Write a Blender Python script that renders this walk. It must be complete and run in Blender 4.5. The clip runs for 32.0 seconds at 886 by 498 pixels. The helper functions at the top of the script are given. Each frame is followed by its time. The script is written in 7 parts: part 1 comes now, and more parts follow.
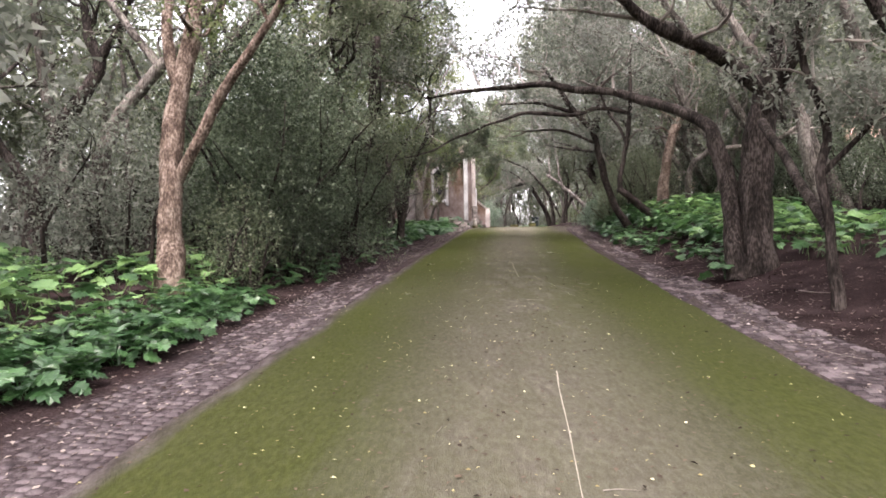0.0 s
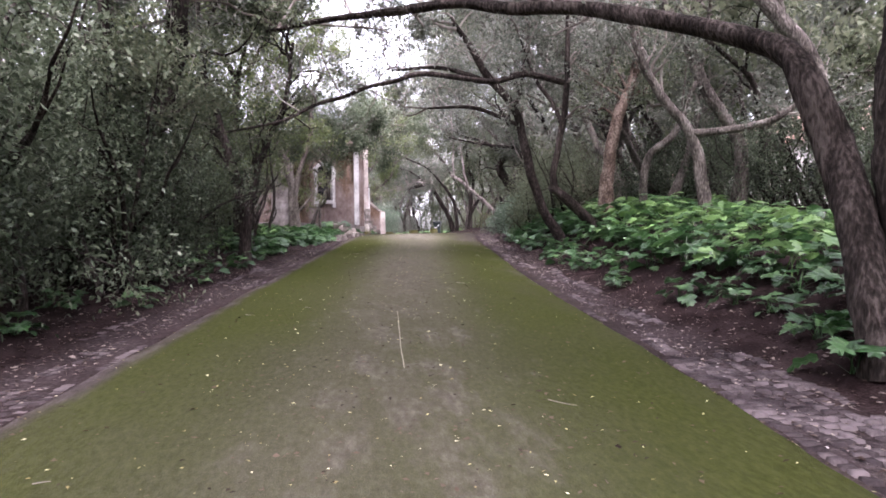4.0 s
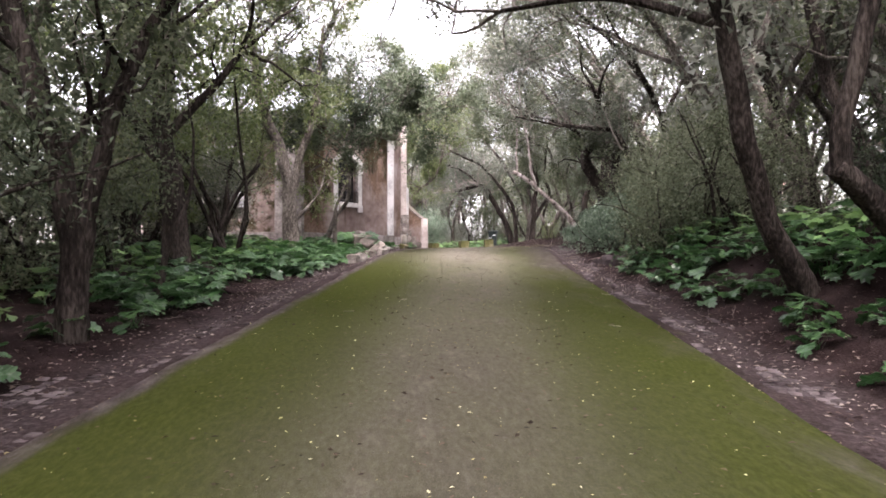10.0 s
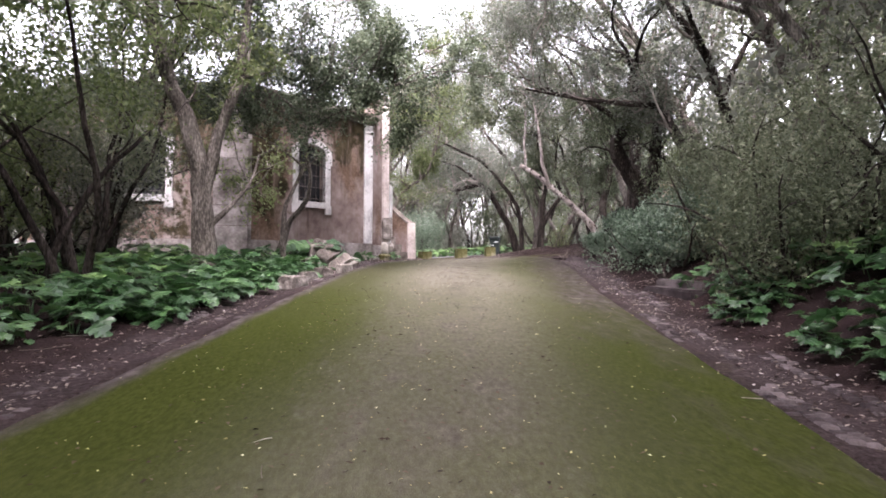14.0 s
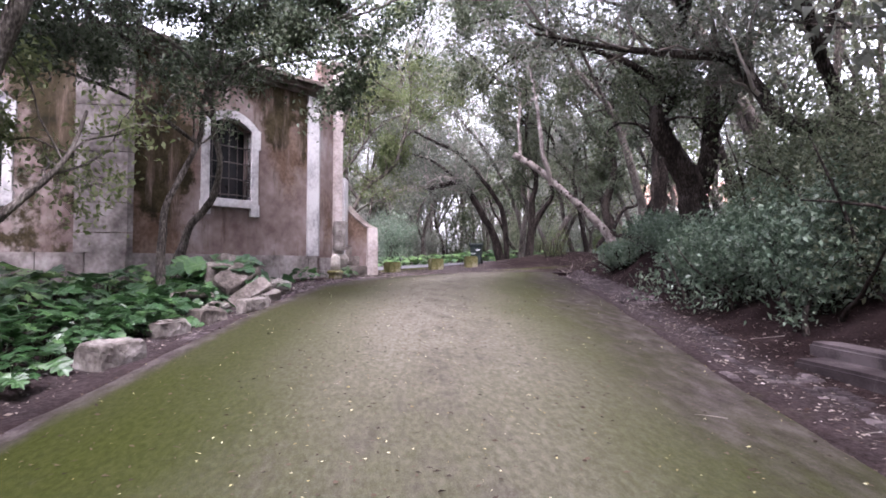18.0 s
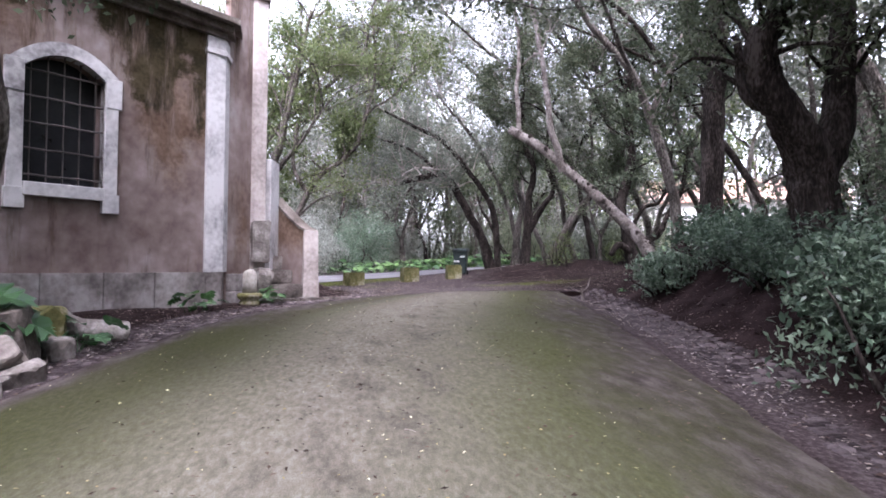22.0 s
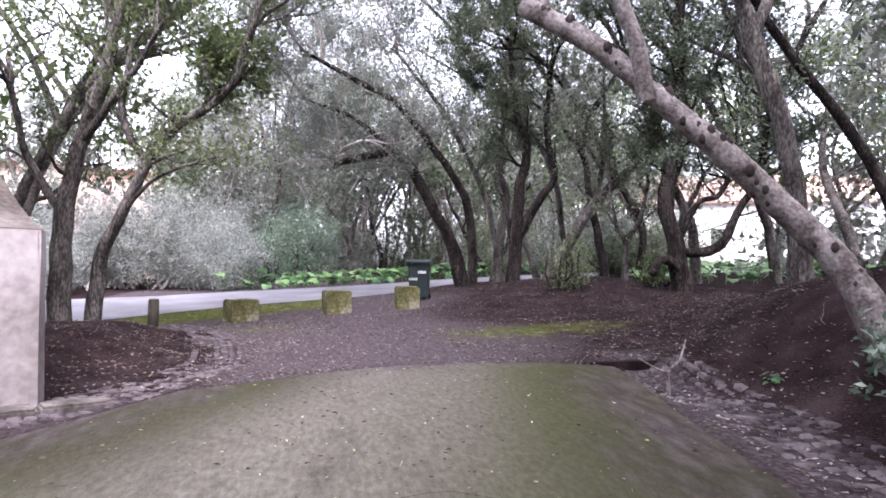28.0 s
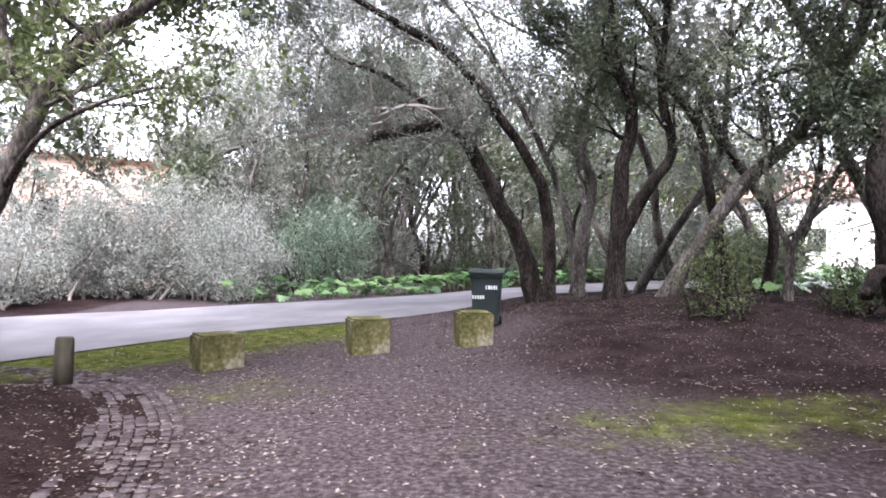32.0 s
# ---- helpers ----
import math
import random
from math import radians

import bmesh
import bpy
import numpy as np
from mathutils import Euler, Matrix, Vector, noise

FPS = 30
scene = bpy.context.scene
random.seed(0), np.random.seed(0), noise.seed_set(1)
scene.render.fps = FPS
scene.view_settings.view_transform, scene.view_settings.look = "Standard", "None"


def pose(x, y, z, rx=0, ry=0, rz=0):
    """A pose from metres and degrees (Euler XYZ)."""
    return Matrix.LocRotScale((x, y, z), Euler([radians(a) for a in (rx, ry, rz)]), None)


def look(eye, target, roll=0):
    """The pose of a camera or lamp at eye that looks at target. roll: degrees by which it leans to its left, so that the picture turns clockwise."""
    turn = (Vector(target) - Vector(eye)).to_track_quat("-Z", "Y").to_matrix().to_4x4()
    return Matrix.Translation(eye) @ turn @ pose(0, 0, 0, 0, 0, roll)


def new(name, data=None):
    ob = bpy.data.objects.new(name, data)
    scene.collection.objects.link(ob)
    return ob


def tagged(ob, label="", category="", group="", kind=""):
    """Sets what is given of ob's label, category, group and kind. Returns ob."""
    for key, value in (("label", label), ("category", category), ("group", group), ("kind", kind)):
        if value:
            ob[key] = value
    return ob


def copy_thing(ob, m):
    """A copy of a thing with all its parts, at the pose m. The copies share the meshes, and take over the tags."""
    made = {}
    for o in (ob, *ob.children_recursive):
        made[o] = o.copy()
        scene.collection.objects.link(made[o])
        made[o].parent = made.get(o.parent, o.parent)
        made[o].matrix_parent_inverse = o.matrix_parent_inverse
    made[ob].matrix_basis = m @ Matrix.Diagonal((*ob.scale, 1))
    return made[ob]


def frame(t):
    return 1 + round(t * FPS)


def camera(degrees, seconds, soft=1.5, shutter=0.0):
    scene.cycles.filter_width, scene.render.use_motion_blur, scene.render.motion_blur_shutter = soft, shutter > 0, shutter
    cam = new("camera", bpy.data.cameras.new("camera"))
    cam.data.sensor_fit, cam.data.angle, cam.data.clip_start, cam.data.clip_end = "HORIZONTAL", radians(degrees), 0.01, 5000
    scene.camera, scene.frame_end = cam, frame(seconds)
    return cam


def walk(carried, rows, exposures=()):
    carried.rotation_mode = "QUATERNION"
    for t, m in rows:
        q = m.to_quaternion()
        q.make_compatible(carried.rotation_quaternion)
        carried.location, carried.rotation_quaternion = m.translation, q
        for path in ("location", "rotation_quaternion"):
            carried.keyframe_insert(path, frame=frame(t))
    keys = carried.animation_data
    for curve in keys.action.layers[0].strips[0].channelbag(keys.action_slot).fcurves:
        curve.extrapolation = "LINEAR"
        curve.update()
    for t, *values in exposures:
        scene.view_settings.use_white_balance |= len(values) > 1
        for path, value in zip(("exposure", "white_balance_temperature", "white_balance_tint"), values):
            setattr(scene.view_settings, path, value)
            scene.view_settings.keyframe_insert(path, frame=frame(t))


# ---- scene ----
cam = camera(71.7, 32.0, soft=1.75)
METRES, EYE = 44.0, 1.35
ROWS = [
    (0.0, 0.0, 0.0, 0.0, 0.0, 0.29, 0.9),
    (0.5, -0.001, 0.0175, 0.0007, -3.8, 0.26, 0.94),
    (1.0, -0.0001, 0.0354, 0.0017, -5.99, 0.24, 0.95),
    (1.5, 0.0004, 0.053, 0.0019, -6.79, 0.26, 0.95),
    (2.0, 0.0026, 0.0703, 0.0037, -7.18, 0.32, 0.83),
    (2.5, 0.0066, 0.0873, 0.005, -7.59, 0.35, 0.88),
    (3.0, 0.0107, 0.104, 0.0074, -8.93, 0.36, 0.84),
    (3.5, 0.0146, 0.1211, 0.0086, -9.1, 0.4, 0.8),
    (5.5, 0.0325, 0.1837, 0.0142, -9.39, 0.6, 0.93),
    (6.0, 0.0323, 0.2013, 0.0159, -8.75, 0.64, 0.59),
    (6.5, 0.0331, 0.2185, 0.0174, -8.09, 0.71, 0.48),
    (7.0, 0.033, 0.2355, 0.0185, -6.88, 0.75, 0.36),
    (7.5, 0.0351, 0.2518, 0.0193, -6.51, 0.84, 0.31),
    (8.0, 0.0357, 0.2682, 0.0203, -6.01, 0.87, 0.18),
    (8.5, 0.037, 0.2844, 0.0212, -5.86, 0.92, 0.08),
    (9.0, 0.0368, 0.3013, 0.023, -5.46, 0.9, 0.02),
    (9.5, 0.0375, 0.3174, 0.0243, -4.81, 1.0, -0.06),
    (10.0, 0.0402, 0.3345, 0.0256, -4.63, 0.96, 0.02),
    (10.5, 0.0422, 0.3498, 0.0272, -4.7, 1.04, -0.1),
    (11.0, 0.0454, 0.3656, 0.029, -5.04, 1.09, -0.04),
    (11.5, 0.047, 0.3824, 0.0324, -4.91, 1.07, -0.09),
    (12.0, 0.0499, 0.3973, 0.0326, -4.78, 1.19, -0.13),
    (12.5, 0.0513, 0.4117, 0.032, -4.64, 1.26, -0.18),
    (13.0, 0.054, 0.4264, 0.0317, -4.51, 1.27, -0.22),
    (13.5, 0.0566, 0.4418, 0.0326, -4.36, 1.26, -0.23),
    (14.0, 0.0598, 0.4574, 0.0346, -4.47, 1.27, -0.26),
    (14.5, 0.0621, 0.4737, 0.0359, -4.61, 1.27, -0.26),
    (16.5, 0.0669, 0.5362, 0.0425, -5.78, 1.37, -0.23),
    (17.0, 0.0677, 0.5523, 0.0432, -6.18, 1.37, -0.28),
    (17.5, 0.0694, 0.5677, 0.0442, -6.63, 1.4, -0.25),
    (18.0, 0.0707, 0.583, 0.0454, -7.05, 1.42, -0.3),
    (18.5, 0.0737, 0.5977, 0.0463, -7.46, 1.43, -0.28),
    (19.0, 0.0768, 0.613, 0.0468, -7.58, 1.39, -0.33),
    (19.5, 0.0816, 0.6264, 0.0486, -7.99, 1.46, -0.29),
    (20.0, 0.0864, 0.6403, 0.0503, -8.39, 1.46, -0.25),
    (20.5, 0.0889, 0.6548, 0.0522, -8.54, 1.44, -0.37),
    (21.0, 0.0915, 0.6704, 0.0527, -8.67, 1.42, -0.39),
    (21.5, 0.0928, 0.6855, 0.0533, -8.23, 1.42, -0.51),
    (22.0, 0.0956, 0.701, 0.0542, -8.11, 1.4, -0.5),
    (22.5, 0.0978, 0.7164, 0.0535, -7.6, 1.43, -0.59),
    (23.0, 0.1022, 0.7303, 0.0544, -7.71, 1.45, -0.58),
    (23.5, 0.1064, 0.7455, 0.0554, -7.69, 1.44, -0.59),
    (24.0, 0.1107, 0.76, 0.0577, -8.03, 1.43, -0.62),
    (24.5, 0.1145, 0.775, 0.0592, -8.44, 1.44, -0.58),
    (25.0, 0.1172, 0.7895, 0.0608, -9.09, 1.43, -0.61),
    (25.5, 0.1206, 0.804, 0.0619, -9.99, 1.42, -0.55),
    (27.5, 0.1288, 0.8592, 0.0637, -12.14, 1.52, -1.22),
    (28.0, 0.1303, 0.8739, 0.065, -11.14, 1.48, -1.22),
    (28.5, 0.1323, 0.8874, 0.0662, -10.38, 1.47, -1.21),
    (29.0, 0.1352, 0.9014, 0.0666, -9.68, 1.45, -1.23),
    (29.5, 0.1387, 0.915, 0.0669, -9.35, 1.42, -1.25),
    (30.0, 0.1409, 0.9288, 0.0671, -9.52, 1.43, -1.24),
    (30.5, 0.1408, 0.942, 0.0667, -9.03, 1.48, -1.43),
    (31.0, 0.1397, 0.9553, 0.0673, -8.95, 1.47, -1.45),
    (31.5, 0.1373, 0.9687, 0.068, -8.4, 1.42, -1.48),
    (32.0, 0.1344, 0.9814, 0.069, -7.79, 1.45, -1.56),
]
walk(cam, [(t, pose(0, 0, EYE) @ pose(METRES * x, METRES * y, METRES * z, 90 + pitch, roll, yaw)) for t, x, y, z, yaw, pitch, roll in ROWS],
     exposures=[(0.0, 3.1, 6600, 21), (3.0, 3.2, 6300, 29), (6.0, 3.15, 6000, 31), (9.0, 3.15, 6600, 24), (11.0, 3.2, 6600, 23), (14.0, 3.2, 6400, 25), (17.0, 3.05, 6050, 31), (20.0, 2.85, 5850, 26), (23.0, 2.85, 5750, 25), (25.0, 2.95, 5650, 27), (28.0, 2.95, 5800, 27), (32.0, 3.0, 5950, 22)])

# ---- daylight: a bright overcast sky with a wide soft sun ----
world = bpy.data.worlds.new("overcast_sky")
scene.world = world
world.use_nodes = True
wn = world.node_tree
sky = wn.nodes.new("ShaderNodeTexSky")
sky.sky_type = 'NISHITA'
sky.sun_disc = False
sky.sun_elevation, sky.sun_rotation = radians(60), radians(190)
sky.air_density, sky.dust_density, sky.ozone_density = 1.2, 4.0, 1.0
cloud = wn.nodes.new("ShaderNodeHueSaturation")
cloud.inputs["Saturation"].default_value = 0.22
wn.links.new(sky.outputs[0], cloud.inputs["Color"])
wn.links.new(cloud.outputs[0], wn.nodes["Background"].inputs["Color"])
wn.nodes["Background"].inputs["Strength"].default_value = 0.15
sun_data = bpy.data.lights.new("sun", 'SUN')
sun_data.energy, sun_data.angle, sun_data.color = 0.9, radians(50), (1.0, 0.96, 0.9)
sun = new("sun", sun_data)
sun.matrix_world = look((0, 0, 30), (-30 * math.sin(radians(190)), -30 * math.cos(radians(190)), 30 - 30 * math.tan(radians(60))))


# ---- materials ----
def mat(name, cols, scale=3.0, fine=40.0, rough=0.85, bump=0.3, bump_dist=0.02, metal=0.0, contrast=0.25, island=0.0, translucent=0.0, spec=0.3, stretch=(1, 1, 1)):
    """A surface whose colour wanders through cols at a coarse and a fine scale, with fine relief."""
    m = bpy.data.materials.new(name)
    m.use_nodes = True
    nt = m.node_tree
    nd, lk = nt.nodes, nt.links
    bs = nd["Principled BSDF"]
    bs.inputs["Roughness"].default_value, bs.inputs["Metallic"].default_value = rough, metal
    bs.inputs["Specular IOR Level"].default_value = spec
    tc = nd.new("ShaderNodeTexCoord")
    mp = nd.new("ShaderNodeMapping")
    mp.inputs["Scale"].default_value = stretch
    lk.new(tc.outputs["Object"], mp.inputs["Vector"])
    n1 = nd.new("ShaderNodeTexNoise")
    n1.inputs["Scale"].default_value, n1.inputs["Detail"].default_value = scale, 5
    n2 = nd.new("ShaderNodeTexNoise")
    n2.inputs["Scale"].default_value, n2.inputs["Detail"].default_value = fine, 3
    for n in (n1, n2):
        lk.new(mp.outputs[0], n.inputs["Vector"])
    mix = nd.new("ShaderNodeMath")
    mix.operation = 'MULTIPLY_ADD'
    mix.inputs[1].default_value = contrast
    sub = nd.new("ShaderNodeMath")
    sub.operation = 'SUBTRACT'
    sub.inputs[1].default_value = 0.5
    lk.new(n2.outputs["Fac"], sub.inputs[0])
    lk.new(sub.outputs[0], mix.inputs[0])
    lk.new(n1.outputs["Fac"], mix.inputs[2])
    last = mix.outputs[0]
    if island:
        geo = nd.new("ShaderNodeNewGeometry")
        a = nd.new("ShaderNodeMath")
        a.operation = 'MULTIPLY_ADD'
        a.inputs[1].default_value, a.inputs[2].default_value = island, -island / 2
        oi = nd.new("ShaderNodeObjectInfo")
        b = nd.new("ShaderNodeMath")
        b.operation = 'ADD'
        lk.new(geo.outputs["Random Per Island"], a.inputs[0])
        lk.new(a.outputs[0], b.inputs[0])
        lk.new(last, b.inputs[1])
        c = nd.new("ShaderNodeMath")
        c.operation = 'MULTIPLY_ADD'
        c.inputs[1].default_value, c.inputs[2].default_value = island * 0.5, -island / 4
        lk.new(oi.outputs["Random"], c.inputs[0])
        d = nd.new("ShaderNodeMath")
        d.operation = 'ADD'
        lk.new(b.outputs[0], d.inputs[0])
        lk.new(c.outputs[0], d.inputs[1])
        last = d.outputs[0]
    ramp = nd.new("ShaderNodeValToRGB")
    el = ramp.color_ramp.elements
    for k, c in enumerate(cols):
        p = 0.28 + 0.44 * k / max(1, len(cols) - 1)
        e = el[k] if k < 2 else el.new(p)
        e.position, e.color = p, (*c, 1)
    lk.new(last, ramp.inputs[0])
    lk.new(ramp.outputs[0], bs.inputs["Base Color"])
    if bump:
        bp = nd.new("ShaderNodeBump")
        bp.inputs["Strength"].default_value, bp.inputs["Distance"].default_value = bump, bump_dist
        lk.new(mix.outputs[0], bp.inputs["Height"])
        lk.new(bp.outputs[0], bs.inputs["Normal"])
    if translucent:
        tr = nd.new("ShaderNodeBsdfTranslucent")
        sh = nd.new("ShaderNodeMixShader")
        sh.inputs[0].default_value = translucent
        lk.new(ramp.outputs[0], tr.inputs["Color"])
        lk.new(bs.outputs[0], sh.inputs[1])
        lk.new(tr.outputs[0], sh.inputs[2])
        lk.new(sh.outputs[0], nd["Material Output"].inputs["Surface"])
    return m


def layer(m, attr, cols, scale, fine=30.0, soft=0.12, wobble=0.5, rough=None, noise_scale=2.5, stretch=(1, 1, 1)):
    """Lays a second surface over material m where the mesh attribute attr is high, with a ragged border."""
    nt = m.node_tree
    nd, lk = nt.nodes, nt.links
    bs = nd["Principled BSDF"]
    under = bs.inputs["Base Color"].links[0].from_socket
    at = nd.new("ShaderNodeAttribute")
    at.attribute_name = attr
    tc = nd.new("ShaderNodeTexCoord")
    mp = nd.new("ShaderNodeMapping")
    mp.inputs["Scale"].default_value = stretch
    lk.new(tc.outputs["Object"], mp.inputs["Vector"])
    n0 = nd.new("ShaderNodeTexNoise")
    n0.inputs["Scale"].default_value, n0.inputs["Detail"].default_value, n0.inputs["Roughness"].default_value = noise_scale, 8, 0.68
    lk.new(mp.outputs[0], n0.inputs["Vector"])
    a = nd.new("ShaderNodeMath")
    a.operation = 'MULTIPLY_ADD'
    a.inputs[1].default_value = wobble * 2
    lk.new(n0.outputs["Fac"], a.inputs[0])
    lk.new(at.outputs["Fac"], a.inputs[2])
    b = nd.new("ShaderNodeMapRange")
    b.interpolation_type = 'SMOOTHSTEP'
    b.inputs["From Min"].default_value, b.inputs["From Max"].default_value = 0.5 + wobble - soft, 0.5 + wobble + soft
    lk.new(a.outputs[0], b.inputs["Value"])
    n1 = nd.new("ShaderNodeTexNoise")
    n1.inputs["Scale"].default_value, n1.inputs["Detail"].default_value = scale, 6
    lk.new(mp.outputs[0], n1.inputs["Vector"])
    n2 = nd.new("ShaderNodeTexNoise")
    n2.inputs["Scale"].default_value, n2.inputs["Detail"].default_value = fine, 2
    lk.new(mp.outputs[0], n2.inputs["Vector"])
    f = nd.new("ShaderNodeMath")
    f.operation = 'MULTIPLY_ADD'
    f.inputs[1].default_value = 0.5
    lk.new(n2.outputs["Fac"], f.inputs[0])
    g = nd.new("ShaderNodeMath")
    g.operation = 'SUBTRACT'
    g.inputs[1].default_value = 0.25
    lk.new(n1.outputs["Fac"], g.inputs[0])
    lk.new(g.outputs[0], f.inputs[2])
    ramp = nd.new("ShaderNodeValToRGB")
    el = ramp.color_ramp.elements
    for k, c in enumerate(cols):
        p = 0.3 + 0.4 * k / max(1, len(cols) - 1)
        e = el[k] if k < 2 else el.new(p)
        e.position, e.color = p, (*c, 1)
    lk.new(f.outputs[0], ramp.inputs[0])
    mx = nd.new("ShaderNodeMix")
    mx.data_type = 'RGBA'
    lk.new(b.outputs[0], mx.inputs[0])
    lk.new(under, mx.inputs[6])
    lk.new(ramp.outputs[0], mx.inputs[7])
    lk.new(mx.outputs[2], bs.inputs["Base Color"])
    return m


M = {}
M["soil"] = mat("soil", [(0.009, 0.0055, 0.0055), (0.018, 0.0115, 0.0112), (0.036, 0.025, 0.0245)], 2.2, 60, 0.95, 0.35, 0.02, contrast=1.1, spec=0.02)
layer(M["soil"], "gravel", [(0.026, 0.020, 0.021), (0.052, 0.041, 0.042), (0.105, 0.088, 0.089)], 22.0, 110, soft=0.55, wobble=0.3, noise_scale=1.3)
layer(M["soil"], "moss", [(0.030, 0.036, 0.008), (0.062, 0.073, 0.014), (0.11, 0.115, 0.036)], 6.0, 60, soft=0.3, wobble=0.6)
M["road"] = mat("mossy_asphalt", [(0.034, 0.0295, 0.024), (0.049, 0.043, 0.035), (0.068, 0.061, 0.051)], 30.0, 150, 0.92, 0.6, 0.008, contrast=1.3, spec=0.02, stretch=(1, 0.4, 1))
# Pale worn surface; its mask also paints the drive's brighter second half.
layer(M["road"], "worn", [(0.12, 0.108, 0.088), (0.165, 0.15, 0.125), (0.22, 0.205, 0.175)], 26.0, 130, soft=0.6, wobble=0.32, noise_scale=0.9, stretch=(1, 0.4, 1))
layer(M["road"], "moss", [(0.0235, 0.0285, 0.0062), (0.0305, 0.0365, 0.0080), (0.0405, 0.0470, 0.0120)], 34.0, 130, soft=0.75, wobble=0.42, noise_scale=0.9, stretch=(1, 0.4, 1))
layer(M["road"], "scuff", [(0.052, 0.046, 0.037), (0.075, 0.067, 0.054), (0.108, 0.098, 0.081)], 20.0, 130, soft=0.22, wobble=0.8, noise_scale=3.4, stretch=(1, 0.4, 1))
layer(M["road"], "dirt", [(0.030, 0.0235, 0.024), (0.056, 0.045, 0.046), (0.098, 0.081, 0.082)], 9.0, 90, soft=0.35, wobble=0.5, noise_scale=2.0, stretch=(1, 0.35, 1))
M["asphalt"] = mat("pale_asphalt", [(0.125, 0.119, 0.124), (0.165, 0.158, 0.164), (0.21, 0.202, 0.208)], 0.8, 60, 0.9, 0.2, 0.006, spec=0.15)
M["sett"] = mat("limestone_sett", [(0.024, 0.0185, 0.0195), (0.055, 0.044, 0.0455), (0.125, 0.104, 0.106)], 2.5, 60, 0.85, 0.4, 0.006, island=0.34, spec=0.05)
M["bark"] = mat("dark_grey_bark", [(0.036, 0.031, 0.027), (0.095, 0.083, 0.073), (0.21, 0.188, 0.168)], 4.0, 34, 0.95, 1.0, 0.04, contrast=1.0, stretch=(1, 1, 0.35), spec=0.06)
M["bark_dark"] = mat("dark_brown_bark", [(0.011, 0.009, 0.008), (0.029, 0.023, 0.0205), (0.076, 0.063, 0.056)], 4.0, 34, 0.95, 1.0, 0.04, contrast=1.0, stretch=(1, 1, 0.3), spec=0.06)
M["bark_red"] = mat("reddish_scaly_bark", [(0.045, 0.031, 0.025), (0.12, 0.088, 0.070), (0.27, 0.215, 0.18)], 6.0, 36, 0.95, 1.0, 0.04, contrast=1.0, stretch=(1, 1, 0.5), spec=0.04)
M["bark_pale"] = mat("pale_smooth_bark", [(0.07, 0.058, 0.052), (0.165, 0.142, 0.13), (0.29, 0.26, 0.242)], 5.5, 30, 0.9, 0.6, 0.018, contrast=0.8, spec=0.1)
M["knot"] = mat("dark_knot_bark", [(0.018, 0.013, 0.011), (0.045, 0.034, 0.029)], 8, 40, 0.95, 0.6)
M["twig"] = mat("grey_twig_bark", [(0.11, 0.095, 0.082), (0.21, 0.185, 0.165), (0.33, 0.30, 0.27)], 2.0, 20, 0.95, 0.0, island=0.4, spec=0.1)
M["leaf"] = mat("evergreen_leaf", [(0.062, 0.080, 0.044), (0.125, 0.145, 0.088), (0.205, 0.222, 0.15)], 0.35, 6, 0.5, 0.0, island=0.5, translucent=0.5, spec=0.32)
M["leaf_light"] = mat("young_evergreen_leaf", [(0.062, 0.088, 0.032), (0.115, 0.15, 0.056), (0.19, 0.215, 0.105)], 0.35, 6, 0.5, 0.0, island=0.5, translucent=0.5, spec=0.32)
# Grey-green leaf, lightened also to stand in for haze over background crowns.
M["leaf_grey"] = mat("hazy_grey_olive_leaf", [(0.10, 0.112, 0.086), (0.18, 0.193, 0.155), (0.275, 0.285, 0.24)], 0.35, 6, 0.5, 0.0, island=0.5, translucent=0.5, spec=0.32)
M["leaf_dark"] = mat("dark_evergreen_leaf", [(0.035, 0.050, 0.027), (0.075, 0.100, 0.058), (0.15, 0.180, 0.118)], 0.35, 6, 0.45, 0.0, island=0.6, translucent=0.3, spec=0.3)
M["leaf_shrub"] = mat("glossy_shrub_leaf", [(0.05, 0.083, 0.053), (0.105, 0.155, 0.102), (0.20, 0.26, 0.185)], 0.35, 6, 0.3, 0.0, island=0.5, translucent=0.32, spec=0.45)
# Silver-grey leaf, paled further to stand in for sunlit haze beyond the lane.
M["leaf_silver"] = mat("hazy_silvery_leaf", [(0.13, 0.142, 0.118), (0.24, 0.255, 0.222), (0.40, 0.415, 0.375)], 0.35, 6, 0.55, 0.0, island=0.55, translucent=0.45)
M["acanthus"] = mat("acanthus_leaf", [(0.030, 0.078, 0.026), (0.074, 0.160, 0.055), (0.165, 0.285, 0.098)], 1.5, 25, 0.30, 0.3, 0.012, island=0.9, translucent=0.34, spec=0.6)
M["litter"] = mat("dry_leaf", [(0.034, 0.022, 0.018), (0.082, 0.060, 0.050), (0.23, 0.195, 0.17)], 2.0, 10, 0.8, 0.0, island=0.9, spec=0.08)
M["litter_gutter"] = mat("bleached_leaf", [(0.10, 0.08, 0.074), (0.23, 0.195, 0.182), (0.42, 0.375, 0.36)], 2.0, 10, 0.85, 0.0, island=0.8, spec=0.08)
M["litter_dark"] = mat("dark_wet_leaf", [(0.015, 0.010, 0.008), (0.035, 0.025, 0.019), (0.08, 0.058, 0.042)], 2.0, 10, 0.8, 0.0, island=0.8, spec=0.05)
M["litter_pale"] = mat("pale_fallen_leaf", [(0.16, 0.13, 0.06), (0.36, 0.33, 0.17), (0.58, 0.55, 0.38)], 2.0, 10, 0.8, 0.0, island=0.8, spec=0.1)
M["plaster"] = mat("stained_pink_plaster", [(0.125, 0.088, 0.078), (0.225, 0.176, 0.163), (0.33, 0.287, 0.277)], 0.9, 6, 0.92, 0.35, 0.008, contrast=0.4, spec=0.1)
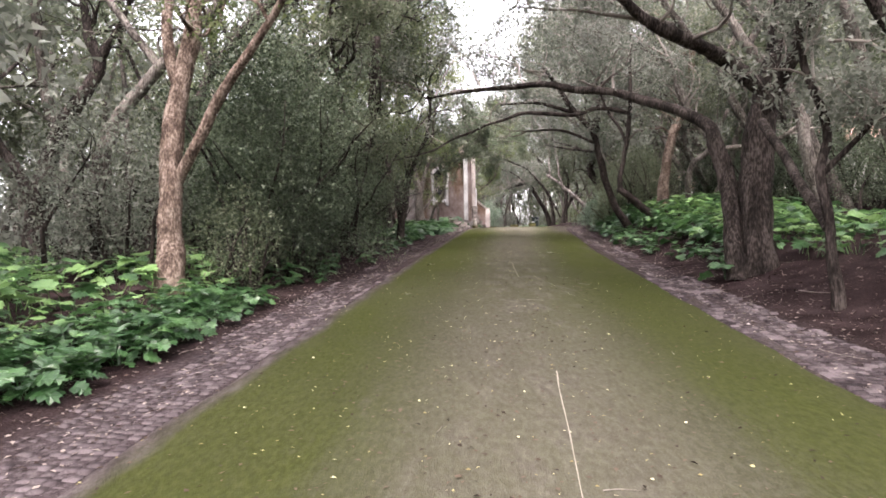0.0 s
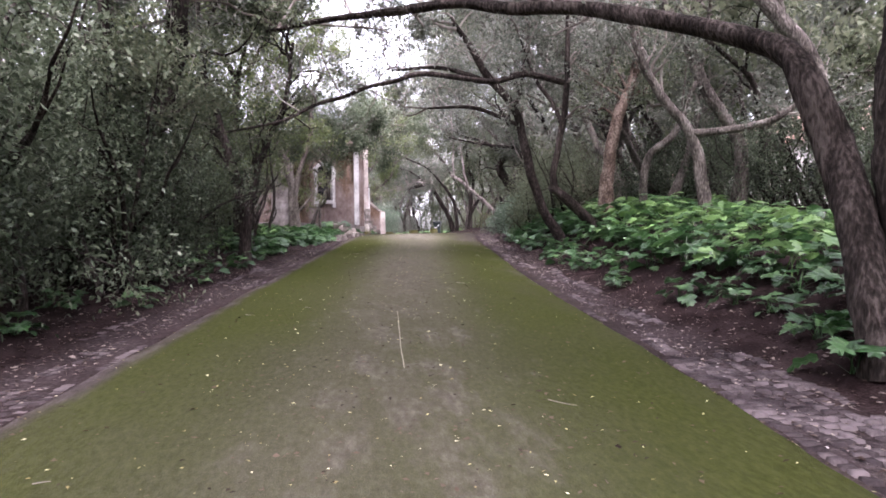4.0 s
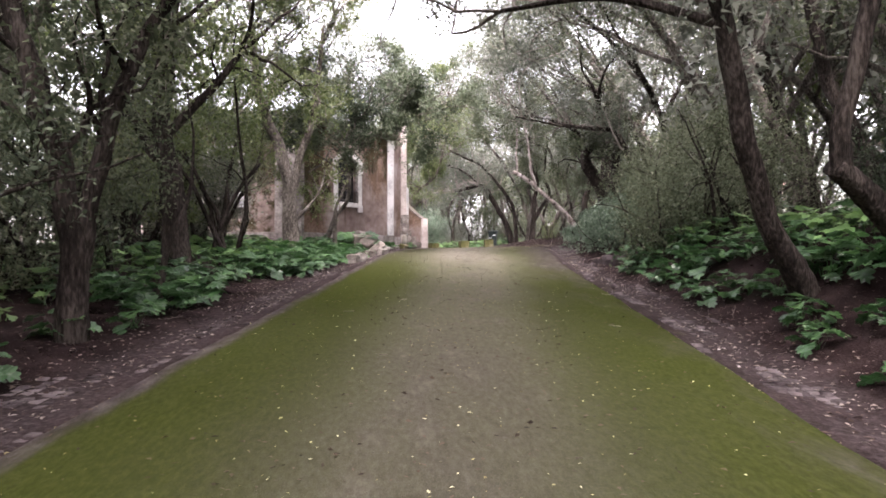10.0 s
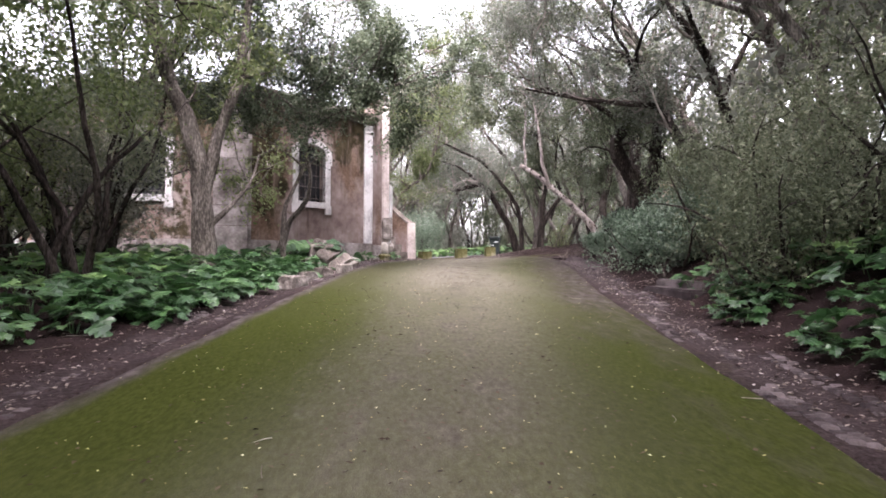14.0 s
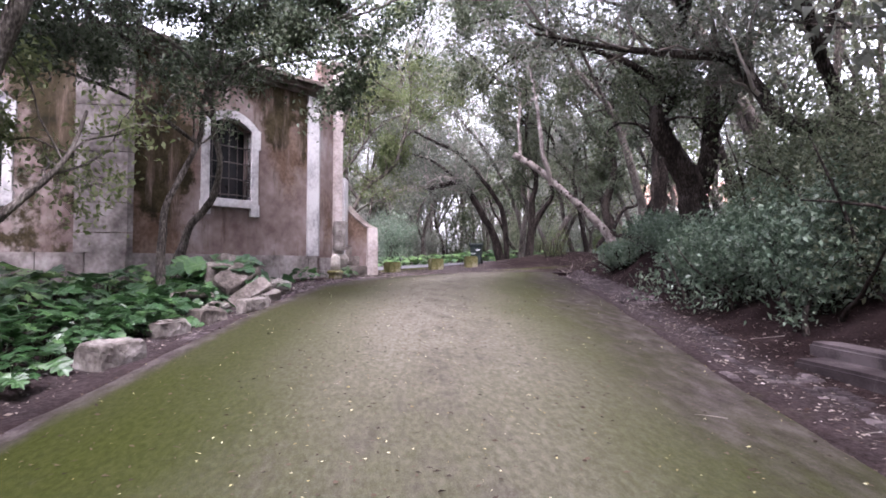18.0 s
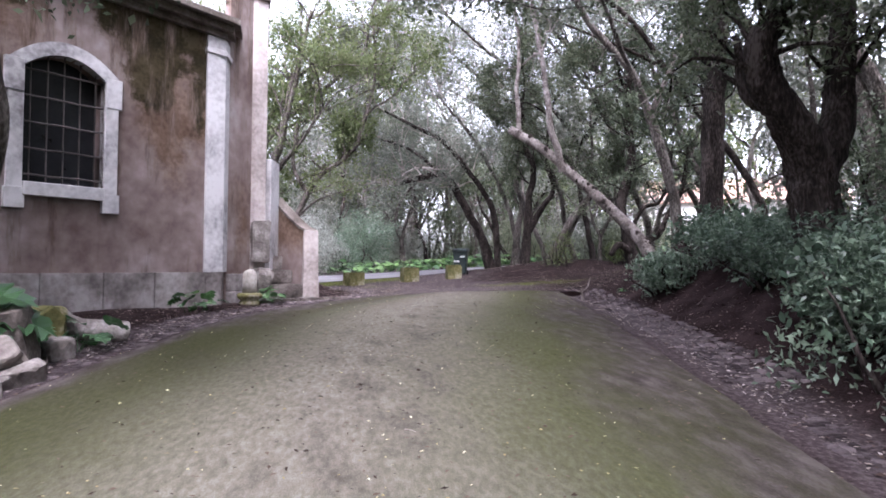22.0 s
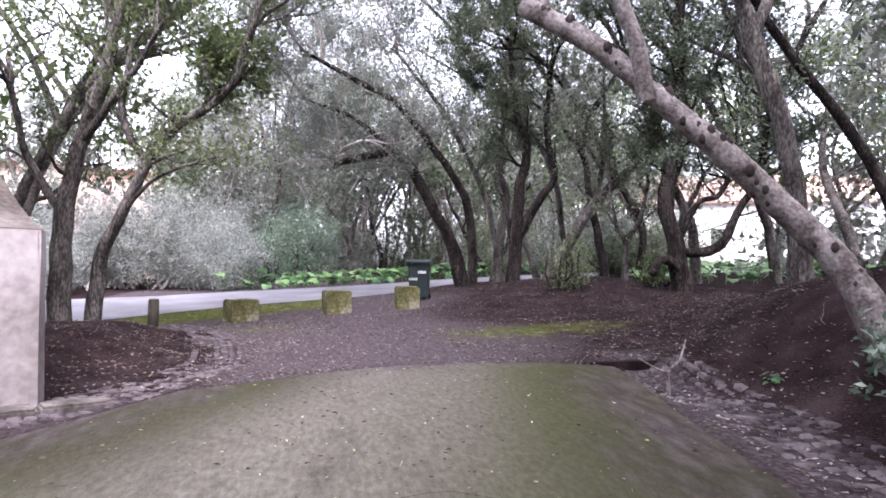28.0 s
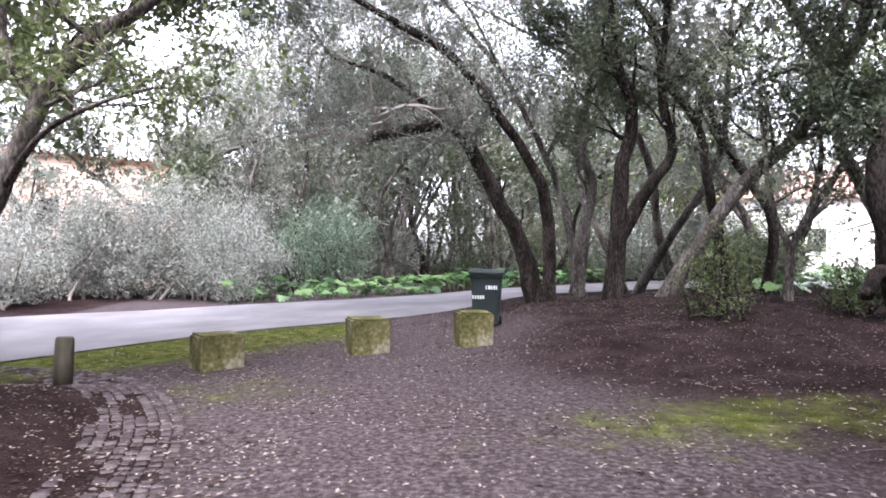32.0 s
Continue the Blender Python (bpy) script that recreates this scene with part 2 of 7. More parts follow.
layer(M["plaster"], "ochre", [(0.072, 0.045, 0.031), (0.135, 0.090, 0.065), (0.215, 0.155, 0.12)], 1.4, 12, soft=0.26, wobble=0.8, noise_scale=1.0)
# Mould; its mask also carries shade painted on one face and the wall tops.
layer(M["plaster"], "mould_shade", [(0.020, 0.017, 0.010), (0.040, 0.032, 0.017), (0.07, 0.056, 0.032)], 2.6, 18, soft=0.12, wobble=0.85, noise_scale=2.0)
layer(M["plaster"], "streak", [(0.06, 0.042, 0.03), (0.13, 0.095, 0.075), (0.22, 0.17, 0.145)], 3.0, 20, soft=0.2, wobble=0.95, noise_scale=1.3, stretch=(2.2, 2.2, 0.4))
M["lime"] = mat("weathered_white_stone", [(0.20, 0.192, 0.194), (0.45, 0.437, 0.44), (0.62, 0.608, 0.605)], 1.3, 12, 0.88, 0.3, 0.008, contrast=0.55, island=0.22, spec=0.12)
M["plinth"] = mat("pale_stained_plinth_stone", [(0.085, 0.073, 0.067), (0.21, 0.187, 0.178), (0.38, 0.35, 0.338)], 1.9, 12, 0.9, 0.5, 0.014, contrast=0.4, spec=0.1)
M["stone"] = mat("rough_grey_stone", [(0.040, 0.034, 0.029), (0.112, 0.096, 0.086), (0.235, 0.207, 0.19)], 3.2, 24, 0.92, 0.9, 0.025, contrast=0.4, island=0.15, spec=0.1)
M["stone_pale"] = mat("pale_broken_stone", [(0.075, 0.065, 0.057), (0.18, 0.16, 0.147), (0.36, 0.334, 0.314)], 3.5, 24, 0.92, 0.9, 0.03, contrast=0.4, spec=0.1)
M["stucco"] = mat("pale_pinkish_stucco", [(0.25, 0.215, 0.20), (0.42, 0.37, 0.35), (0.55, 0.505, 0.485)], 1.0, 14, 0.9, 0.4, 0.01, contrast=0.45, spec=0.1)
M["stone_worn"] = mat("worn_pale_stone", [(0.22, 0.205, 0.18), (0.40, 0.375, 0.335), (0.55, 0.525, 0.48)], 2.2, 16, 0.9, 0.4, 0.01, contrast=0.5, spec=0.1)
M["stone_moss"] = mat("mossy_stone", [(0.045, 0.046, 0.016), (0.115, 0.107, 0.044), (0.27, 0.245, 0.19)], 2.6, 20, 0.92, 0.7, 0.02, contrast=0.5, spec=0.1)
M["mortar"] = mat("dark_cornice_stone", [(0.06, 0.048, 0.04), (0.12, 0.10, 0.085), (0.19, 0.165, 0.15)], 2.5, 22, 0.92, 0.6, 0.02, contrast=0.5)
M["iron"] = mat("rusty_iron", [(0.04, 0.036, 0.034), (0.08, 0.07, 0.066), (0.12, 0.10, 0.095)], 6, 60, 0.7, 0.4, 0.003, metal=0.3)
M["dark"] = mat("dark_interior_plaster", [(0.03, 0.03, 0.032), (0.045, 0.044, 0.046)], 2, 20, 0.9, 0.1)
M["tile"] = mat("terracotta_tile", [(0.38, 0.22, 0.17), (0.50, 0.33, 0.27), (0.60, 0.44, 0.38)], 2.0, 14, 0.85, 0.4, 0.01, island=0.35)
M["ochre"] = mat("faded_orange_plaster", [(0.60, 0.40, 0.30), (0.68, 0.50, 0.40), (0.76, 0.62, 0.53)], 0.6, 10, 0.9, 0.2, 0.01)
M["white"] = mat("old_white_paint", [(0.62, 0.59, 0.57), (0.72, 0.69, 0.67), (0.78, 0.76, 0.74)], 0.8, 12, 0.9, 0.15, 0.005)
M["wood"] = mat("weathered_timber", [(0.03, 0.026, 0.018), (0.06, 0.052, 0.037), (0.10, 0.087, 0.065)], 6, 50, 0.9, 0.6, 0.006, stretch=(1, 1, 0.15))
M["plastic"] = mat("dark_green_plastic", [(0.012, 0.019, 0.018), (0.017, 0.026, 0.025), (0.024, 0.034, 0.033)], 3, 60, 0.5, 0.1, 0.002)
M["rubber"] = mat("black_rubber", [(0.012, 0.012, 0.012), (0.02, 0.02, 0.02)], 8, 60, 0.8, 0.1)
M["print"] = mat("white_print", [(0.55, 0.56, 0.55), (0.68, 0.69, 0.68)], 8, 60, 0.6, 0.0)
M["glass"] = mat("dusty_dark_glass", [(0.012, 0.013, 0.015), (0.022, 0.023, 0.026)], 3, 30, 0.25, 0.05, 0.002, spec=0.5)
M["line"] = mat("faded_paint_line", [(0.17, 0.155, 0.125), (0.24, 0.22, 0.18)], 5, 60, 0.9, 0.2, 0.004)


# ---- mesh helpers ----
def fast_mesh(name, verts, faces):
    """A mesh from an array of points and one array of faces with equally many corners."""
    verts, faces = np.asarray(verts, np.float32), np.asarray(faces, np.int32)
    me = bpy.data.meshes.new(name)
    me.vertices.add(len(verts))
    me.vertices.foreach_set("co", verts.ravel())
    me.loops.add(faces.size)
    me.loops.foreach_set("vertex_index", faces.ravel())
    me.polygons.add(len(faces))
    me.polygons.foreach_set("loop_start", np.arange(len(faces), dtype=np.int32) * faces.shape[1])
    me.update(calc_edges=True)
    return me


def smooth(me):
    me.polygons.foreach_set("use_smooth", np.ones(len(me.polygons), dtype=bool))
    return me


def put(name, me, material, parent=None, label=""):
    ob = new(name, me)
    if material and not me.materials:
        me.materials.append(M[material])
    if parent:
        ob.parent = parent
    if label:
        ob["label"] = label
    return ob


def thing(name, at, label, category, group="", kind=""):
    """An Empty at the thing's base that carries its parts."""
    ob = new(name)
    ob.empty_display_size = 0.2
    ob.matrix_basis = at if isinstance(at, Matrix) else Matrix.Translation(at)
    return tagged(ob, label, category, group, kind)


def part(name, bm, material, parent=None, label="", flat=True):
    me = bpy.data.meshes.new(name)
    bmesh.ops.recalc_face_normals(bm, faces=bm.faces)
    bm.to_mesh(me)
    bm.free()
    if not flat:
        smooth(me)
    return put(name, me, material, parent, label)


def prism(pts, z0, z1, bm=None, bevel=0.0):
    """An upright prism over the plan polygon pts."""
    bm = bm or bmesh.new()
    lo = [bm.verts.new((x, y, z0)) for x, y in pts]
    hi = [bm.verts.new((x, y, z1)) for x, y in pts]
    bm.faces.new(lo[::-1])
    bm.faces.new(hi)
    for k in range(len(pts)):
        j = (k + 1) % len(pts)
        bm.faces.new((lo[k], lo[j], hi[j], hi[k]))
    if bevel:
        bmesh.ops.bevel(bm, geom=list(bm.edges), offset=bevel, segments=1, affect='EDGES')
    return bm


def block(sx, sy, sz, bevel=0.015, rough=0.0, seed=0, cuts=2):
    """A box standing on z = 0, bevelled and worn."""
    bm = bmesh.new()
    bmesh.ops.create_cube(bm, size=1)
    bmesh.ops.scale(bm, vec=(sx, sy, sz), verts=bm.verts)
    bmesh.ops.translate(bm, vec=(0, 0, sz / 2), verts=bm.verts)
    if rough:
        bmesh.ops.subdivide_edges(bm, edges=list(bm.edges), cuts=cuts, use_grid_fill=True)
    bmesh.ops.bevel(bm, geom=[e for e in bm.edges if len(e.link_faces) == 2 and e.calc_face_angle(0) > 1], offset=bevel, segments=2, affect='EDGES')
    if rough:
        for v in bm.verts:
            v.co += noise.noise_vector(v.co * 3.1 + Vector((seed * 7.3, seed * 1.7, 0))) * rough
            v.co += noise.noise_vector(v.co * 9 + Vector((seed, 0, seed))) * rough * 0.35
    return bm


def lathe(profile, n=20):
    """A solid of revolution about z from (radius, height) pairs."""
    bm = bmesh.new()
    rings = [[bm.verts.new((r * math.cos(2 * math.pi * k / n), r * math.sin(2 * math.pi * k / n), z)) for k in range(n)] for r, z in profile]
    for a, b in zip(rings, rings[1:]):
        for k in range(n):
            bm.faces.new((a[k], a[(k + 1) % n], b[(k + 1) % n], b[k]))
    bm.faces.new(rings[0][::-1])
    bm.faces.new(rings[-1])
    return bm


def moved(bm, m):
    bmesh.ops.transform(bm, matrix=m, verts=bm.verts)
    return bm


def attribute(me, name, values):
    a = me.attributes.new(name, 'FLOAT', 'POINT')
    a.data.foreach_set("value", np.asarray(values, np.float32))


def sstep(a, b, v):
    t = np.clip((v - a) / np.maximum(b - a, 1e-6), 0, 1)
    return t * t * (3 - 2 * t)


def table(y, ys, vs):
    """A smooth curve through a short table."""
    return sum(np.interp(y + o, ys, vs) for o in (-2.0, -1.0, 0.0, 1.0, 2.0)) / 5


# ---- the lie of the land ----
def road_z(y):
    return table(y, (-60, -10, 0, 10, 20, 30, 36, 42, 46, 52, 60, 90), (-2.6, -0.78, -0.03, 0.76, 1.57, 2.31, 2.70, 2.97, 3.05, 3.12, 3.28, 3.5))


def left_x(y):
    return table(y, (-20, 3, 10, 18, 24, 31, 38, 41, 43, 45, 46.5), (-4.0, -1.93, -1.25, -0.4, 0.25, 0.95, 1.75, 2.3, 3.4, 4.7, 5.6))


def right_x(y):
    return table(y, (-20, 4, 7.3, 12, 16.3, 21, 25.3, 30, 35.7, 41.2, 45, 60), (1.0, 2.9, 3.2, 3.75, 4.15, 4.85, 5.5, 6.15, 7.35, 8.45, 9.1, 12.0))


def far_near(x):
    return np.interp(x, (-30, -8, 0.8, 1.7, 2.4, 3.4, 4.5, 7, 8.5, 9.6, 11, 20, 40), (30, 44, 52.2, 53.0, 53.8, 54.7, 55.3, 56.2, 57.2, 59.0, 61.2, 63.0, 64))


def far_far(x):
    return np.interp(x, (-30, -12, -3.8, -1.6, -0.7, 1.2, 2.75, 4.4, 6.2, 8, 10.5, 20, 40), (42, 51, 56.4, 58.1, 59.1, 60.4, 60.9, 61.4, 62.0, 62.8, 65.0, 68.5, 71))


def lane_band(x):
    """The strip about the lane in which no trunk stands."""
    return np.interp(x, (-30, -8, 0.8, 1.9, 3.7, 7, 11, 20, 40), (30, 44, 52.7, 55.0, 57.3, 60, 61.7, 63.0, 64)), np.interp(x, (-30, -12, -3.8, 2.5, 10.5, 20, 40), (42, 54, 61.5, 65.8, 68.5, 70, 71))


def ground_z(x, y):
    x, y = np.asarray(x, float), np.asarray(y, float)
    z = road_z(y) + np.where(y > 40, 0.05 * np.clip(x - 6.5, -6, 14) * sstep(40, 50, y), 0)
    dr, dl = x - right_x(y), left_x(y) - x
    bank = table(y, (-20, 8, 15, 21, 27, 32, 38, 43, 46.5, 48), (0.5, 0.55, 0.85, 1.2, 1.0, 0.65, 1.0, 1.5, 0.8, 0.0))
    z = z + bank * sstep(0.7, 3.1, dr) + 0.03 * np.clip(dr - 3, 0, 30) * (y < 60)
    lbank = table(y, (-20, 5, 15, 30, 36, 44, 50), (0.2, 0.2, 0.1, 0.3, 0.15, 0.05, 0.0))
    z = z + lbank * sstep(0.9, 3.5, dl)
    z = z + 0.5 * np.exp(-(((x - 12.5) / 3.2) ** 2 + ((y - 54) / 4.0) ** 2)) + 0.36 * np.exp(-(((x - 2.2 + 0.15 * (y - 47.5)) / 1.25) ** 4 + ((y - 47.9) / 2.1) ** 4))
    z = z - 0.05 * np.exp(-(((dr - 0.42) / 0.25) ** 2)) * (y < 46) - 0.04 * np.exp(-(((dl - 0.42) / 0.25) ** 2)) * (y < 43)
    z = z - 0.2 * np.exp(-(((x - 9.4) / 0.42) ** 4)) * sstep(42.8, 44.7, y) * (1 - sstep(45.2, 45.5, y))
    bump = 0.03 * np.sin(x * 2.1 + 1.3 * np.sin(y * 1.1)) * np.sin(y * 1.7 + x * 0.6) + 0.015 * np.sin(x * 5.3 + y * 2.2) * np.sin(y * 4.9 - x)
    off = np.minimum(sstep(0.8, 1.6, np.maximum(dr, dl)) + (y > 47), 1)
    return z + bump * off * np.where(y > 45.5, 0.1, 1.0)


def ring_x(y):
    """Outer edge of the curved gutter round the mound at the drive's end."""
    return np.interp(y, (42.7, 43.5, 44.4, 45.3, 46.2, 47.1, 48.25, 49.1, 50.15, 50.9, 51.6, 52.2, 53), (2.8, 3.55, 4.2, 4.6, 4.85, 4.76, 4.54, 4.25, 3.74, 3.18, 2.41, 1.5, -1))


def on_road(x, y, m=0.0):
    return (x > left_x(y) + m) & (x < right_x(y) - m) & (y < 45.3)


def gz(x, y):
    return float(ground_z(x, y))
# ---- ground: one sheet to the horizon ----
def spaced(lo, hi, step, far):
    core = list(np.arange(lo, hi + 1e-6, step))
    a, b, s = [], [], step
    while not b or b[-1] < far:
        s *= 1.35
        b.append((b[-1] if b else hi) + s)
        a.append((a[-1] if a else lo) - s)
    return np.array(a[::-1] + core + b)


gx, gy = spaced(-7, 17, 0.21, 400), spaced(-5, 64, 0.27, 400)
X, Y = np.meshgrid(gx, gy)
Z = ground_z(X, Y)
inner = np.minimum(X - left_x(Y), right_x(Y) - X)
Z = Z - np.where(Y < 45.6, 0.14 * sstep(0.12, 0.4, inner) * (1 - sstep(45.0, 45.5, Y)), 0)
far_mid = (Y > far_near(X) + 0.25) & (Y < far_far(X) - 0.25)
Z = Z - 0.12 * far_mid
ny, nx = X.shape
idx = np.arange(nx * ny).reshape(ny, nx)
quads = np.stack([idx[:-1, :-1], idx[:-1, 1:], idx[1:, 1:], idx[1:, :-1]], -1).reshape(-1, 4)
me = smooth(fast_mesh("ground", np.stack([X, Y, Z], -1).reshape(-1, 3), quads))
open_end = sstep(43.5, 46.0, Y) * (1 - 0.9 * sstep(7.4, 9.6, X + 0.6 * np.sin(Y * 0.9))) * sstep(-0.15, 0.2, X - ring_x(Y))
# Soil covers more gravel here; the darker tone also stands in for canopy shade.
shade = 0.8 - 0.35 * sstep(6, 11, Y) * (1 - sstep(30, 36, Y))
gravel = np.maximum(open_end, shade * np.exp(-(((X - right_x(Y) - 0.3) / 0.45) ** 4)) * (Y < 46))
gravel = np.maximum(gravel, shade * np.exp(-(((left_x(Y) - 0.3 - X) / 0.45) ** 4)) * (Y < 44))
verge = np.exp(-(((Y - far_near(X) + 1.1) / 1.3) ** 2)) * (X > -4) * (X < 6)
patch = 0.6 * np.exp(-(((X - 9.0) / 2.2) ** 2 + ((Y - 47.8) / 0.8) ** 2)) + 0.38 * np.exp(-(((X - 4.6) / 1.4) ** 2 + ((Y - 49.8) / 1.2) ** 2)) + 1.0 * verge + 0.62 * np.exp(-(((X - 2.7) / 2.0) ** 2 + ((Y - 52.8) / 1.3) ** 2))
rim = 0.22 * np.exp(-(((X - right_x(Y) - 0.05) / 0.18) ** 2)) * (Y < 45)
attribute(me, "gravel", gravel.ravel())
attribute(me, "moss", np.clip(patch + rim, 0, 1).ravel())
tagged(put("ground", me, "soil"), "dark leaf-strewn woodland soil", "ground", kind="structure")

# ---- the mossy drive ----
ry, ru = np.arange(-8, 45.65, 0.16), np.linspace(0, 1, 45)
RY, RU = np.meshgrid(ry, ru, indexing="ij")
end = 45.25 - 0.55 * ((RU - 0.6) * 2) ** 2
RYc = np.minimum(RY, end)
RX = left_x(RYc) * (1 - RU) + right_x(RYc) * RU
edge_in = 0.018 * (np.sin(RYc * 2.3) * np.sin(RYc * 0.83 + 1) + 0.6 * np.sin(RYc * 7.1 + 2) * np.sin(RYc * 3.7) + 0.5 * np.sin(RYc * 14.3) * np.sin(RYc * 9.1)) - 0.02
RX = RX - edge_in * (sstep(0.9, 1.0, RU) - sstep(0.9, 1.0, 1 - RU))
crown = 0.05 * (1 - (2 * RU - 1) ** 2)
RZ = road_z(RYc) + np.where(RYc > 40, 0.05 * np.clip(RX - 6.5, -6, 14) * sstep(40, 50, RYc), 0) + crown + 0.006
skirt = (RU == 0) | (RU == 1)
RZ = RZ - 0.045 * skirt
RZ = RZ + 0.006 * np.sin(RX * 3.1 + RY) * np.sin(RY * 1.3)
RZ[-1] -= 0.05
n1, n2 = RX.shape
idx = np.arange(n1 * n2).reshape(n1, n2)
quads = np.stack([idx[:-1, :-1], idx[:-1, 1:], idx[1:, 1:], idx[1:, :-1]], -1).reshape(-1, 4)
me = smooth(fast_mesh("road", np.stack([RX, RYc, RZ], -1).reshape(-1, 3), quads))
side = np.abs(2 * RU - 1.04)
slow = np.sin(RYc * 0.35 + 1.2) * np.sin(RU * 5 + RYc * 0.13)
moss = 0.41 + 0.38 * sstep(0.16, 0.78, side) + 0.12 * slow
moss += 0.16 * sstep(8, 16, RYc) * (1 - sstep(26, 31, RYc)) * sstep(0.1, 0.5, side) + 0.10 * sstep(17, 24, RYc) * (1 - sstep(30, 34, RYc))
moss += 0.22 * np.exp(-(((RU - 0.72) / 0.13) ** 2)) * sstep(30, 36, RYc) + 0.16 * np.exp(-(((RU - 0.8) / 0.14) ** 2)) * (1 - sstep(4, 9, RYc))
moss -= 0.13 * sstep(27, 33, RYc) + 0.14 * (1 - sstep(2, 9, RYc)) * (side < 0.5) + 0.14 * sstep(30, 36, RYc) * np.exp(-(((RU - 0.45) / 0.12) ** 2)) + 0.22 * sstep(37, 43, RYc) * (1 - sstep(0.3, 0.5, RU))
attribute(me, "moss", moss.ravel())
# Worn centre strip; the paler second half also stands in for open-canopy light.
attribute(me, "worn", (0.04 + 0.14 * (1 - sstep(0.15, 0.6, side)) + 0.10 * (1 - sstep(5, 12, RYc)) - 0.3 * sstep(0.25, 0.8, side) + 0.62 * sstep(15, 33, RYc) * (1 - 0.5 * sstep(40, 45, RYc)) * (1 - sstep(0.5, 1.0, side))).ravel())
attribute(me, "scuff", (0.40 * np.exp(-(((RU - 0.5) / 0.22) ** 2)) + 0.06 * slow).ravel())
right_dirt = 0.55 * sstep(0.62, 0.95, RU) * sstep(20, 31, RYc) + 0.3 * sstep(0.72, 0.98, RU) * sstep(10, 16, RYc) * (1 - sstep(18, 27, RYc)) + 0.5 * (1 - sstep(0.08, 0.25, RU)) * sstep(37, 41, RYc)
attribute(me, "dirt", np.maximum(0.72 * sstep(0.88, 0.99, side) + 0.5 * sstep(44.2, 45.3, RYc), right_dirt).ravel())
tagged(put("road", me, "road"), "grey drive overgrown with yellow-green moss", "road", kind="structure")

# the drive's faded centre line and its cracks lie on it
def road_surface(x, y):
    u = (x - left_x(y)) / (right_x(y) - left_x(y))
    return road_z(y) + np.where(y > 40, 0.05 * np.clip(x - 6.5, -6, 14) * sstep(40, 50, y), 0) + 0.05 * (1 - (2 * u - 1) ** 2) + 0.006 + 0.006 * np.sin(x * 3.1 + y) * np.sin(y * 1.3)


def stripe(name, p, q, w, material, wander=0.0, n=40, lift=0.005):
    vs, fs = [], []
    for k in range(n + 1):
        a = k / n
        x = p[0] + (q[0] - p[0]) * a + wander * (noise.noise((a * 5, p[0], 0)) + 0.4 * noise.noise((a * 19, p[1], 3)))
        y = p[1] + (q[1] - p[1]) * a + wander * noise.noise((a * 6, p[1], 9))
        d = Vector((q[0] - p[0], q[1] - p[1])).normalized()
        ww = w * (0.55 + 0.9 * abs(noise.noise((a * 9, 7, p[0]))))
        for s in (-1, 1):
            px, py = x - s * d.y * ww, y + s * d.x * ww
            vs.append((px, py, float(road_surface(px, py)) + lift))
        if k:
            fs.append((2 * k - 2, 2 * k - 1, 2 * k + 1, 2 * k))
    return put(name, fast_mesh(name, vs, fs), material)


for p, q in (((0.32, 0.5), (0.87, 4.8)), ((1.32, 10.8), (1.5, 13.4))):
    tagged(stripe("line_marking", p, q, 0.0045, "line", 0.010), "faint pale worn line along the drive", "line", kind="structure")
for p, q in (((2.6, 39.6), (7.9, 38.3)), ((3.6, 41.9), (8.4, 41.2))):
    tagged(stripe("crack", p, q, 0.004, "soil", 0.35), "dark winding crack across the drive", "crack", kind="structure")

# ---- the lane beyond ----
lx = np.concatenate([np.arange(-34, -8, 2.0), np.arange(-8, 14, 0.5), np.arange(14, 42, 2.0)])
lu = np.linspace(0, 1, 13)
LX, LU = np.meshgrid(lx, lu, indexing="ij")
LY = far_near(LX) * (1 - LU) + far_far(LX) * LU
for k in range(3):
    LY[1:-1] = (LY[:-2] + LY[1:-1] * 2 + LY[2:]) / 4
LZ = ground_z(LX, LY) + 0.02
n1, n2 = LX.shape
idx = np.arange(n1 * n2).reshape(n1, n2)
quads = np.stack([idx[:-1, :-1], idx[1:, :-1], idx[1:, 1:], idx[:-1, 1:]], -1).reshape(-1, 4)
tagged(put("lane", smooth(fast_mesh("lane", np.stack([LX, LY, LZ], -1).reshape(-1, 3), quads)), "asphalt"), "pale grey asphalt lane curving past the drive's end", "road", kind="structure")


# ---- trees ----
def curve_points(p, n):
    """n points on a smooth curve through the rows of p (x, y, z, radius)."""
    p = np.asarray(p, float)
    q = np.vstack([2 * p[0] - p[1], p, 2 * p[-1] - p[-2]])
    out = []
    for t in np.linspace(0, len(p) - 1 - 1e-6, n):
        k, f = int(t), t - int(t)
        a, b, c, d = q[k], q[k + 1], q[k + 2], q[k + 3]
        out.append(0.5 * (2 * b + (c - a) * f + (2 * a - 5 * b + 4 * c - d) * f * f + (3 * b - a - 3 * c + d) * f ** 3))
    return np.array(out)


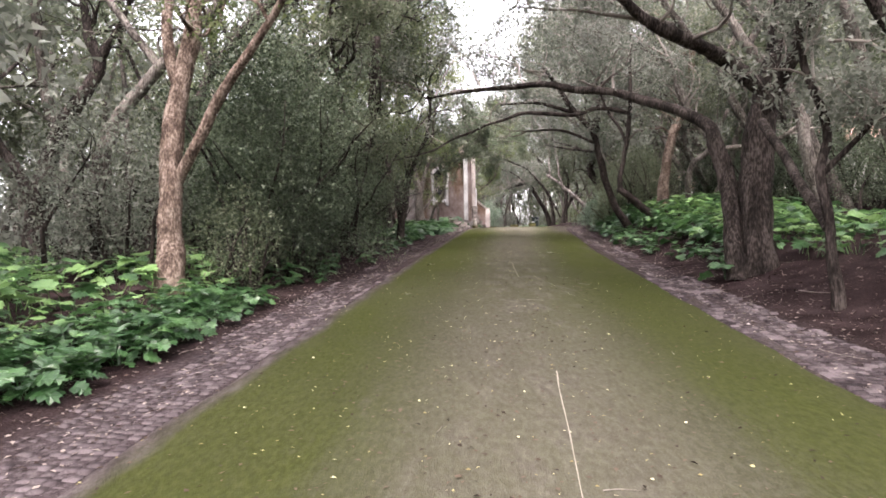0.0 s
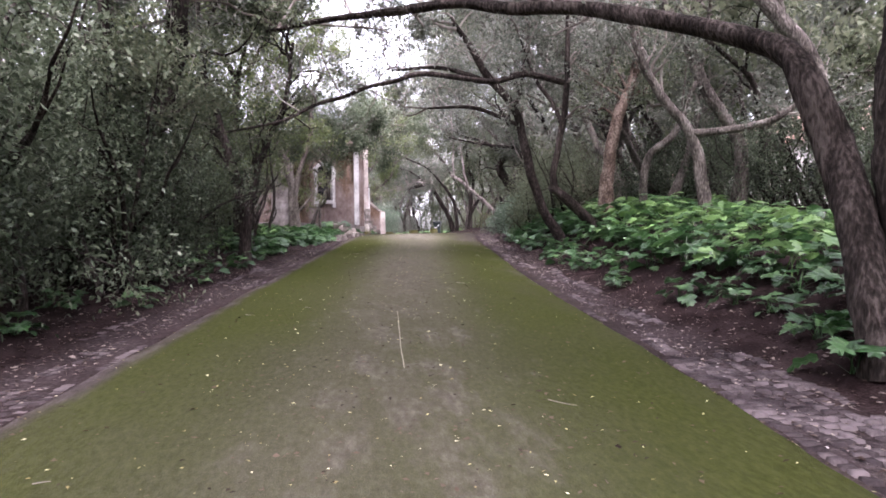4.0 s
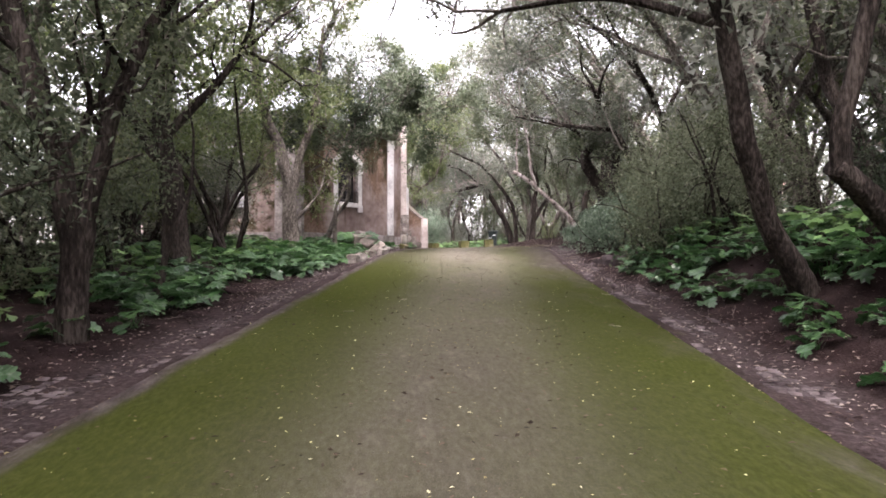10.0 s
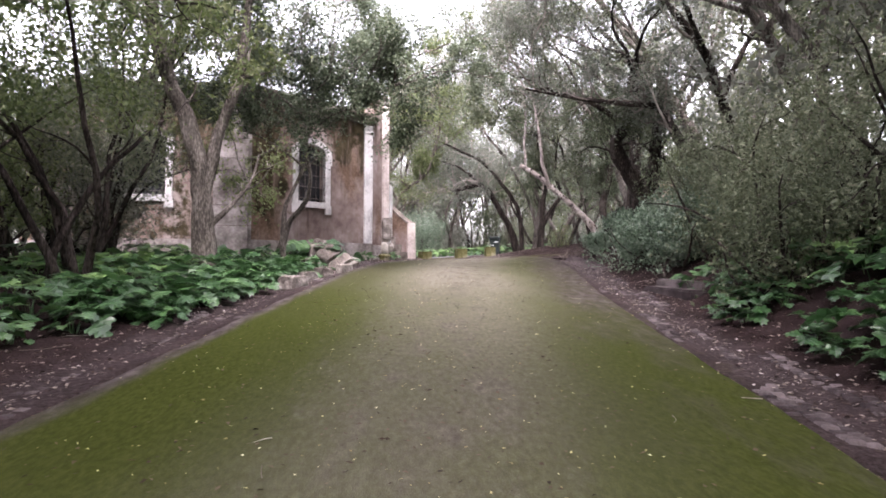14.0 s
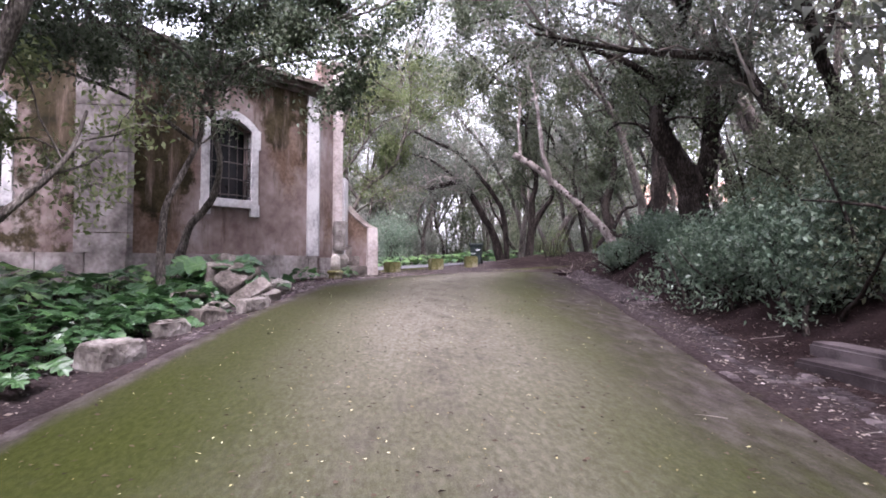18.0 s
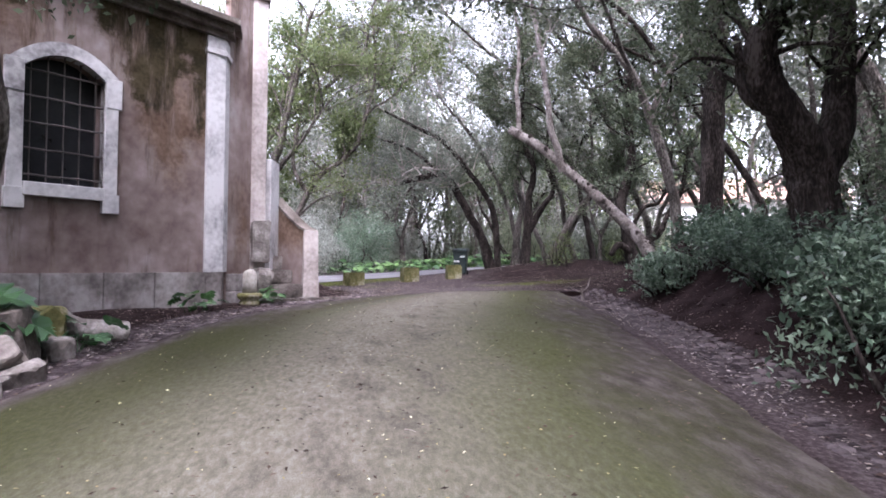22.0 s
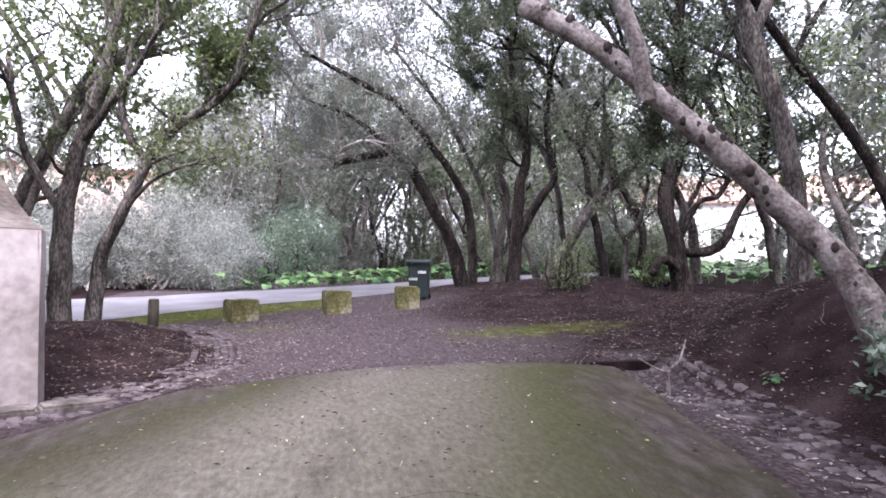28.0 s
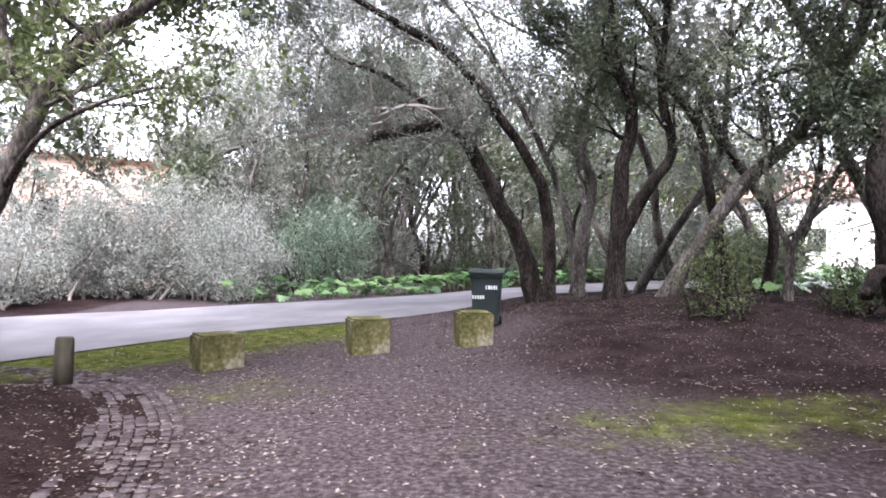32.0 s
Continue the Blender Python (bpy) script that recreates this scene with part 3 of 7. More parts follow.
def tubes(paths, sides, rng, gnarl=0.0):
    """Points and faces of round tapering tubes along paths of (x, y, z, radius) rows."""
    V, F, base = [], [], 0
    ang = np.linspace(0, 2 * np.pi, sides, endpoint=False)
    for p in paths:
        c, r = p[:, :3], p[:, 3].clip(0.002)
        t = np.gradient(c, axis=0)
        t /= np.linalg.norm(t, axis=1, keepdims=True) + 1e-9
        ref = np.array((1.0, 0.2, 0.1)) if abs(t[0, 0]) < 0.8 else np.array((0.1, 1.0, 0.2))
        a = np.cross(t, ref)
        a /= np.linalg.norm(a, axis=1, keepdims=True) + 1e-9
        b = np.cross(t, a)
        rr = r[:, None] * np.ones(sides)
        if gnarl:
            s = np.arange(len(c))[:, None]
            ph = rng.uniform(0, 6.28, 4)
            rr = rr * (1 + gnarl * (0.5 * np.sin(2 * ang + ph[0] + 0.35 * s) + 0.4 * np.sin(3 * ang + ph[1] - 0.22 * s) + 0.3 * np.sin(5 * ang + ph[2] + 0.5 * s) + rng.normal(0, 0.35, (len(c), sides))))
        ring = c[:, None, :] + rr[..., None] * (np.cos(ang)[None, :, None] * a[:, None, :] + np.sin(ang)[None, :, None] * b[:, None, :])
        n = len(c)
        V.append(ring.reshape(-1, 3))
        i = base + np.arange(n * sides).reshape(n, sides)
        j = np.roll(i, -1, axis=1)
        F.append(np.stack([i[:-1], j[:-1], j[1:], i[1:]], -1).reshape(-1, 4))
        V.append(c[[0, -1]])
        e1 = base + n * sides + 1
        top = np.stack([i[-1][0::2], np.roll(i[-1], -1)[0::2], np.roll(i[-1], -2)[0::2], np.full(len(i[-1][0::2]), e1)], -1) if sides % 2 == 0 else np.zeros((0, 4), int)
        F.append(top)
        base += n * sides + 2
    return np.vstack(V), np.vstack(F)


def wander(start, direction, length, r0, r1, n, rng, jag=0.35, lift=0.05):
    """A crooked branch."""
    d = np.array(direction, float)
    d /= np.linalg.norm(d) + 1e-9
    p, out = np.array(start, float), []
    for k in range(n):
        a = k / (n - 1)
        out.append((*p, r0 + (r1 - r0) * a ** 0.8))
        d = d + rng.normal(0, jag, 3) + (0, 0, lift)
        d /= np.linalg.norm(d) + 1e-9
        p = p + d * length / (n - 1)
    return np.array(out)


def leaf_mesh(name, centres, size, rng, droop=0.2, slim=0.42, plain=False, oval=False):
    """Single folded leaves, one island each, about the given centres."""
    n = len(centres)
    d = rng.normal(0, 1, (n, 3)) + (0, 0, -droop)
    d /= np.linalg.norm(d, axis=1, keepdims=True)
    up = rng.normal(0, 0.75, (n, 3)) + (0, 0, 1.0)
    s = np.cross(d, up)
    s /= np.linalg.norm(s, axis=1, keepdims=True) + 1e-9
    nrm = np.cross(s, d)
    L = size * rng.uniform(0.65, 1.35, (n, 1))
    W = L * slim * rng.uniform(0.8, 1.2, (n, 1))
    v0 = centres - d * L * 0.5
    v2 = centres + d * L * 0.5 - nrm * L * 0.08
    v1 = centres + s * W * 0.5 + nrm * W * 0.18 - d * L * 0.05
    v3 = centres - s * W * 0.5 + nrm * W * 0.18 - d * L * 0.05
    if plain:
        V = np.stack([v0 - s * W * 0.55, v0 + s * W * 0.55, v2], 1).reshape(-1, 3)
        return fast_mesh(name, V, np.arange(3 * n).reshape(n, 3))
    if oval:
        a, b = d * L * 0.22, s * W * 0.55
        V = np.stack([v0, centres - a + b, centres + a + b, v2, centres + a - b, centres - a - b], 1).reshape(-1, 3)
        return fast_mesh(name, V, np.arange(6 * n).reshape(n, 6))
    V = np.stack([v0, v1, v2, v3], 1).reshape(-1, 3)
    return fast_mesh(name, V, np.arange(4 * n).reshape(n, 4))


def foliage(limbs, rng, n_branch, reach, sub, from_part=0.45, lift=0.06, min_z=None, outward=0.8):
    """Side branches and twigs on limbs; returns the branches, the twigs, and where leaves may sit."""
    branches, twigs, spots = [], [], []
    w = np.array([len(l) for l in limbs], float)
    for _ in range(n_branch):
        l = limbs[rng.choice(len(limbs), p=w / w.sum())]
        k = int(len(l) * rng.uniform(from_part, 1.0)) - 1
        k = max(1, min(k, len(l) - 1))
        if min_z is not None and l[k, 2] < min_z:
            continue
        t = l[k, :3] - l[k - 1, :3]
        t /= np.linalg.norm(t) + 1e-9
        side = rng.normal(0, 1, 3)
        side[2] = abs(side[2]) * 0.6
        d = t * 0.5 + side * outward
        r = min(l[k, 3] * 0.6, 0.05)
        b = wander(l[k, :3], d, reach * rng.uniform(0.6, 1.3), r, 0.006, 8, rng, 0.32, lift)
        branches.append(b)
        spots.append(b[4:, :3])
        for _ in range(sub):
            j = rng.integers(2, 8)
            tw = wander(b[j, :3], (b[j, :3] - b[j - 1, :3]) * 4 + rng.normal(0, 0.8, 3), reach * rng.uniform(0.3, 0.6), 0.008, 0.003, 3, rng, 0.4, 0.03)
            twigs.append(tw)
            spots.append(tw[1:, :3])
    return branches, twigs, np.vstack(spots) if spots else np.zeros((0, 3))


def clumped(spots, n, rng):
    """n places among spots, thick in some parts of the crown and thin in others."""
    ph = rng.uniform(0, 6.28, 6)
    x, y, z = spots.T
    w = np.sin(2.1 * x + ph[0]) * np.sin(1.9 * y + ph[1]) + np.sin(2.6 * z + ph[2]) * np.sin(1.4 * x + ph[3]) + 0.6 * np.sin(4.3 * y + ph[4]) * np.sin(4.7 * z + ph[5])
    w = np.exp(0.85 * w)
    return spots[rng.choice(len(spots), n, p=w / w.sum())]


def tree(trunk, limbs=(), seed=1, n_branch=26, reach=1.6, sub=3, leaves=9000, size=0.085, spread=0.2, bark="bark", leaf="leaf", label="", from_part=0.45,
         sides=12, kind="tree", gnarl=0.09, flare=1.35, min_z=None, knots=0, boughs=3, fine=False):
    """A crooked tree: its trunk and limbs along given lines, side branches and twigs grown on them, and a crown of single leaves."""
    rng = np.random.default_rng(seed)
    trunk = np.array(trunk, float)
    base = trunk[0, :3].copy()
    base[2] = gz(base[0], base[1])
    girth = 0.8 if base[1] > 49 else 1.0
    trunk[:, 3] *= girth
    limbs = [np.array(l, float) * (1, 1, 1, girth) for l in limbs]
    foot = trunk[0].copy()
    run = trunk[0, :3] - trunk[1, :3]
    run = run / (np.linalg.norm(run) + 1e-6)
    foot[:3] += run * min(0.75, (trunk[0, 2] - base[2] + 0.45) / max(0.25, -run[2]))
    foot[2] = min(foot[2], base[2] - 0.3)
    foot[3] *= flare
    first = trunk[0].copy()
    first[2] = max(first[2], base[2] + 0.05)
    first[3] *= 1 + (flare - 1) * 0.4
    rows = np.vstack([foot, first, trunk[1:]])
    tp = curve_points(rows, 6 * len(rows))
    lps = [curve_points(l, 5 * len(l)) for l in limbs]
    for a in (tp, *lps):
        a[:, :2] += 0.012 * np.stack([np.sin(a[:, 2] * 7 + seed), np.cos(a[:, 2] * 6 + seed * 2)], -1)
    t = thing(kind, tuple(base), label, "tree" if kind == "tree" else kind)
    o = base

    def local(p):
        q = p.copy()
        q[:, :3] -= o
        return q
    v, f = tubes([local(tp)], sides, rng, gnarl)
    put("trunk", smooth(fast_mesh("trunk", v, f)), bark, t)
    for lp in lps:
        v, f = tubes([local(lp)], max(8, sides - 4), rng, gnarl)
        put("limb", smooth(fast_mesh("limb", v, f)), bark, t)
    for k in range(knots):
        j = rng.integers(6, len(tp) - 2)
        d = rng.normal(0, 1, 3)
        d[1] -= 1.2
        d /= np.linalg.norm(d)
        q = tp[j, :3] - o + d * tp[j, 3] * 0.93
        bm = bmesh.new()
        bmesh.ops.create_icosphere(bm, subdivisions=2, radius=rng.uniform(0.02, 0.05))
        moved(bm, Matrix.Translation(q) @ Matrix.Diagonal((1.0, 0.7, 1.3, 1)))
        part("knot", bm, "knot", t, flat=False)
    grow_on = [tp] + lps
    road_mid = 0.5 * (left_x(base[1]) + right_x(base[1]))
    tops = []
    for l in grow_on:
        if l[-1, 2] < base[2] + 3.4 or l[-1, 3] > 0.093:
            continue
        e = l[-1, :3] - l[-4, :3]
        e /= np.linalg.norm(e) + 1e-9
        for k in range(boughs):
            a = rng.uniform(0, 6.28)
            d = e * 0.7 + np.array((math.cos(a), math.sin(a), rng.uniform(0.1, 0.6))) + np.array((np.sign(road_mid - base[0]) * 0.35, 0, 0))
            j = len(l) - 1 - rng.integers(0, 3)
            tops.append(wander(l[j, :3], d, rng.uniform(1.8, 3.2), max(l[j, 3], 0.03), 0.014, 9, rng, 0.24, 0.03))
    br, tw, spots = foliage(grow_on + tops + tops, rng, n_branch + 2 * len(tops), reach, sub, from_part, min_z=min_z)
    br += tops
    if br:
        v, f = tubes([local(b) for b in br], 3, rng)
        tagged(put("branchwork", smooth(fast_mesh("branchwork", v, f)), "twig" if leaf == "leaf_grey" else bark, t), kind="stuff")
        v, f = tubes([local(b) for b in tw], 3, rng)
        tagged(put("twigwork", fast_mesh("twigwork", v, f), "twig", t), kind="stuff")
    leaves = int(leaves * (1.55 if base[1] < 45 else 1.25) * (1 if size < 0.09 else 0.75))
    size = size if base[1] < 45 else min(size, 0.09)
    if leaves and len(spots):
        c = clumped(spots, leaves, rng) + rng.normal(0, spread, (leaves, 3)) * rng.uniform(0.25, 1.0, (leaves, 1)) - o
        put("crown", leaf_mesh("crown", c, size, rng, slim=0.5, plain=not fine), leaf, t)
    return t


def shrub(x, y, h, w, seed, leaves=9000, size=0.08, leaf="leaf_dark", label="", stems=9, category="shrub", name="shrub", low=0.08, depth=None):
    """A dense many-stemmed shrub whose leaves reach down to the ground."""
    rng = np.random.default_rng(seed)
    z = gz(x, y)
    t = thing(name, (x, y, z), label, category)
    paths = []
    dy = depth or w
    for k in range(stems):
        a = rng.uniform(0, 6.28)
        lean = np.array((math.cos(a) * w * 0.42, math.sin(a) * dy * 0.42, h)) * rng.uniform(0.5, 0.85)
        s = np.array((rng.normal(0, w * 0.18), rng.normal(0, dy * 0.18), 0))
        paths.append(wander((*s[:2], -0.1 + gz(x + s[0], y + s[1]) - z), lean, np.linalg.norm(lean) * 1.05, 0.035 + 0.012 * h / 2, 0.008, 10, rng, 0.16, 0.0))
    v, f = tubes(paths, 6, rng)
    tagged(put("stemwork", smooth(fast_mesh("stemwork", v, f)), "twig" if leaf == "leaf_silver" else "bark_dark", t), kind="stuff")
    br, tw, spots = foliage(paths, rng, stems * 2, 0.28 * (w + h) / 2, 2, 0.12, 0.0, outward=1.4)
    v, f = tubes(br + tw, 3, rng)
    tagged(put("twigwork", fast_mesh("twigwork", v, f), "twig" if leaf == "leaf_silver" else "bark_dark", t), kind="stuff")
    a = int(leaves * 0.4)
    c = spots[rng.integers(0, len(spots), a)] + rng.normal(0, 0.13 + 0.02 * h, (a, 3))
    u = rng.normal(0, 1, (leaves - a, 3))
    u /= np.linalg.norm(u, axis=1, keepdims=True)
    ph = rng.uniform(0, 6.28, 6)
    lump = 0.86 + 0.16 * np.sin(4 * u[:, 0] + ph[0]) * np.sin(4 * u[:, 2] + ph[1]) + 0.12 * np.sin(9 * u[:, 1] + ph[2]) * np.sin(8 * u[:, 2] + ph[3]) + 0.08 * np.sin(15 * u[:, 0] + ph[4])
    ball = rng.normal(0, 1, (60 + int(14 * w * h), 3))
    ball *= (rng.uniform(0.45, 1.0, len(ball)) / np.linalg.norm(ball, axis=1))[:, None]
    pick = rng.integers(0, len(ball), leaves - a)
    q = u * (lump * rng.uniform(0.2, 1, leaves - a) ** 0.45)[:, None]
    near_ball = rng.uniform(0, 1, leaves - a) < 0.55
    q[near_ball] = ball[pick[near_ball]] + u[near_ball] * 0.13
    c = np.vstack([c, q * (w * 0.58, dy * 0.58, h * 0.56) + (0, 0, h * 0.46)])
    g = ground_z(c[:, 0] + x, c[:, 1] + y) - z
    c = c[c[:, 2] > g + low]
    put("crown", leaf_mesh("crown", c, size * (1.1 if y > 55 else 1), rng, plain=y > 55, oval=leaf == "leaf_shrub" and size > 0.1), leaf, t)
    return t


# ---- the eight-sided chapel ----
G = 2.85          # foot of the walls
B0, B1 = (-1.85, 39.03), (1.70, 42.58)
SIDE = math.hypot(B1[0] - B0[0], B1[1] - B0[1])
CORNERS = [B0, B1]
ang = radians(45)
for k in range(6):
    ang += radians(45)
    px, py = CORNERS[-1]
    CORNERS.append((px + SIDE * math.cos(ang), py + SIDE * math.sin(ang)))
CORNERS[2] = (CORNERS[2][0] - 0.6, CORNERS[2][1] - 0.5)
chapel = thing("chapel", (0, 0, 0), "old eight-sided chapel with stained pink plaster and white stone trim", "chapel")


def stain(me, ochre, mould_shade):
    """ochre and the mould mask: functions of the place that say where stains, and painted shade, are."""
    co = np.zeros(len(me.vertices) * 3, np.float32)
    me.vertices.foreach_get("co", co)
    co = co.reshape(-1, 3)
    attribute(me, "ochre", ochre(co))
    attribute(me, "mould_shade", mould_shade(co))
    attribute(me, "streak", 0.30 + 0.12 * sstep(5.0, 8.0, co[:, 2]))


def face_frame(p, q):
    d = Vector((q[0] - p[0], q[1] - p[1], 0)).normalized()
    m = Matrix.Identity(4)
    m.col[0][:3], m.col[1][:3], m.col[2][:3] = d, Vector((0, 0, 1)).cross(d), (0, 0, 1)
    m.translation = (p[0], p[1], 0)
    return m


def wall_face(name, p, q, z0, z1, thick, hole=None, step=0.22):
    """A wall from p to q with its outer side on that line; hole: (u0, u1, z sill, z spring, rise)."""
    m = face_frame(p, q)
    L = math.hypot(q[0] - p[0], q[1] - p[1])
    us = np.unique(np.concatenate([np.linspace(0, L, int(L / step) + 2), np.linspace(hole[0], hole[1], 13) if hole else [0]]).round(4))
    V, F, index = [], [], {}

    def vert(u, v, z):
        key = (round(u, 4), round(v, 3), round(z, 4))
        if key not in index:
            index[key] = len(V)
            V.append(m @ Vector((u, v, z)))
        return index[key]

    def crown(u):
        mid, half = (hole[0] + hole[1]) / 2, (hole[1] - hole[0]) / 2
        return hole[3] + hole[4] * (1 - ((u - mid) / half) ** 2)

    def column(a, b, lo_a, lo_b, hi_a, hi_b, n):
        for v in (0.0, thick):
            for k in range(n):
                f0, f1 = k / n, (k + 1) / n
                za, zb = lo_a + (hi_a - lo_a) * f0, lo_b + (hi_b - lo_b) * f0
                zc, zd = lo_b + (hi_b - lo_b) * f1, lo_a + (hi_a - lo_a) * f1
                F.append([vert(a, v, za), vert(b, v, zb), vert(b, v, zc), vert(a, v, zd)][:: 1 if v == 0 else -1])
    for a, b in zip(us, us[1:]):
        if hole and a >= hole[0] - 1e-3 and b <= hole[1] + 1e-3:
            column(a, b, z0, z0, hole[2], hole[2], 8)
            column(a, b, crown(a), crown(b), z1, z1, 6)
            F.append([vert(a, 0, hole[2]), vert(b, 0, hole[2]), vert(b, thick, hole[2]), vert(a, thick, hole[2])])
            F.append([vert(a, 0, crown(a)), vert(a, thick, crown(a)), vert(b, thick, crown(b)), vert(b, 0, crown(b))])
        else:
            column(a, b, z0, z0, z1, z1, 24)
        F.append([vert(a, 0, z1), vert(b, 0, z1), vert(b, thick, z1), vert(a, thick, z1)])
    if hole:
        for u in hole[:2]:
            F.append([vert(u, 0, hole[2]), vert(u, thick, hole[2]), vert(u, thick, hole[3]), vert(u, 0, hole[3])])
    for u in (0.0, L):
        F.append([vert(u, 0, z0), vert(u, thick, z0), vert(u, thick, z1), vert(u, 0, z1)])
    me = fast_mesh(name, [tuple(v) for v in V], F)
    return me, m, L


U0, U1 = 1.85, 2.97
HOLE = (U0, U1, 4.87, 6.55, 0.25)
TOP = 8.12
for k in range(8):
    p, q = CORNERS[k], CORNERS[(k + 1) % 8]
    hole = HOLE if k == 0 else ((1.52, 2.64, 4.87, 6.55, 0.25) if k == 7 else None)
    me, m, L = wall_face("wall", p, q, G - 0.3, TOP, 0.45, hole)
    mi = m.inverted()

    def uz(co, mi=mi):
        w = np.array(mi)
        return co @ w[:3, :3].T + w[:3, 3]

    def ochre(co):
        c = uz(co)
        u, z = c[:, 0], c[:, 2]
        a = 1.15 * np.exp(-((u - 0.5) / 0.9) ** 2) + 0.75 * np.exp(-((u - 4.1) / 0.7) ** 2 - ((z - 5.9) / 1.2) ** 2)
        return np.clip(a + 0.28 * sstep(4.9, 6.6, z) - 0.10 * (1 - sstep(3.5, 4.3, z)), 0, 1)

    # Face 7 gets extra dark cover: some mould, some painted tree shade.
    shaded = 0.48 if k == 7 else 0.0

    def mould_shade(co, shaded=shaded):
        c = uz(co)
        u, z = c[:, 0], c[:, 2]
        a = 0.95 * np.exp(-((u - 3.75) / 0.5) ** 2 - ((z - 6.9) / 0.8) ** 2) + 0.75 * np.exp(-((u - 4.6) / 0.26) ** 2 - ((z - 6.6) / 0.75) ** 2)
        # The band under the cornice mixes mould with painted shade of hanging leaves.
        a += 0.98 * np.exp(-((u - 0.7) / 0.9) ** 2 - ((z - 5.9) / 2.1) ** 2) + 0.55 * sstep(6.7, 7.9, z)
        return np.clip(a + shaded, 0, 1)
    stain(me, ochre, mould_shade)
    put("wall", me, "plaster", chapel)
    # plinth of large stone slabs
    u, s = -0.03, random.Random(k)
    while u < L:
        w = min(s.uniform(0.7, 1.15), L + 0.03 - u)
        if w > 0.2:
            bm = block(w - 0.008, 0.16, 3.55 - G + 0.3, 0.010, 0.003, k * 9 + u)
            part("plinth_stone", moved(bm, m @ Matrix.Translation((u + w / 2, 0.0, G - 0.3))), "plinth", chapel)
        u += w
    # cornice in three courses
    for d, za, zb in ((0.10, 7.86, 7.97), (0.22, 7.97, 8.10), (0.34, 8.10, 8.21)):
        e = d * math.tan(radians(22.5))
        bm = moved(prism([(-e, -d), (L + e, -d), (L, 0.05), (0, 0.05)], za, zb, bevel=0.012), m)
        part("cornice", bm, "mortar", chapel)

# stone pilaster in courses where two faces meet, and the smooth white one
z, hs = 3.55, (0.42, 0.62, 0.50, 0.55, 0.36, 0.60, 0.46, 0.49, 0.30)
for h in hs:
    bm = prism([(-2.83, 39.06), (-2.83, 38.94), (-1.80, 38.94), (-1.71, 39.03), (-1.78, 39.12), (-1.86, 39.06)], z, z + h - 0.018)
    part("pilaster_stone", bm, "plinth", chapel, "pale grey stone block of a pilaster")
    z += h
bm = prism([(1.46, 42.42), (1.53, 42.30), (1.79, 42.56), (1.79, 42.92), (1.69, 42.92), (1.69, 42.62)], 3.55, 7.84, bevel=0.008)
part("pilaster", bm, "lime", chapel, "smooth white stone pilaster")
bm = prism([(1.44, 42.40), (1.52, 42.26), (1.83, 42.54), (1.83, 42.94), (1.69, 42.94), (1.69, 42.62)], 7.52, 7.62, bevel=0.01)
part("capital", bm, "lime", chapel)

# porch wall and the tall pier beside the stair
bm = prism([(1.69, 42.90), (1.79, 42.92), (2.13, 43.56), (1.5, 46.3), (1.15, 46.3)], G - 0.3, 9.0)
bmesh.ops.subdivide_edges(bm, edges=[e for e in bm.edges if abs(e.verts[0].co.z - e.verts[1].co.z) > 1], cuts=20)
bmesh.ops.subdivide_edges(bm, edges=[e for e in bm.edges if e.calc_length() > 0.6], cuts=4, use_grid_fill=True)
porch = part("porch_wall", bm, "plaster", chapel)
stain(porch.data, lambda c: np.clip(0.72 * np.exp(-((c[:, 2] - 4.6) / 0.9) ** 2 - ((c[:, 1] - 43.25) / 0.3) ** 2) + 0.05, 0, 1), lambda c: 0.30 * sstep(7.6, 8.9, c[:, 2]))
bm = prism([(2.10, 43.52), (2.20, 43.50), (2.39, 43.64), (2.30, 43.95), (1.55, 46.2), (1.48, 46.2)], G - 0.3, 9.05, bevel=0.015)
part("pier", bm, "stucco", chapel, "tall pale plastered pier")
part("pier_coping", prism([(2.04, 43.46), (2.22, 43.43), (2.44, 43.60), (2.35, 44.0), (1.6, 46.3), (1.4, 46.3)], 9.05, 9.17, bevel=0.02), "mortar", chapel)
part("stair_pier", prism([(2.32, 44.02), (2.44, 43.98), (2.52, 44.70), (2.40, 44.75)], 3.2, 5.9, bevel=0.015), "lime", chapel, "low white stone pier")
bm = block(0.36, 0.34, 0.85, 0.03, 0.03, 3)
part("pier_base", moved(bm, pose(2.28, 43.60, 3.72, 0, 0, 28)), "stone_pale", chapel)
bm = block(0.34, 0.34, 0.82, 0.06, 0.06, 8, 4)
part("corner_stone", moved(bm, pose(2.32, 43.42, G - 0.05, 0, 5, 28)), "stone_pale", chapel)

for z0_, z1_, g_ in ((G - 0.3, 3.18, 0.05), (3.18, 3.52, 0.035)):
    bm = prism([(1.78 - 0.0, 42.93 - g_), (1.80 + g_, 42.90), (2.14 + g_, 43.50), (2.10, 43.56), (1.90, 43.2)], z0_, z1_ - 0.006, bevel=0.012)
    part("plinth_stone", bm, "plinth", chapel)

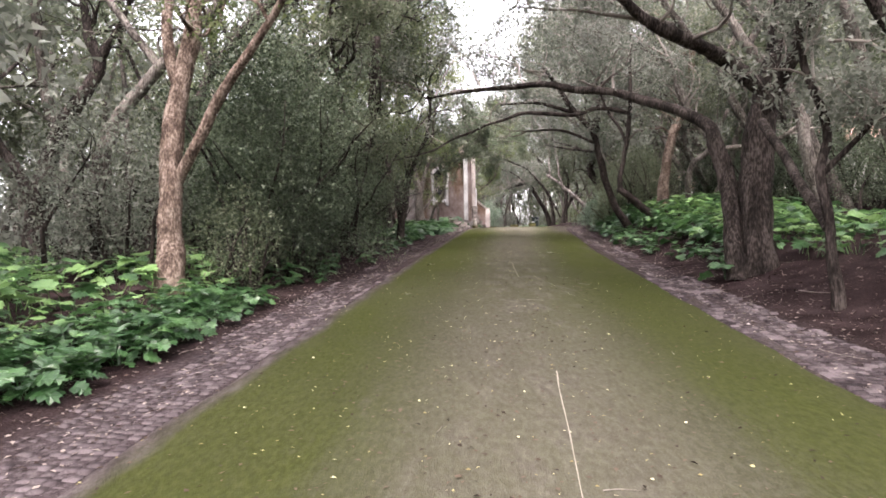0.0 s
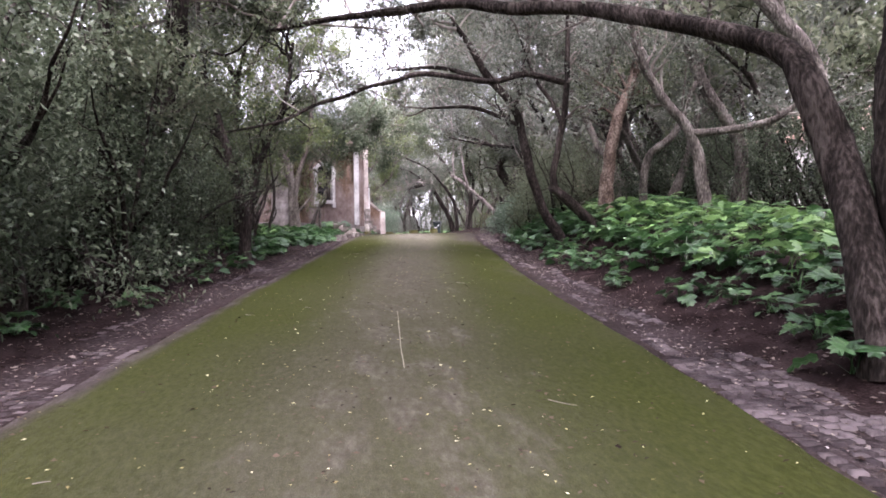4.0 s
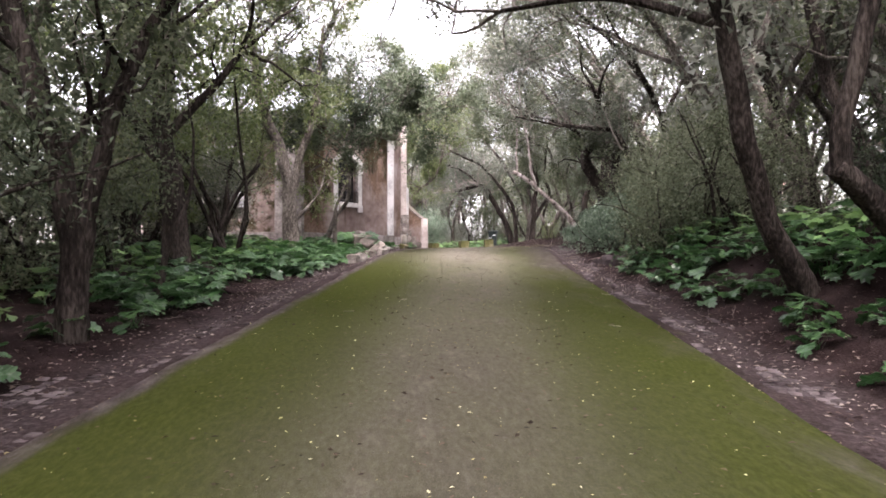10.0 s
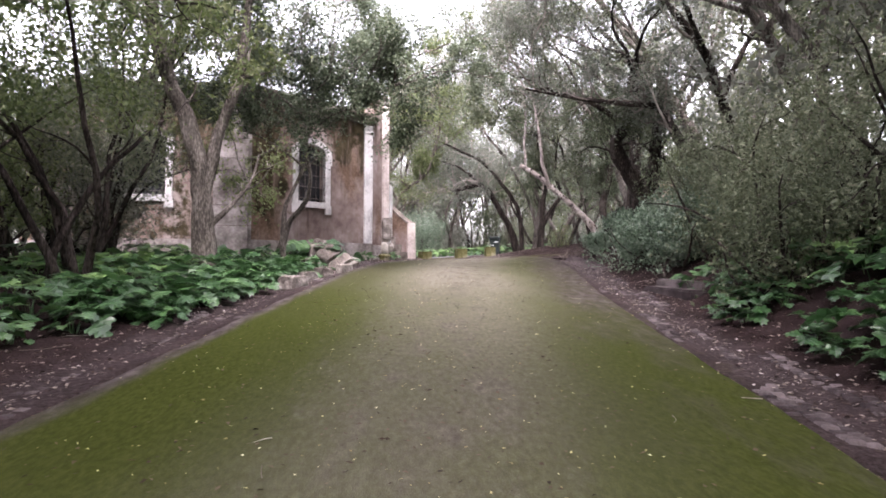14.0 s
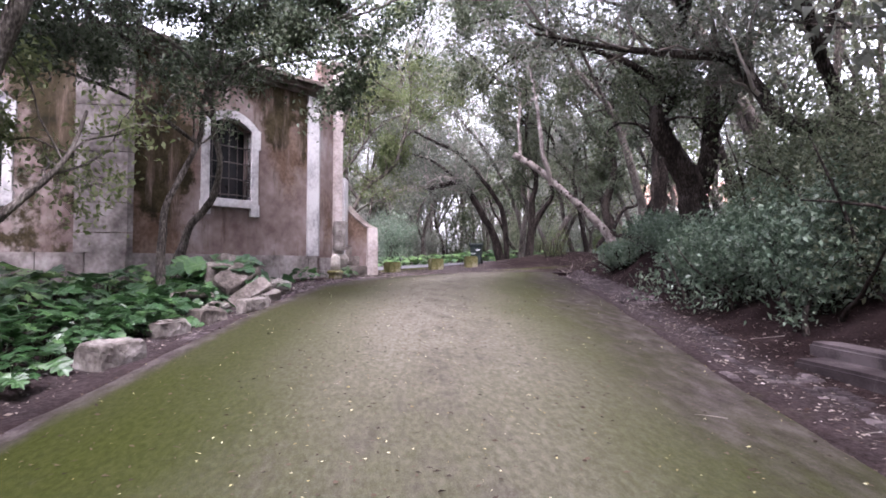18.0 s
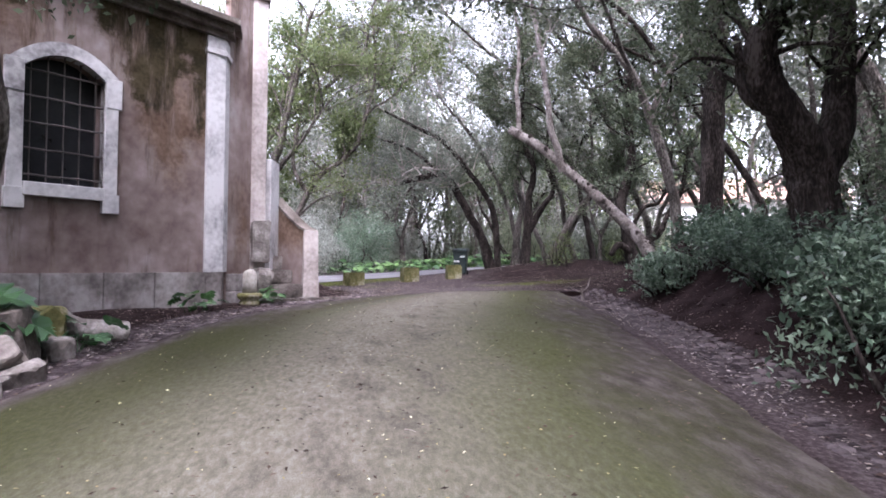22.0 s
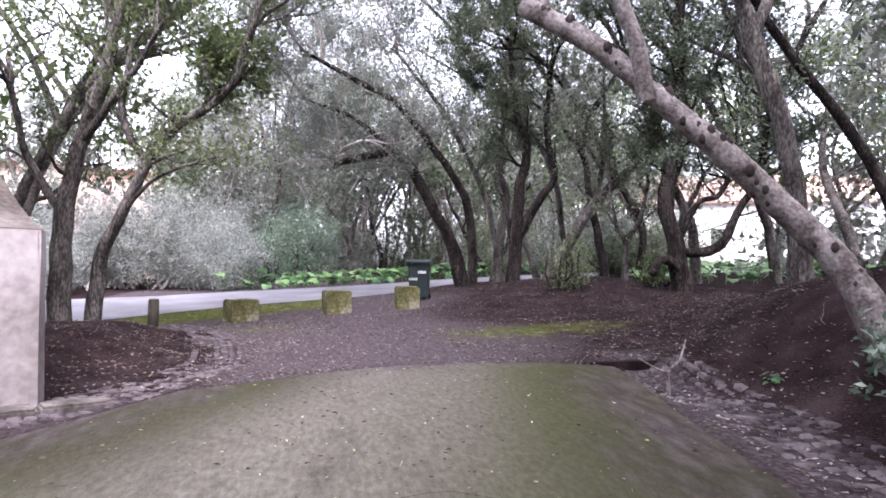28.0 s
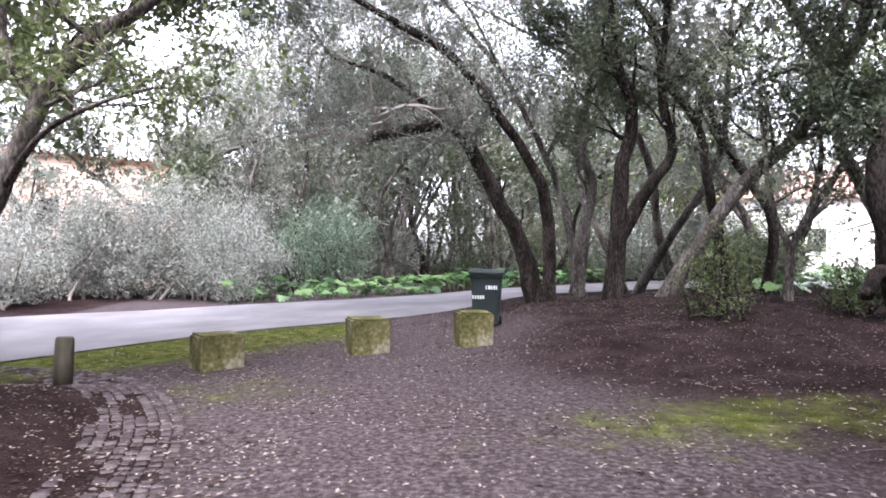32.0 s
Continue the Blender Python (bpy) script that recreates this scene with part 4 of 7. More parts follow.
# windows: stone surround, sill, iron grille, dark glass
for k in (0, 7):
    p, q = CORNERS[k], CORNERS[(k + 1) % 8]
    m = face_frame(p, q)
    a, b = (U0, U1) if k == 0 else (SIDE - U1 - 0.02, SIDE - U0)
    if k == 7:
        a, b = 1.52, 2.64
    half, mid = (b - a) / 2, (a + b) / 2
    for s, u in ((-1, a), (1, b)):
        u0, u1 = (u - 0.2, u) if s < 0 else (u, u + 0.2)
        part("window_jamb", moved(prism([(u0, -0.05), (u1, -0.05), (u1, 0.14), (u0, 0.14)], 4.7, 6.55, bevel=0.008), m), "lime", chapel)
        part("window_foot", moved(prism([(u0 - 0.03, -0.065), (u1 + 0.03, -0.065), (u1 + 0.03, 0.1), (u0 - 0.03, 0.1)], 4.48, 4.78, bevel=0.008), m), "lime", chapel)
        part("window_ear", moved(prism([(u0 - 0.05, -0.06), (u1 + 0.0, -0.06), (u1 + 0.0, 0.1), (u0 - 0.05, 0.1)] if s < 0 else [(u0, -0.06), (u1 + 0.05, -0.06), (u1 + 0.05, 0.1), (u0, 0.1)], 6.15, 6.62, bevel=0.008), m), "lime", chapel)
    bm = bmesh.new()
    ring = []
    for j in range(13):
        u = a - 0.2 + (b - a + 0.4) * j / 12
        o = 6.62 + 0.38 * (1 - ((u - mid) / (half + 0.2)) ** 2)
        ui = min(max(u, a), b)
        i = 6.55 + 0.25 * (1 - ((ui - mid) / half) ** 2)
        ring.append([bm.verts.new(c) for c in ((ui, -0.055, i), (u, -0.055, o), (u, 0.14, o), (ui, 0.14, i))])
    for r0, r1 in zip(ring, ring[1:]):
        for c in range(4):
            bm.faces.new((r0[c], r0[(c + 1) % 4], r1[(c + 1) % 4], r1[c]))
    part("window_arch", moved(bm, m), "lime", chapel)
    part("window_sill", moved(prism([(a, -0.08), (b, -0.08), (b, 0.3), (a, 0.3)], 4.67, 4.87, bevel=0.01), m), "lime", chapel)
    pane = part("window_pane", moved(prism([(a - 0.02, 0.30), (b + 0.02, 0.30), (b + 0.02, 0.32), (a - 0.02, 0.32)], 4.8, 6.9), m), "glass", chapel, "dark dusty window glass")
    for j in range(5):
        z = 4.98 + j * 0.385
        paths = [np.array([(a - 0.05 + (b - a + 0.1) * i / 6, 0.04, z + 0.006 * math.sin(i * 2 + j), 0.014) for i in range(7)])]
        v, f = tubes(paths, 6, np.random.default_rng(j))
        me = fast_mesh("grille_bar", v, f)
        me.transform(m)
        put("grille_bar", smooth(me), "iron", pane)
    for j in range(5):
        u = a + (b - a) * (j + 0.5) / 5
        zt = 6.55 + 0.25 * (1 - ((u - mid) / half) ** 2)
        v, f = tubes([np.array([(u, 0.06, 4.87 + (zt - 4.87) * i / 6, 0.010) for i in range(7)])], 6, np.random.default_rng(j))
        me = fast_mesh("grille_bar", v, f)
        me.transform(m)
        put("grille_bar", smooth(me), "iron", pane)

# floor and low roof close the chapel
part("chapel_floor", prism(CORNERS, G - 0.2, G - 0.1), "dark", chapel)
bm = bmesh.new()
cx, cy = sum(c[0] for c in CORNERS) / 8, sum(c[1] for c in CORNERS) / 8
rim = [bm.verts.new((cx + (x - cx) * 1.05, cy + (y - cy) * 1.05, 8.215)) for x, y in CORNERS]
apex = bm.verts.new((cx, cy, 8.9))
for k in range(8):
    bm.faces.new((rim[k], rim[(k + 1) % 8], apex))
bm.faces.new(rim[::-1])
part("roof", bm, "tile", chapel)

# stair to the chapel door with its sloping parapet
stair = thing("stair", (2.7, 43.9, 3.0), "worn grey stone steps between a pier and a sloping parapet", "stair")
sd, su = Vector((0.856, 0.516, 0)), Vector((-0.516, 0.856, 0))
for k in range(5):
    h, w = 0.295, 0.92 - 0.12 * k
    o = Vector((2.33, 43.50, 0)) + su * (0.27 * k) + sd * (0.02 * k)
    bm = block(w, 1.5 - 0.27 * k, h - 0.006, 0.022, 0.012, k + 2)
    m = Matrix.Translation(o + sd * w / 2 + su * (1.5 - 0.27 * k) / 2 + Vector((0, 0, 3.0 + h * k))) @ Matrix.Rotation(math.atan2(sd.y, sd.x), 4, 'Z')
    st = part("step", moved(bm, m), "stone")
    st.parent = stair
    st.matrix_parent_inverse = Matrix.Translation((-2.7, -43.9, -3.0))
a, b = Vector((3.24, 44.20, 0)), Vector((2.44, 44.92, 0))
d = (b - a).normalized()
nn = Vector((-d.y, d.x, 0)) * -0.13
bm = bmesh.new()
prof = [(0.0, 4.38), (0.18, 4.45), (0.42, 4.60), (0.66, 4.78), (0.88, 4.95), (1.1, 5.13)]
rows = []
for u, z in prof:
    c = a + d * u
    rows.append([bm.verts.new((*(c + nn).xy, 2.7)), bm.verts.new((*(c + nn).xy, z)), bm.verts.new((*(c - nn).xy, z)), bm.verts.new((*(c - nn).xy, 2.7))])
for r0, r1 in zip(rows, rows[1:]):
    for c in range(4):
        bm.faces.new((r0[c], r0[(c + 1) % 4], r1[(c + 1) % 4], r1[c]))
bm.faces.new(rows[0])
bm.faces.new(rows[-1][::-1])
bmesh.ops.subdivide_edges(bm, edges=list(bm.edges), cuts=3, use_grid_fill=True)
par = part("parapet", bm, "plaster", stair, "sloping plastered parapet stained brown")
par.matrix_parent_inverse = Matrix.Translation((-2.7, -43.9, -3.0))
stain(par.data, lambda c: np.clip(0.35 + 0.45 * sstep(3.6, 4.6, c[:, 2]), 0, 1), lambda c: 0.30 * sstep(4.2, 5.2, c[:, 2]))
bm = bmesh.new()
rings = []
for z, g in ((2.75, 0.05), (3.1, 0.035), (3.5, 0.012), (3.9, 0.0), (4.3, -0.005), (4.43, -0.02)):
    rings.append([bm.verts.new((3.245 + (x - 3.245) * (1 + g * 3), 44.21 + (y - 44.21) * (1 + g * 3), z)) for x, y in ((3.13, 44.02), (3.42, 44.14), (3.36, 44.40), (3.06, 44.28))])
for r0, r1 in zip(rings, rings[1:]):
    for c in range(4):
        bm.faces.new((r0[c], r0[(c + 1) % 4], r1[(c + 1) % 4], r1[c]))
bm.faces.new(rings[-1])
bmesh.ops.bevel(bm, geom=[e for e in bm.edges if abs(e.verts[0].co.z - e.verts[1].co.z) > 0.05], offset=0.02, segments=2, affect='EDGES')
post = part("parapet_post", bm, "stucco", stair, "pale plastered end of the parapet, flaring at its foot")
post.matrix_parent_inverse = Matrix.Translation((-2.7, -43.9, -3.0))
cop = [(0.0, 4.385), (0.18, 4.455), (0.42, 4.605), (0.66, 4.785), (0.88, 4.955), (1.1, 5.135)]
bm = bmesh.new()
rows = []
for u, z in cop:
    c = a + d * (u - 0.02)
    rows.append([bm.verts.new((*(c + nn * 1.25).xy, z)), bm.verts.new((*(c + nn * 1.25).xy, z + 0.06)), bm.verts.new((*(c - nn * 1.25).xy, z + 0.06)), bm.verts.new((*(c - nn * 1.25).xy, z))])
for r0, r1 in zip(rows, rows[1:]):
    for c in range(4):
        bm.faces.new((r0[c], r0[(c + 1) % 4], r1[(c + 1) % 4], r1[c]))
bm.faces.new(rows[0])
bm.faces.new(rows[-1][::-1])
coping = part("coping", bm, "mortar", stair, "dark weathered coping")
coping.matrix_parent_inverse = Matrix.Translation((-2.7, -43.9, -3.0))

# slab path along the foot of the stair
kerb_at = thing("stone_kerb", (2.9, 43.4, gz(2.9, 43.4)), "flat worn stone kerb at the foot of the steps", "kerb")
for k in range(4):
    bm = block(0.52, 0.26, 0.12, 0.02, 0.01, k + 40)
    part("kerb_stone", moved(bm, pose(-0.55 + 0.47 * k, -0.16 + 0.27 * k, -0.05, 0, 0, 30)), "stone", kerb_at)

# ---- the short round bollard on its moulded foot ----
bz = gz(2.25, 42.72)
bollard = thing("stone_bollard", (2.25, 42.72, bz), "short round-topped stone bollard on a mossy moulded foot", "bollard")
part("shaft", lathe([(0.135, 0.2), (0.13, 0.40), (0.125, 0.55), (0.11, 0.605), (0.07, 0.64), (0.02, 0.655)], 18), "stone_worn", bollard, flat=False)
part("foot", lathe([(0.18, -0.05), (0.19, 0.05), (0.16, 0.08), (0.22, 0.13), (0.235, 0.175), (0.2, 0.21), (0.1, 0.22)], 18), "stone_moss", bollard, "mossy moulded stone foot", flat=False)

# ---- fallen masonry along the verge ----
def broken(sx, sy, sz, chip, seed):
    """A hewn block with chipped corners and edges, standing on z = 0."""
    s = random.Random(seed)
    bm = bmesh.new()
    for cx_ in (-1, 1):
        for cy_ in (-1, 1):
            for cz_ in (0, 1):
                jx, jy, jz = (s.uniform(0, chip) for _ in range(3))
                for k in range(3):
                    cut = [s.uniform(0.02, 0.07) + chip * s.uniform(0, 0.7) if a == k else s.uniform(0, 0.012) for a in range(3)]
                    bm.verts.new((cx_ * (sx / 2 - jx * sx * 0.5 - cut[0]), cy_ * (sy / 2 - jy * sy * 0.5 - cut[1]), (sz - jz * sz * 0.8 - cut[2]) if cz_ else cut[2] * 0.4))
    hull = bmesh.ops.convex_hull(bm, input=bm.verts)
    bmesh.ops.delete(bm, geom=[v for v in bm.verts if not v.link_faces], context='VERTS')
    bmesh.ops.bevel(bm, geom=list(bm.edges), offset=0.012, segments=1, affect='EDGES')
    bmesh.ops.triangulate(bm, faces=bm.faces)
    for _ in range(3):
        bmesh.ops.subdivide_edges(bm, edges=[e for e in bm.edges if e.calc_length() > 0.085], cuts=1)
        bmesh.ops.triangulate(bm, faces=bm.faces)
    bm.normal_update()
    o = Vector((seed * 3.7, seed * 1.9, seed * 0.7))
    for v in bm.verts:
        v.co += v.normal * (0.030 * noise.noise(v.co * 5.5 + o) + 0.014 * noise.noise(v.co * 15 + o))
    return bm


def stone(x, y, dz, sx, sy, sz, rz, rx=0, ry=0, chip=0.08, name="stone_block", label="rough-cut fallen stone block", material="stone", seed=0):
    bm = broken(sx, sy, sz, chip, seed)
    me = bpy.data.meshes.new(name)
    bmesh.ops.recalc_face_normals(bm, faces=bm.faces)
    bm.to_mesh(me)
    bm.free()
    ob = put(name, me, material)
    ob.matrix_basis = pose(x, y, gz(x, y) + dz, rx, ry, rz)
    return tagged(ob, label, "stone", "fallen stones beside the drive")


stone(0.74, 31.75, -0.03, 0.58, 0.34, 0.26, 66, chip=0.04, label="pale squared stone block with a flat top", material="stone_pale", seed=1)
stone(0.78, 33.3, -0.03, 0.56, 0.27, 0.23, 60, 3, 0, 0.16, label="jagged pale stone block beside moss", material="stone_pale", seed=2)
stone(0.98, 34.15, -0.03, 0.56, 0.30, 0.22, 66, 0, 4, 0.06, label="grey stone block with a sloping top", seed=3)
stone(1.41, 35.2, -0.03, 0.86, 0.18, 0.22, 75, 0, 0, 0.07, label="long whitish kerb stone lying on its side", material="stone_pale", seed=4)
stone(0.5, 35.35, 0.16, 0.62, 0.36, 0.10, 62, -7, 4, 0.06, label="flat grey slab lying tilted", seed=5)
stone(0.86, 35.2, 0.04, 0.52, 0.26, 0.08, 80, 8, -6, 0.05, label="flat pale slab leaning on others", material="stone_pale", seed=6)
stone(0.86, 36.4, 0.34, 0.72, 0.42, 0.15, 55, 34, -24, 0.12, label="large grey slab leaning on the heap", seed=7)
stone(1.14, 36.15, 0.15, 0.9, 0.26, 0.115, 50, 40, -26, 0.06, label="long coping stone leaning on the heap", seed=8)
stone(1.46, 36.4, -0.02, 0.40, 0.16, 0.22, 52, 26, -14, 0.18, label="broken white stone fragment", material="stone_pale", seed=9)
stone(1.38, 35.95, -0.03, 0.32, 0.18, 0.17, 20, 4, 8, 0.2, label="small broken white stone", material="stone_pale", seed=19)
stone(0.52, 36.85, 0.0, 0.66, 0.55, 0.66, 20, 4, 5, 0.25, label="rough grey boulder in the heap", seed=10)
stone(0.55, 37.5, 0.0, 0.6, 0.5, 0.8, 70, 0, 6, 0.28, label="tall grey boulder near the wall", seed=11)
stone(0.98, 37.1, 0.0, 0.5, 0.44, 0.66, 10, 8, 0, 0.28, label="rounded grey boulder behind the slabs", seed=12)
stone(0.92, 38.0, 0.0, 0.42, 0.36, 0.5, 30, 0, 0, 0.28, label="small mossy boulder near the wall", material="stone_moss", seed=13)
stone(-0.3, 37.8, 0.0, 0.56, 0.46, 0.5, 45, 0, 0, 0.28, label="grey boulder under the thin tree", seed=14)
stone(1.2, 37.6, -0.02, 0.34, 0.26, 0.24, 65, 10, 0, 0.2, label="pale boulder beside a fallen baluster", material="stone_pale", seed=15)
drum = put("column_drum", smooth(fast_mesh("column_drum", *tubes([np.array([(u, 0, 0.0, r) for u, r in ((-0.5, 0.17), (-0.42, 0.22), (-0.3, 0.23), (-0.22, 0.17), (-0.1, 0.135), (0.1, 0.14), (0.3, 0.15), (0.45, 0.15), (0.47, 0.14))])], 18, np.random.default_rng(3)))), "stone_pale")
drum.matrix_basis = pose(1.16, 38.5, gz(1.16, 38.5) + 0.14, 0, 8, 28) @ Matrix.Scale(0.85, 4)
tagged(drum, "fallen pale baluster of turned stone", "column", "fallen stones beside the drive")

# ---- long step in the bank, drain head ----
bank_step = thing("bank_step", (7.3, 30.3, gz(7.3, 30.3)), "low grey stone step set into the bank", "step")
for k in range(2):
    part("step_stone", moved(block(1.9, 0.36, 0.34, 0.03, 0.014, k + 60), pose(0.04 + 0.36 * k, -0.12 + 0.25 * k, -0.25 + 0.12 * k, 0, 0, 88)), "sett", bank_step)
drain = thing("drain_head", (9.6, 45.9, gz(9.6, 45.9)), "dark stone drain head at the end of the gutter", "drain")
part("headwall", moved(block(1.25, 0.2, 0.4, 0.015, 0.006, 70), pose(-0.22, -0.46, -0.42, 0, 0, 4)), "soil", drain)
# A black disc stands in for the dark inside of the outlet hole.
part("outlet", moved(lathe([(0.055, 0.0), (0.055, 0.02), (0.03, 0.021)], 14), pose(-0.3, -0.565, -0.14, 90, 0, 0)), "rubber", drain, "black disc for the dark inside of the outlet")
branch_paths = [np.array([(0, 0, 0.0, 0.022), (0.02, 0.05, 0.16, 0.02), (0.0, 0.03, 0.3, 0.016)]), np.array([(0, 0.03, 0.28, 0.016), (-0.16, 0.0, 0.36, 0.01), (-0.3, 0.02, 0.46, 0.006)]),
                np.array([(0, 0.03, 0.28, 0.016), (0.16, 0.05, 0.4, 0.012), (0.22, 0.05, 0.6, 0.008)])]
fork = put("fallen_branch", smooth(fast_mesh("fallen_branch", *tubes(branch_paths, 6, np.random.default_rng(1)))), "bark_pale")
fork.matrix_basis = pose(9.43, 44.48, gz(9.43, 44.48) - 0.03, 8, -6, 0) @ Matrix.Scale(1.05, 4)
tagged(fork, "pale forked dead branch stuck in the gutter", "branch")

# ---- stone cubes, post and bin at the drive's end ----
for x, y, s, h, rz, lab in ((4.15, 51.35, 0.54, 0.42, 30, "mossy pale stone cube with one clean side"), (6.06, 52.05, 0.54, 0.48, 14, "squat mossy stone cube"), (7.62, 52.15, 0.50, 0.47, 3, "mossy stone cube in front of a bin")):
    me = bpy.data.meshes.new("stone_cube")
    bm = block(s, s, h + 0.06, 0.03, 0.012, x)
    bmesh.ops.recalc_face_normals(bm, faces=bm.faces)
    bm.to_mesh(me)
    bm.free()
    ob = put("stone_cube", me, "stone_moss")
    ob.matrix_basis = pose(x, y, gz(x, y) - 0.05, 0, 0, rz)
    tagged(ob, lab, "stone", "stone cubes across the drive")
post = thing("wooden_post", (2.75, 50.41, gz(2.75, 50.41)), "short weathered wooden post with a cut top", "post")
part("post_shaft", lathe([(0.095, -0.1), (0.095, 0.3), (0.092, 0.50), (0.08, 0.53)], 14), "wood", post, flat=False)

bx, by = 8.16, 53.8
wheelie = thing("wheelie_bin", pose(bx, by, gz(bx, by), 0, 0, -16) @ Matrix.Diagonal((0.97, 0.97, 0.95, 1)), "dark green plastic wheelie bin with a closed lid", "bin")
bm = bmesh.new()
lo = [bm.verts.new(c) for c in ((-0.22, -0.27, 0.06), (0.22, -0.27, 0.06), (0.22, 0.20, 0.06), (-0.22, 0.20, 0.06))]
mi_ = [bm.verts.new(c) for c in ((-0.27, -0.34, 0.94), (0.27, -0.34, 0.94), (0.27, 0.33, 0.94), (-0.27, 0.33, 0.94))]
for k in range(4):
    bm.faces.new((lo[k], lo[(k + 1) % 4], mi_[(k + 1) % 4], mi_[k]))
bm.faces.new(lo[::-1])
bm.faces.new(mi_)
bmesh.ops.bevel(bm, geom=list(bm.edges), offset=0.03, segments=2, affect='EDGES')
part("body", bm, "plastic", wheelie)
part("rim", prism([(-0.30, -0.37), (0.30, -0.37), (0.30, 0.36), (-0.30, 0.36)], 0.90, 0.96, bevel=0.015), "plastic", wheelie)
bm = bmesh.new()
prof = [(-0.40, 0.965), (-0.40, 1.0), (-0.2, 1.05), (0.1, 1.07), (0.34, 1.05), (0.40, 1.0), (0.40, 0.965)]
rows = [[bm.verts.new((s * 0.31, y, z)) for s in (-1, 1)] for y, z in prof]
for r0, r1 in zip(rows, rows[1:]):
    bm.faces.new((r0[0], r0[1], r1[1], r1[0]))
bm.faces.new([r[0] for r in rows])
bm.faces.new([r[1] for r in rows][::-1])
bm.faces.new((rows[0][0], rows[0][1], rows[-1][1], rows[-1][0]))
bmesh.ops.bevel(bm, geom=list(bm.edges), offset=0.012, segments=2, affect='EDGES')
part("lid", bm, "plastic", wheelie, "closed curved lid")
v, f = tubes([np.array([(-0.28, 0.40, 0.98, 0.016), (-0.1, 0.44, 1.0, 0.016), (0.1, 0.44, 1.0, 0.016), (0.28, 0.40, 0.98, 0.016)])], 8, np.random.default_rng(1))
put("handle", smooth(fast_mesh("handle", v, f)), "plastic", wheelie)
for s in (-1, 1):
    bm = lathe([(0.03, -0.025), (0.095, -0.025), (0.1, -0.015), (0.1, 0.015), (0.095, 0.025), (0.03, 0.025)], 18)
    part("wheel", moved(bm, Matrix.Translation((s * 0.25, 0.24, 0.10)) @ Matrix.Rotation(radians(90), 4, 'Y')), "rubber", wheelie, flat=False)
for k in range(5):
    bm = prism([(-0.235 + 0.045 * k, -0.319), (-0.205 + 0.045 * k, -0.319), (-0.205 + 0.045 * k, -0.313), (-0.235 + 0.045 * k, -0.313)], 0.52, 0.585)
    part("reflective_stripe", bm, "print", wheelie, "white reflective stripe")
for k, w in enumerate((0.03, 0.05, 0.04, 0.05, 0.03)):
    x0 = 0.0 + 0.045 * k
    part("marking", prism([(x0, -0.338), (x0 + w * 0.7, -0.338), (x0 + w * 0.7, -0.331), (x0, -0.331)], 0.70, 0.77), "print", wheelie, "faded white stencilled mark")

# ---- distant houses behind the trees ----
def house(x, y, rz, w, d, h, wall, label, windows=3, roof_h=1.6, z=None):
    t = thing("house", pose(x, y, (gz(x, y) if z is None else z) - 0.3, 0, 0, rz), label, "house")
    part("house_wall", prism([(-w / 2, -d / 2), (w / 2, -d / 2), (w / 2, d / 2), (-w / 2, d / 2)], 0, h), wall, t)
    bm = bmesh.new()
    a = [bm.verts.new(c) for c in ((-w / 2 - 0.4, -d / 2 - 0.4, h), (w / 2 + 0.4, -d / 2 - 0.4, h), (w / 2 + 0.4, d / 2 + 0.4, h), (-w / 2 - 0.4, d / 2 + 0.4, h))]
    r = [bm.verts.new((-w / 2 - 0.4, 0, h + roof_h)), bm.verts.new((w / 2 + 0.4, 0, h + roof_h))]
    for f in ((a[0], a[1], r[1], r[0]), (a[2], a[3], r[0], r[1]), (a[1], a[2], r[1]), (a[3], a[0], r[0]), a[::-1]):
        bm.faces.new(f)
    roof = part("house_roof", bm, "tile", t, "terracotta tiled roof")
    n = int(w / 0.3)
    for k in range(n):
        px = -w / 2 - 0.25 + (w + 0.5) * k / n
        v, f = tubes([np.array([(px, -d / 2 - 0.42 + (d / 2 + 0.42) * i / 3, h + 0.03 + roof_h * i / 3, 0.085) for i in range(4)])], 6, np.random.default_rng(k))
        put("roof_tile", smooth(fast_mesh("roof_tile", v, f)), "tile", roof)
    for k in range(windows):
        px = -w / 2 + w * (k + 0.5) / windows
        wd = part("house_window", prism([(px - 0.45, -d / 2 - 0.03), (px + 0.45, -d / 2 - 0.03), (px + 0.45, -d / 2 + 0.05), (px - 0.45, -d / 2 + 0.05)], h * 0.45, h * 0.45 + 1.25), "glass", t)
        for s in (-0.52, 0.45):
            part("window_frame", prism([(px + s, -d / 2 - 0.06), (px + s + 0.07, -d / 2 - 0.06), (px + s + 0.07, -d / 2 + 0.02), (px + s, -d / 2 + 0.02)], h * 0.45 - 0.05, h * 0.45 + 1.3), "white", wd)
    return t


house(30.5, 36, -62, 14, 8, 4.6, "white", "white house with a terracotta roof behind the wood", 4, 2.4, z=3.4)
house(-9.5, 77, 18, 12, 7, 6.0, "ochre", "faded orange house behind pale shrubs", 3, 0.4, z=3.3)
house(-4.6, 71.5, 14, 3.0, 3, 2.3, "ochre", "low orange outbuilding with a terracotta roof", 1, 0.9, z=3.3)
house(34, 76, -30, 14, 8, 5.2, "white", "white house glimpsed through the trees", 4, 2.2, z=3.6)


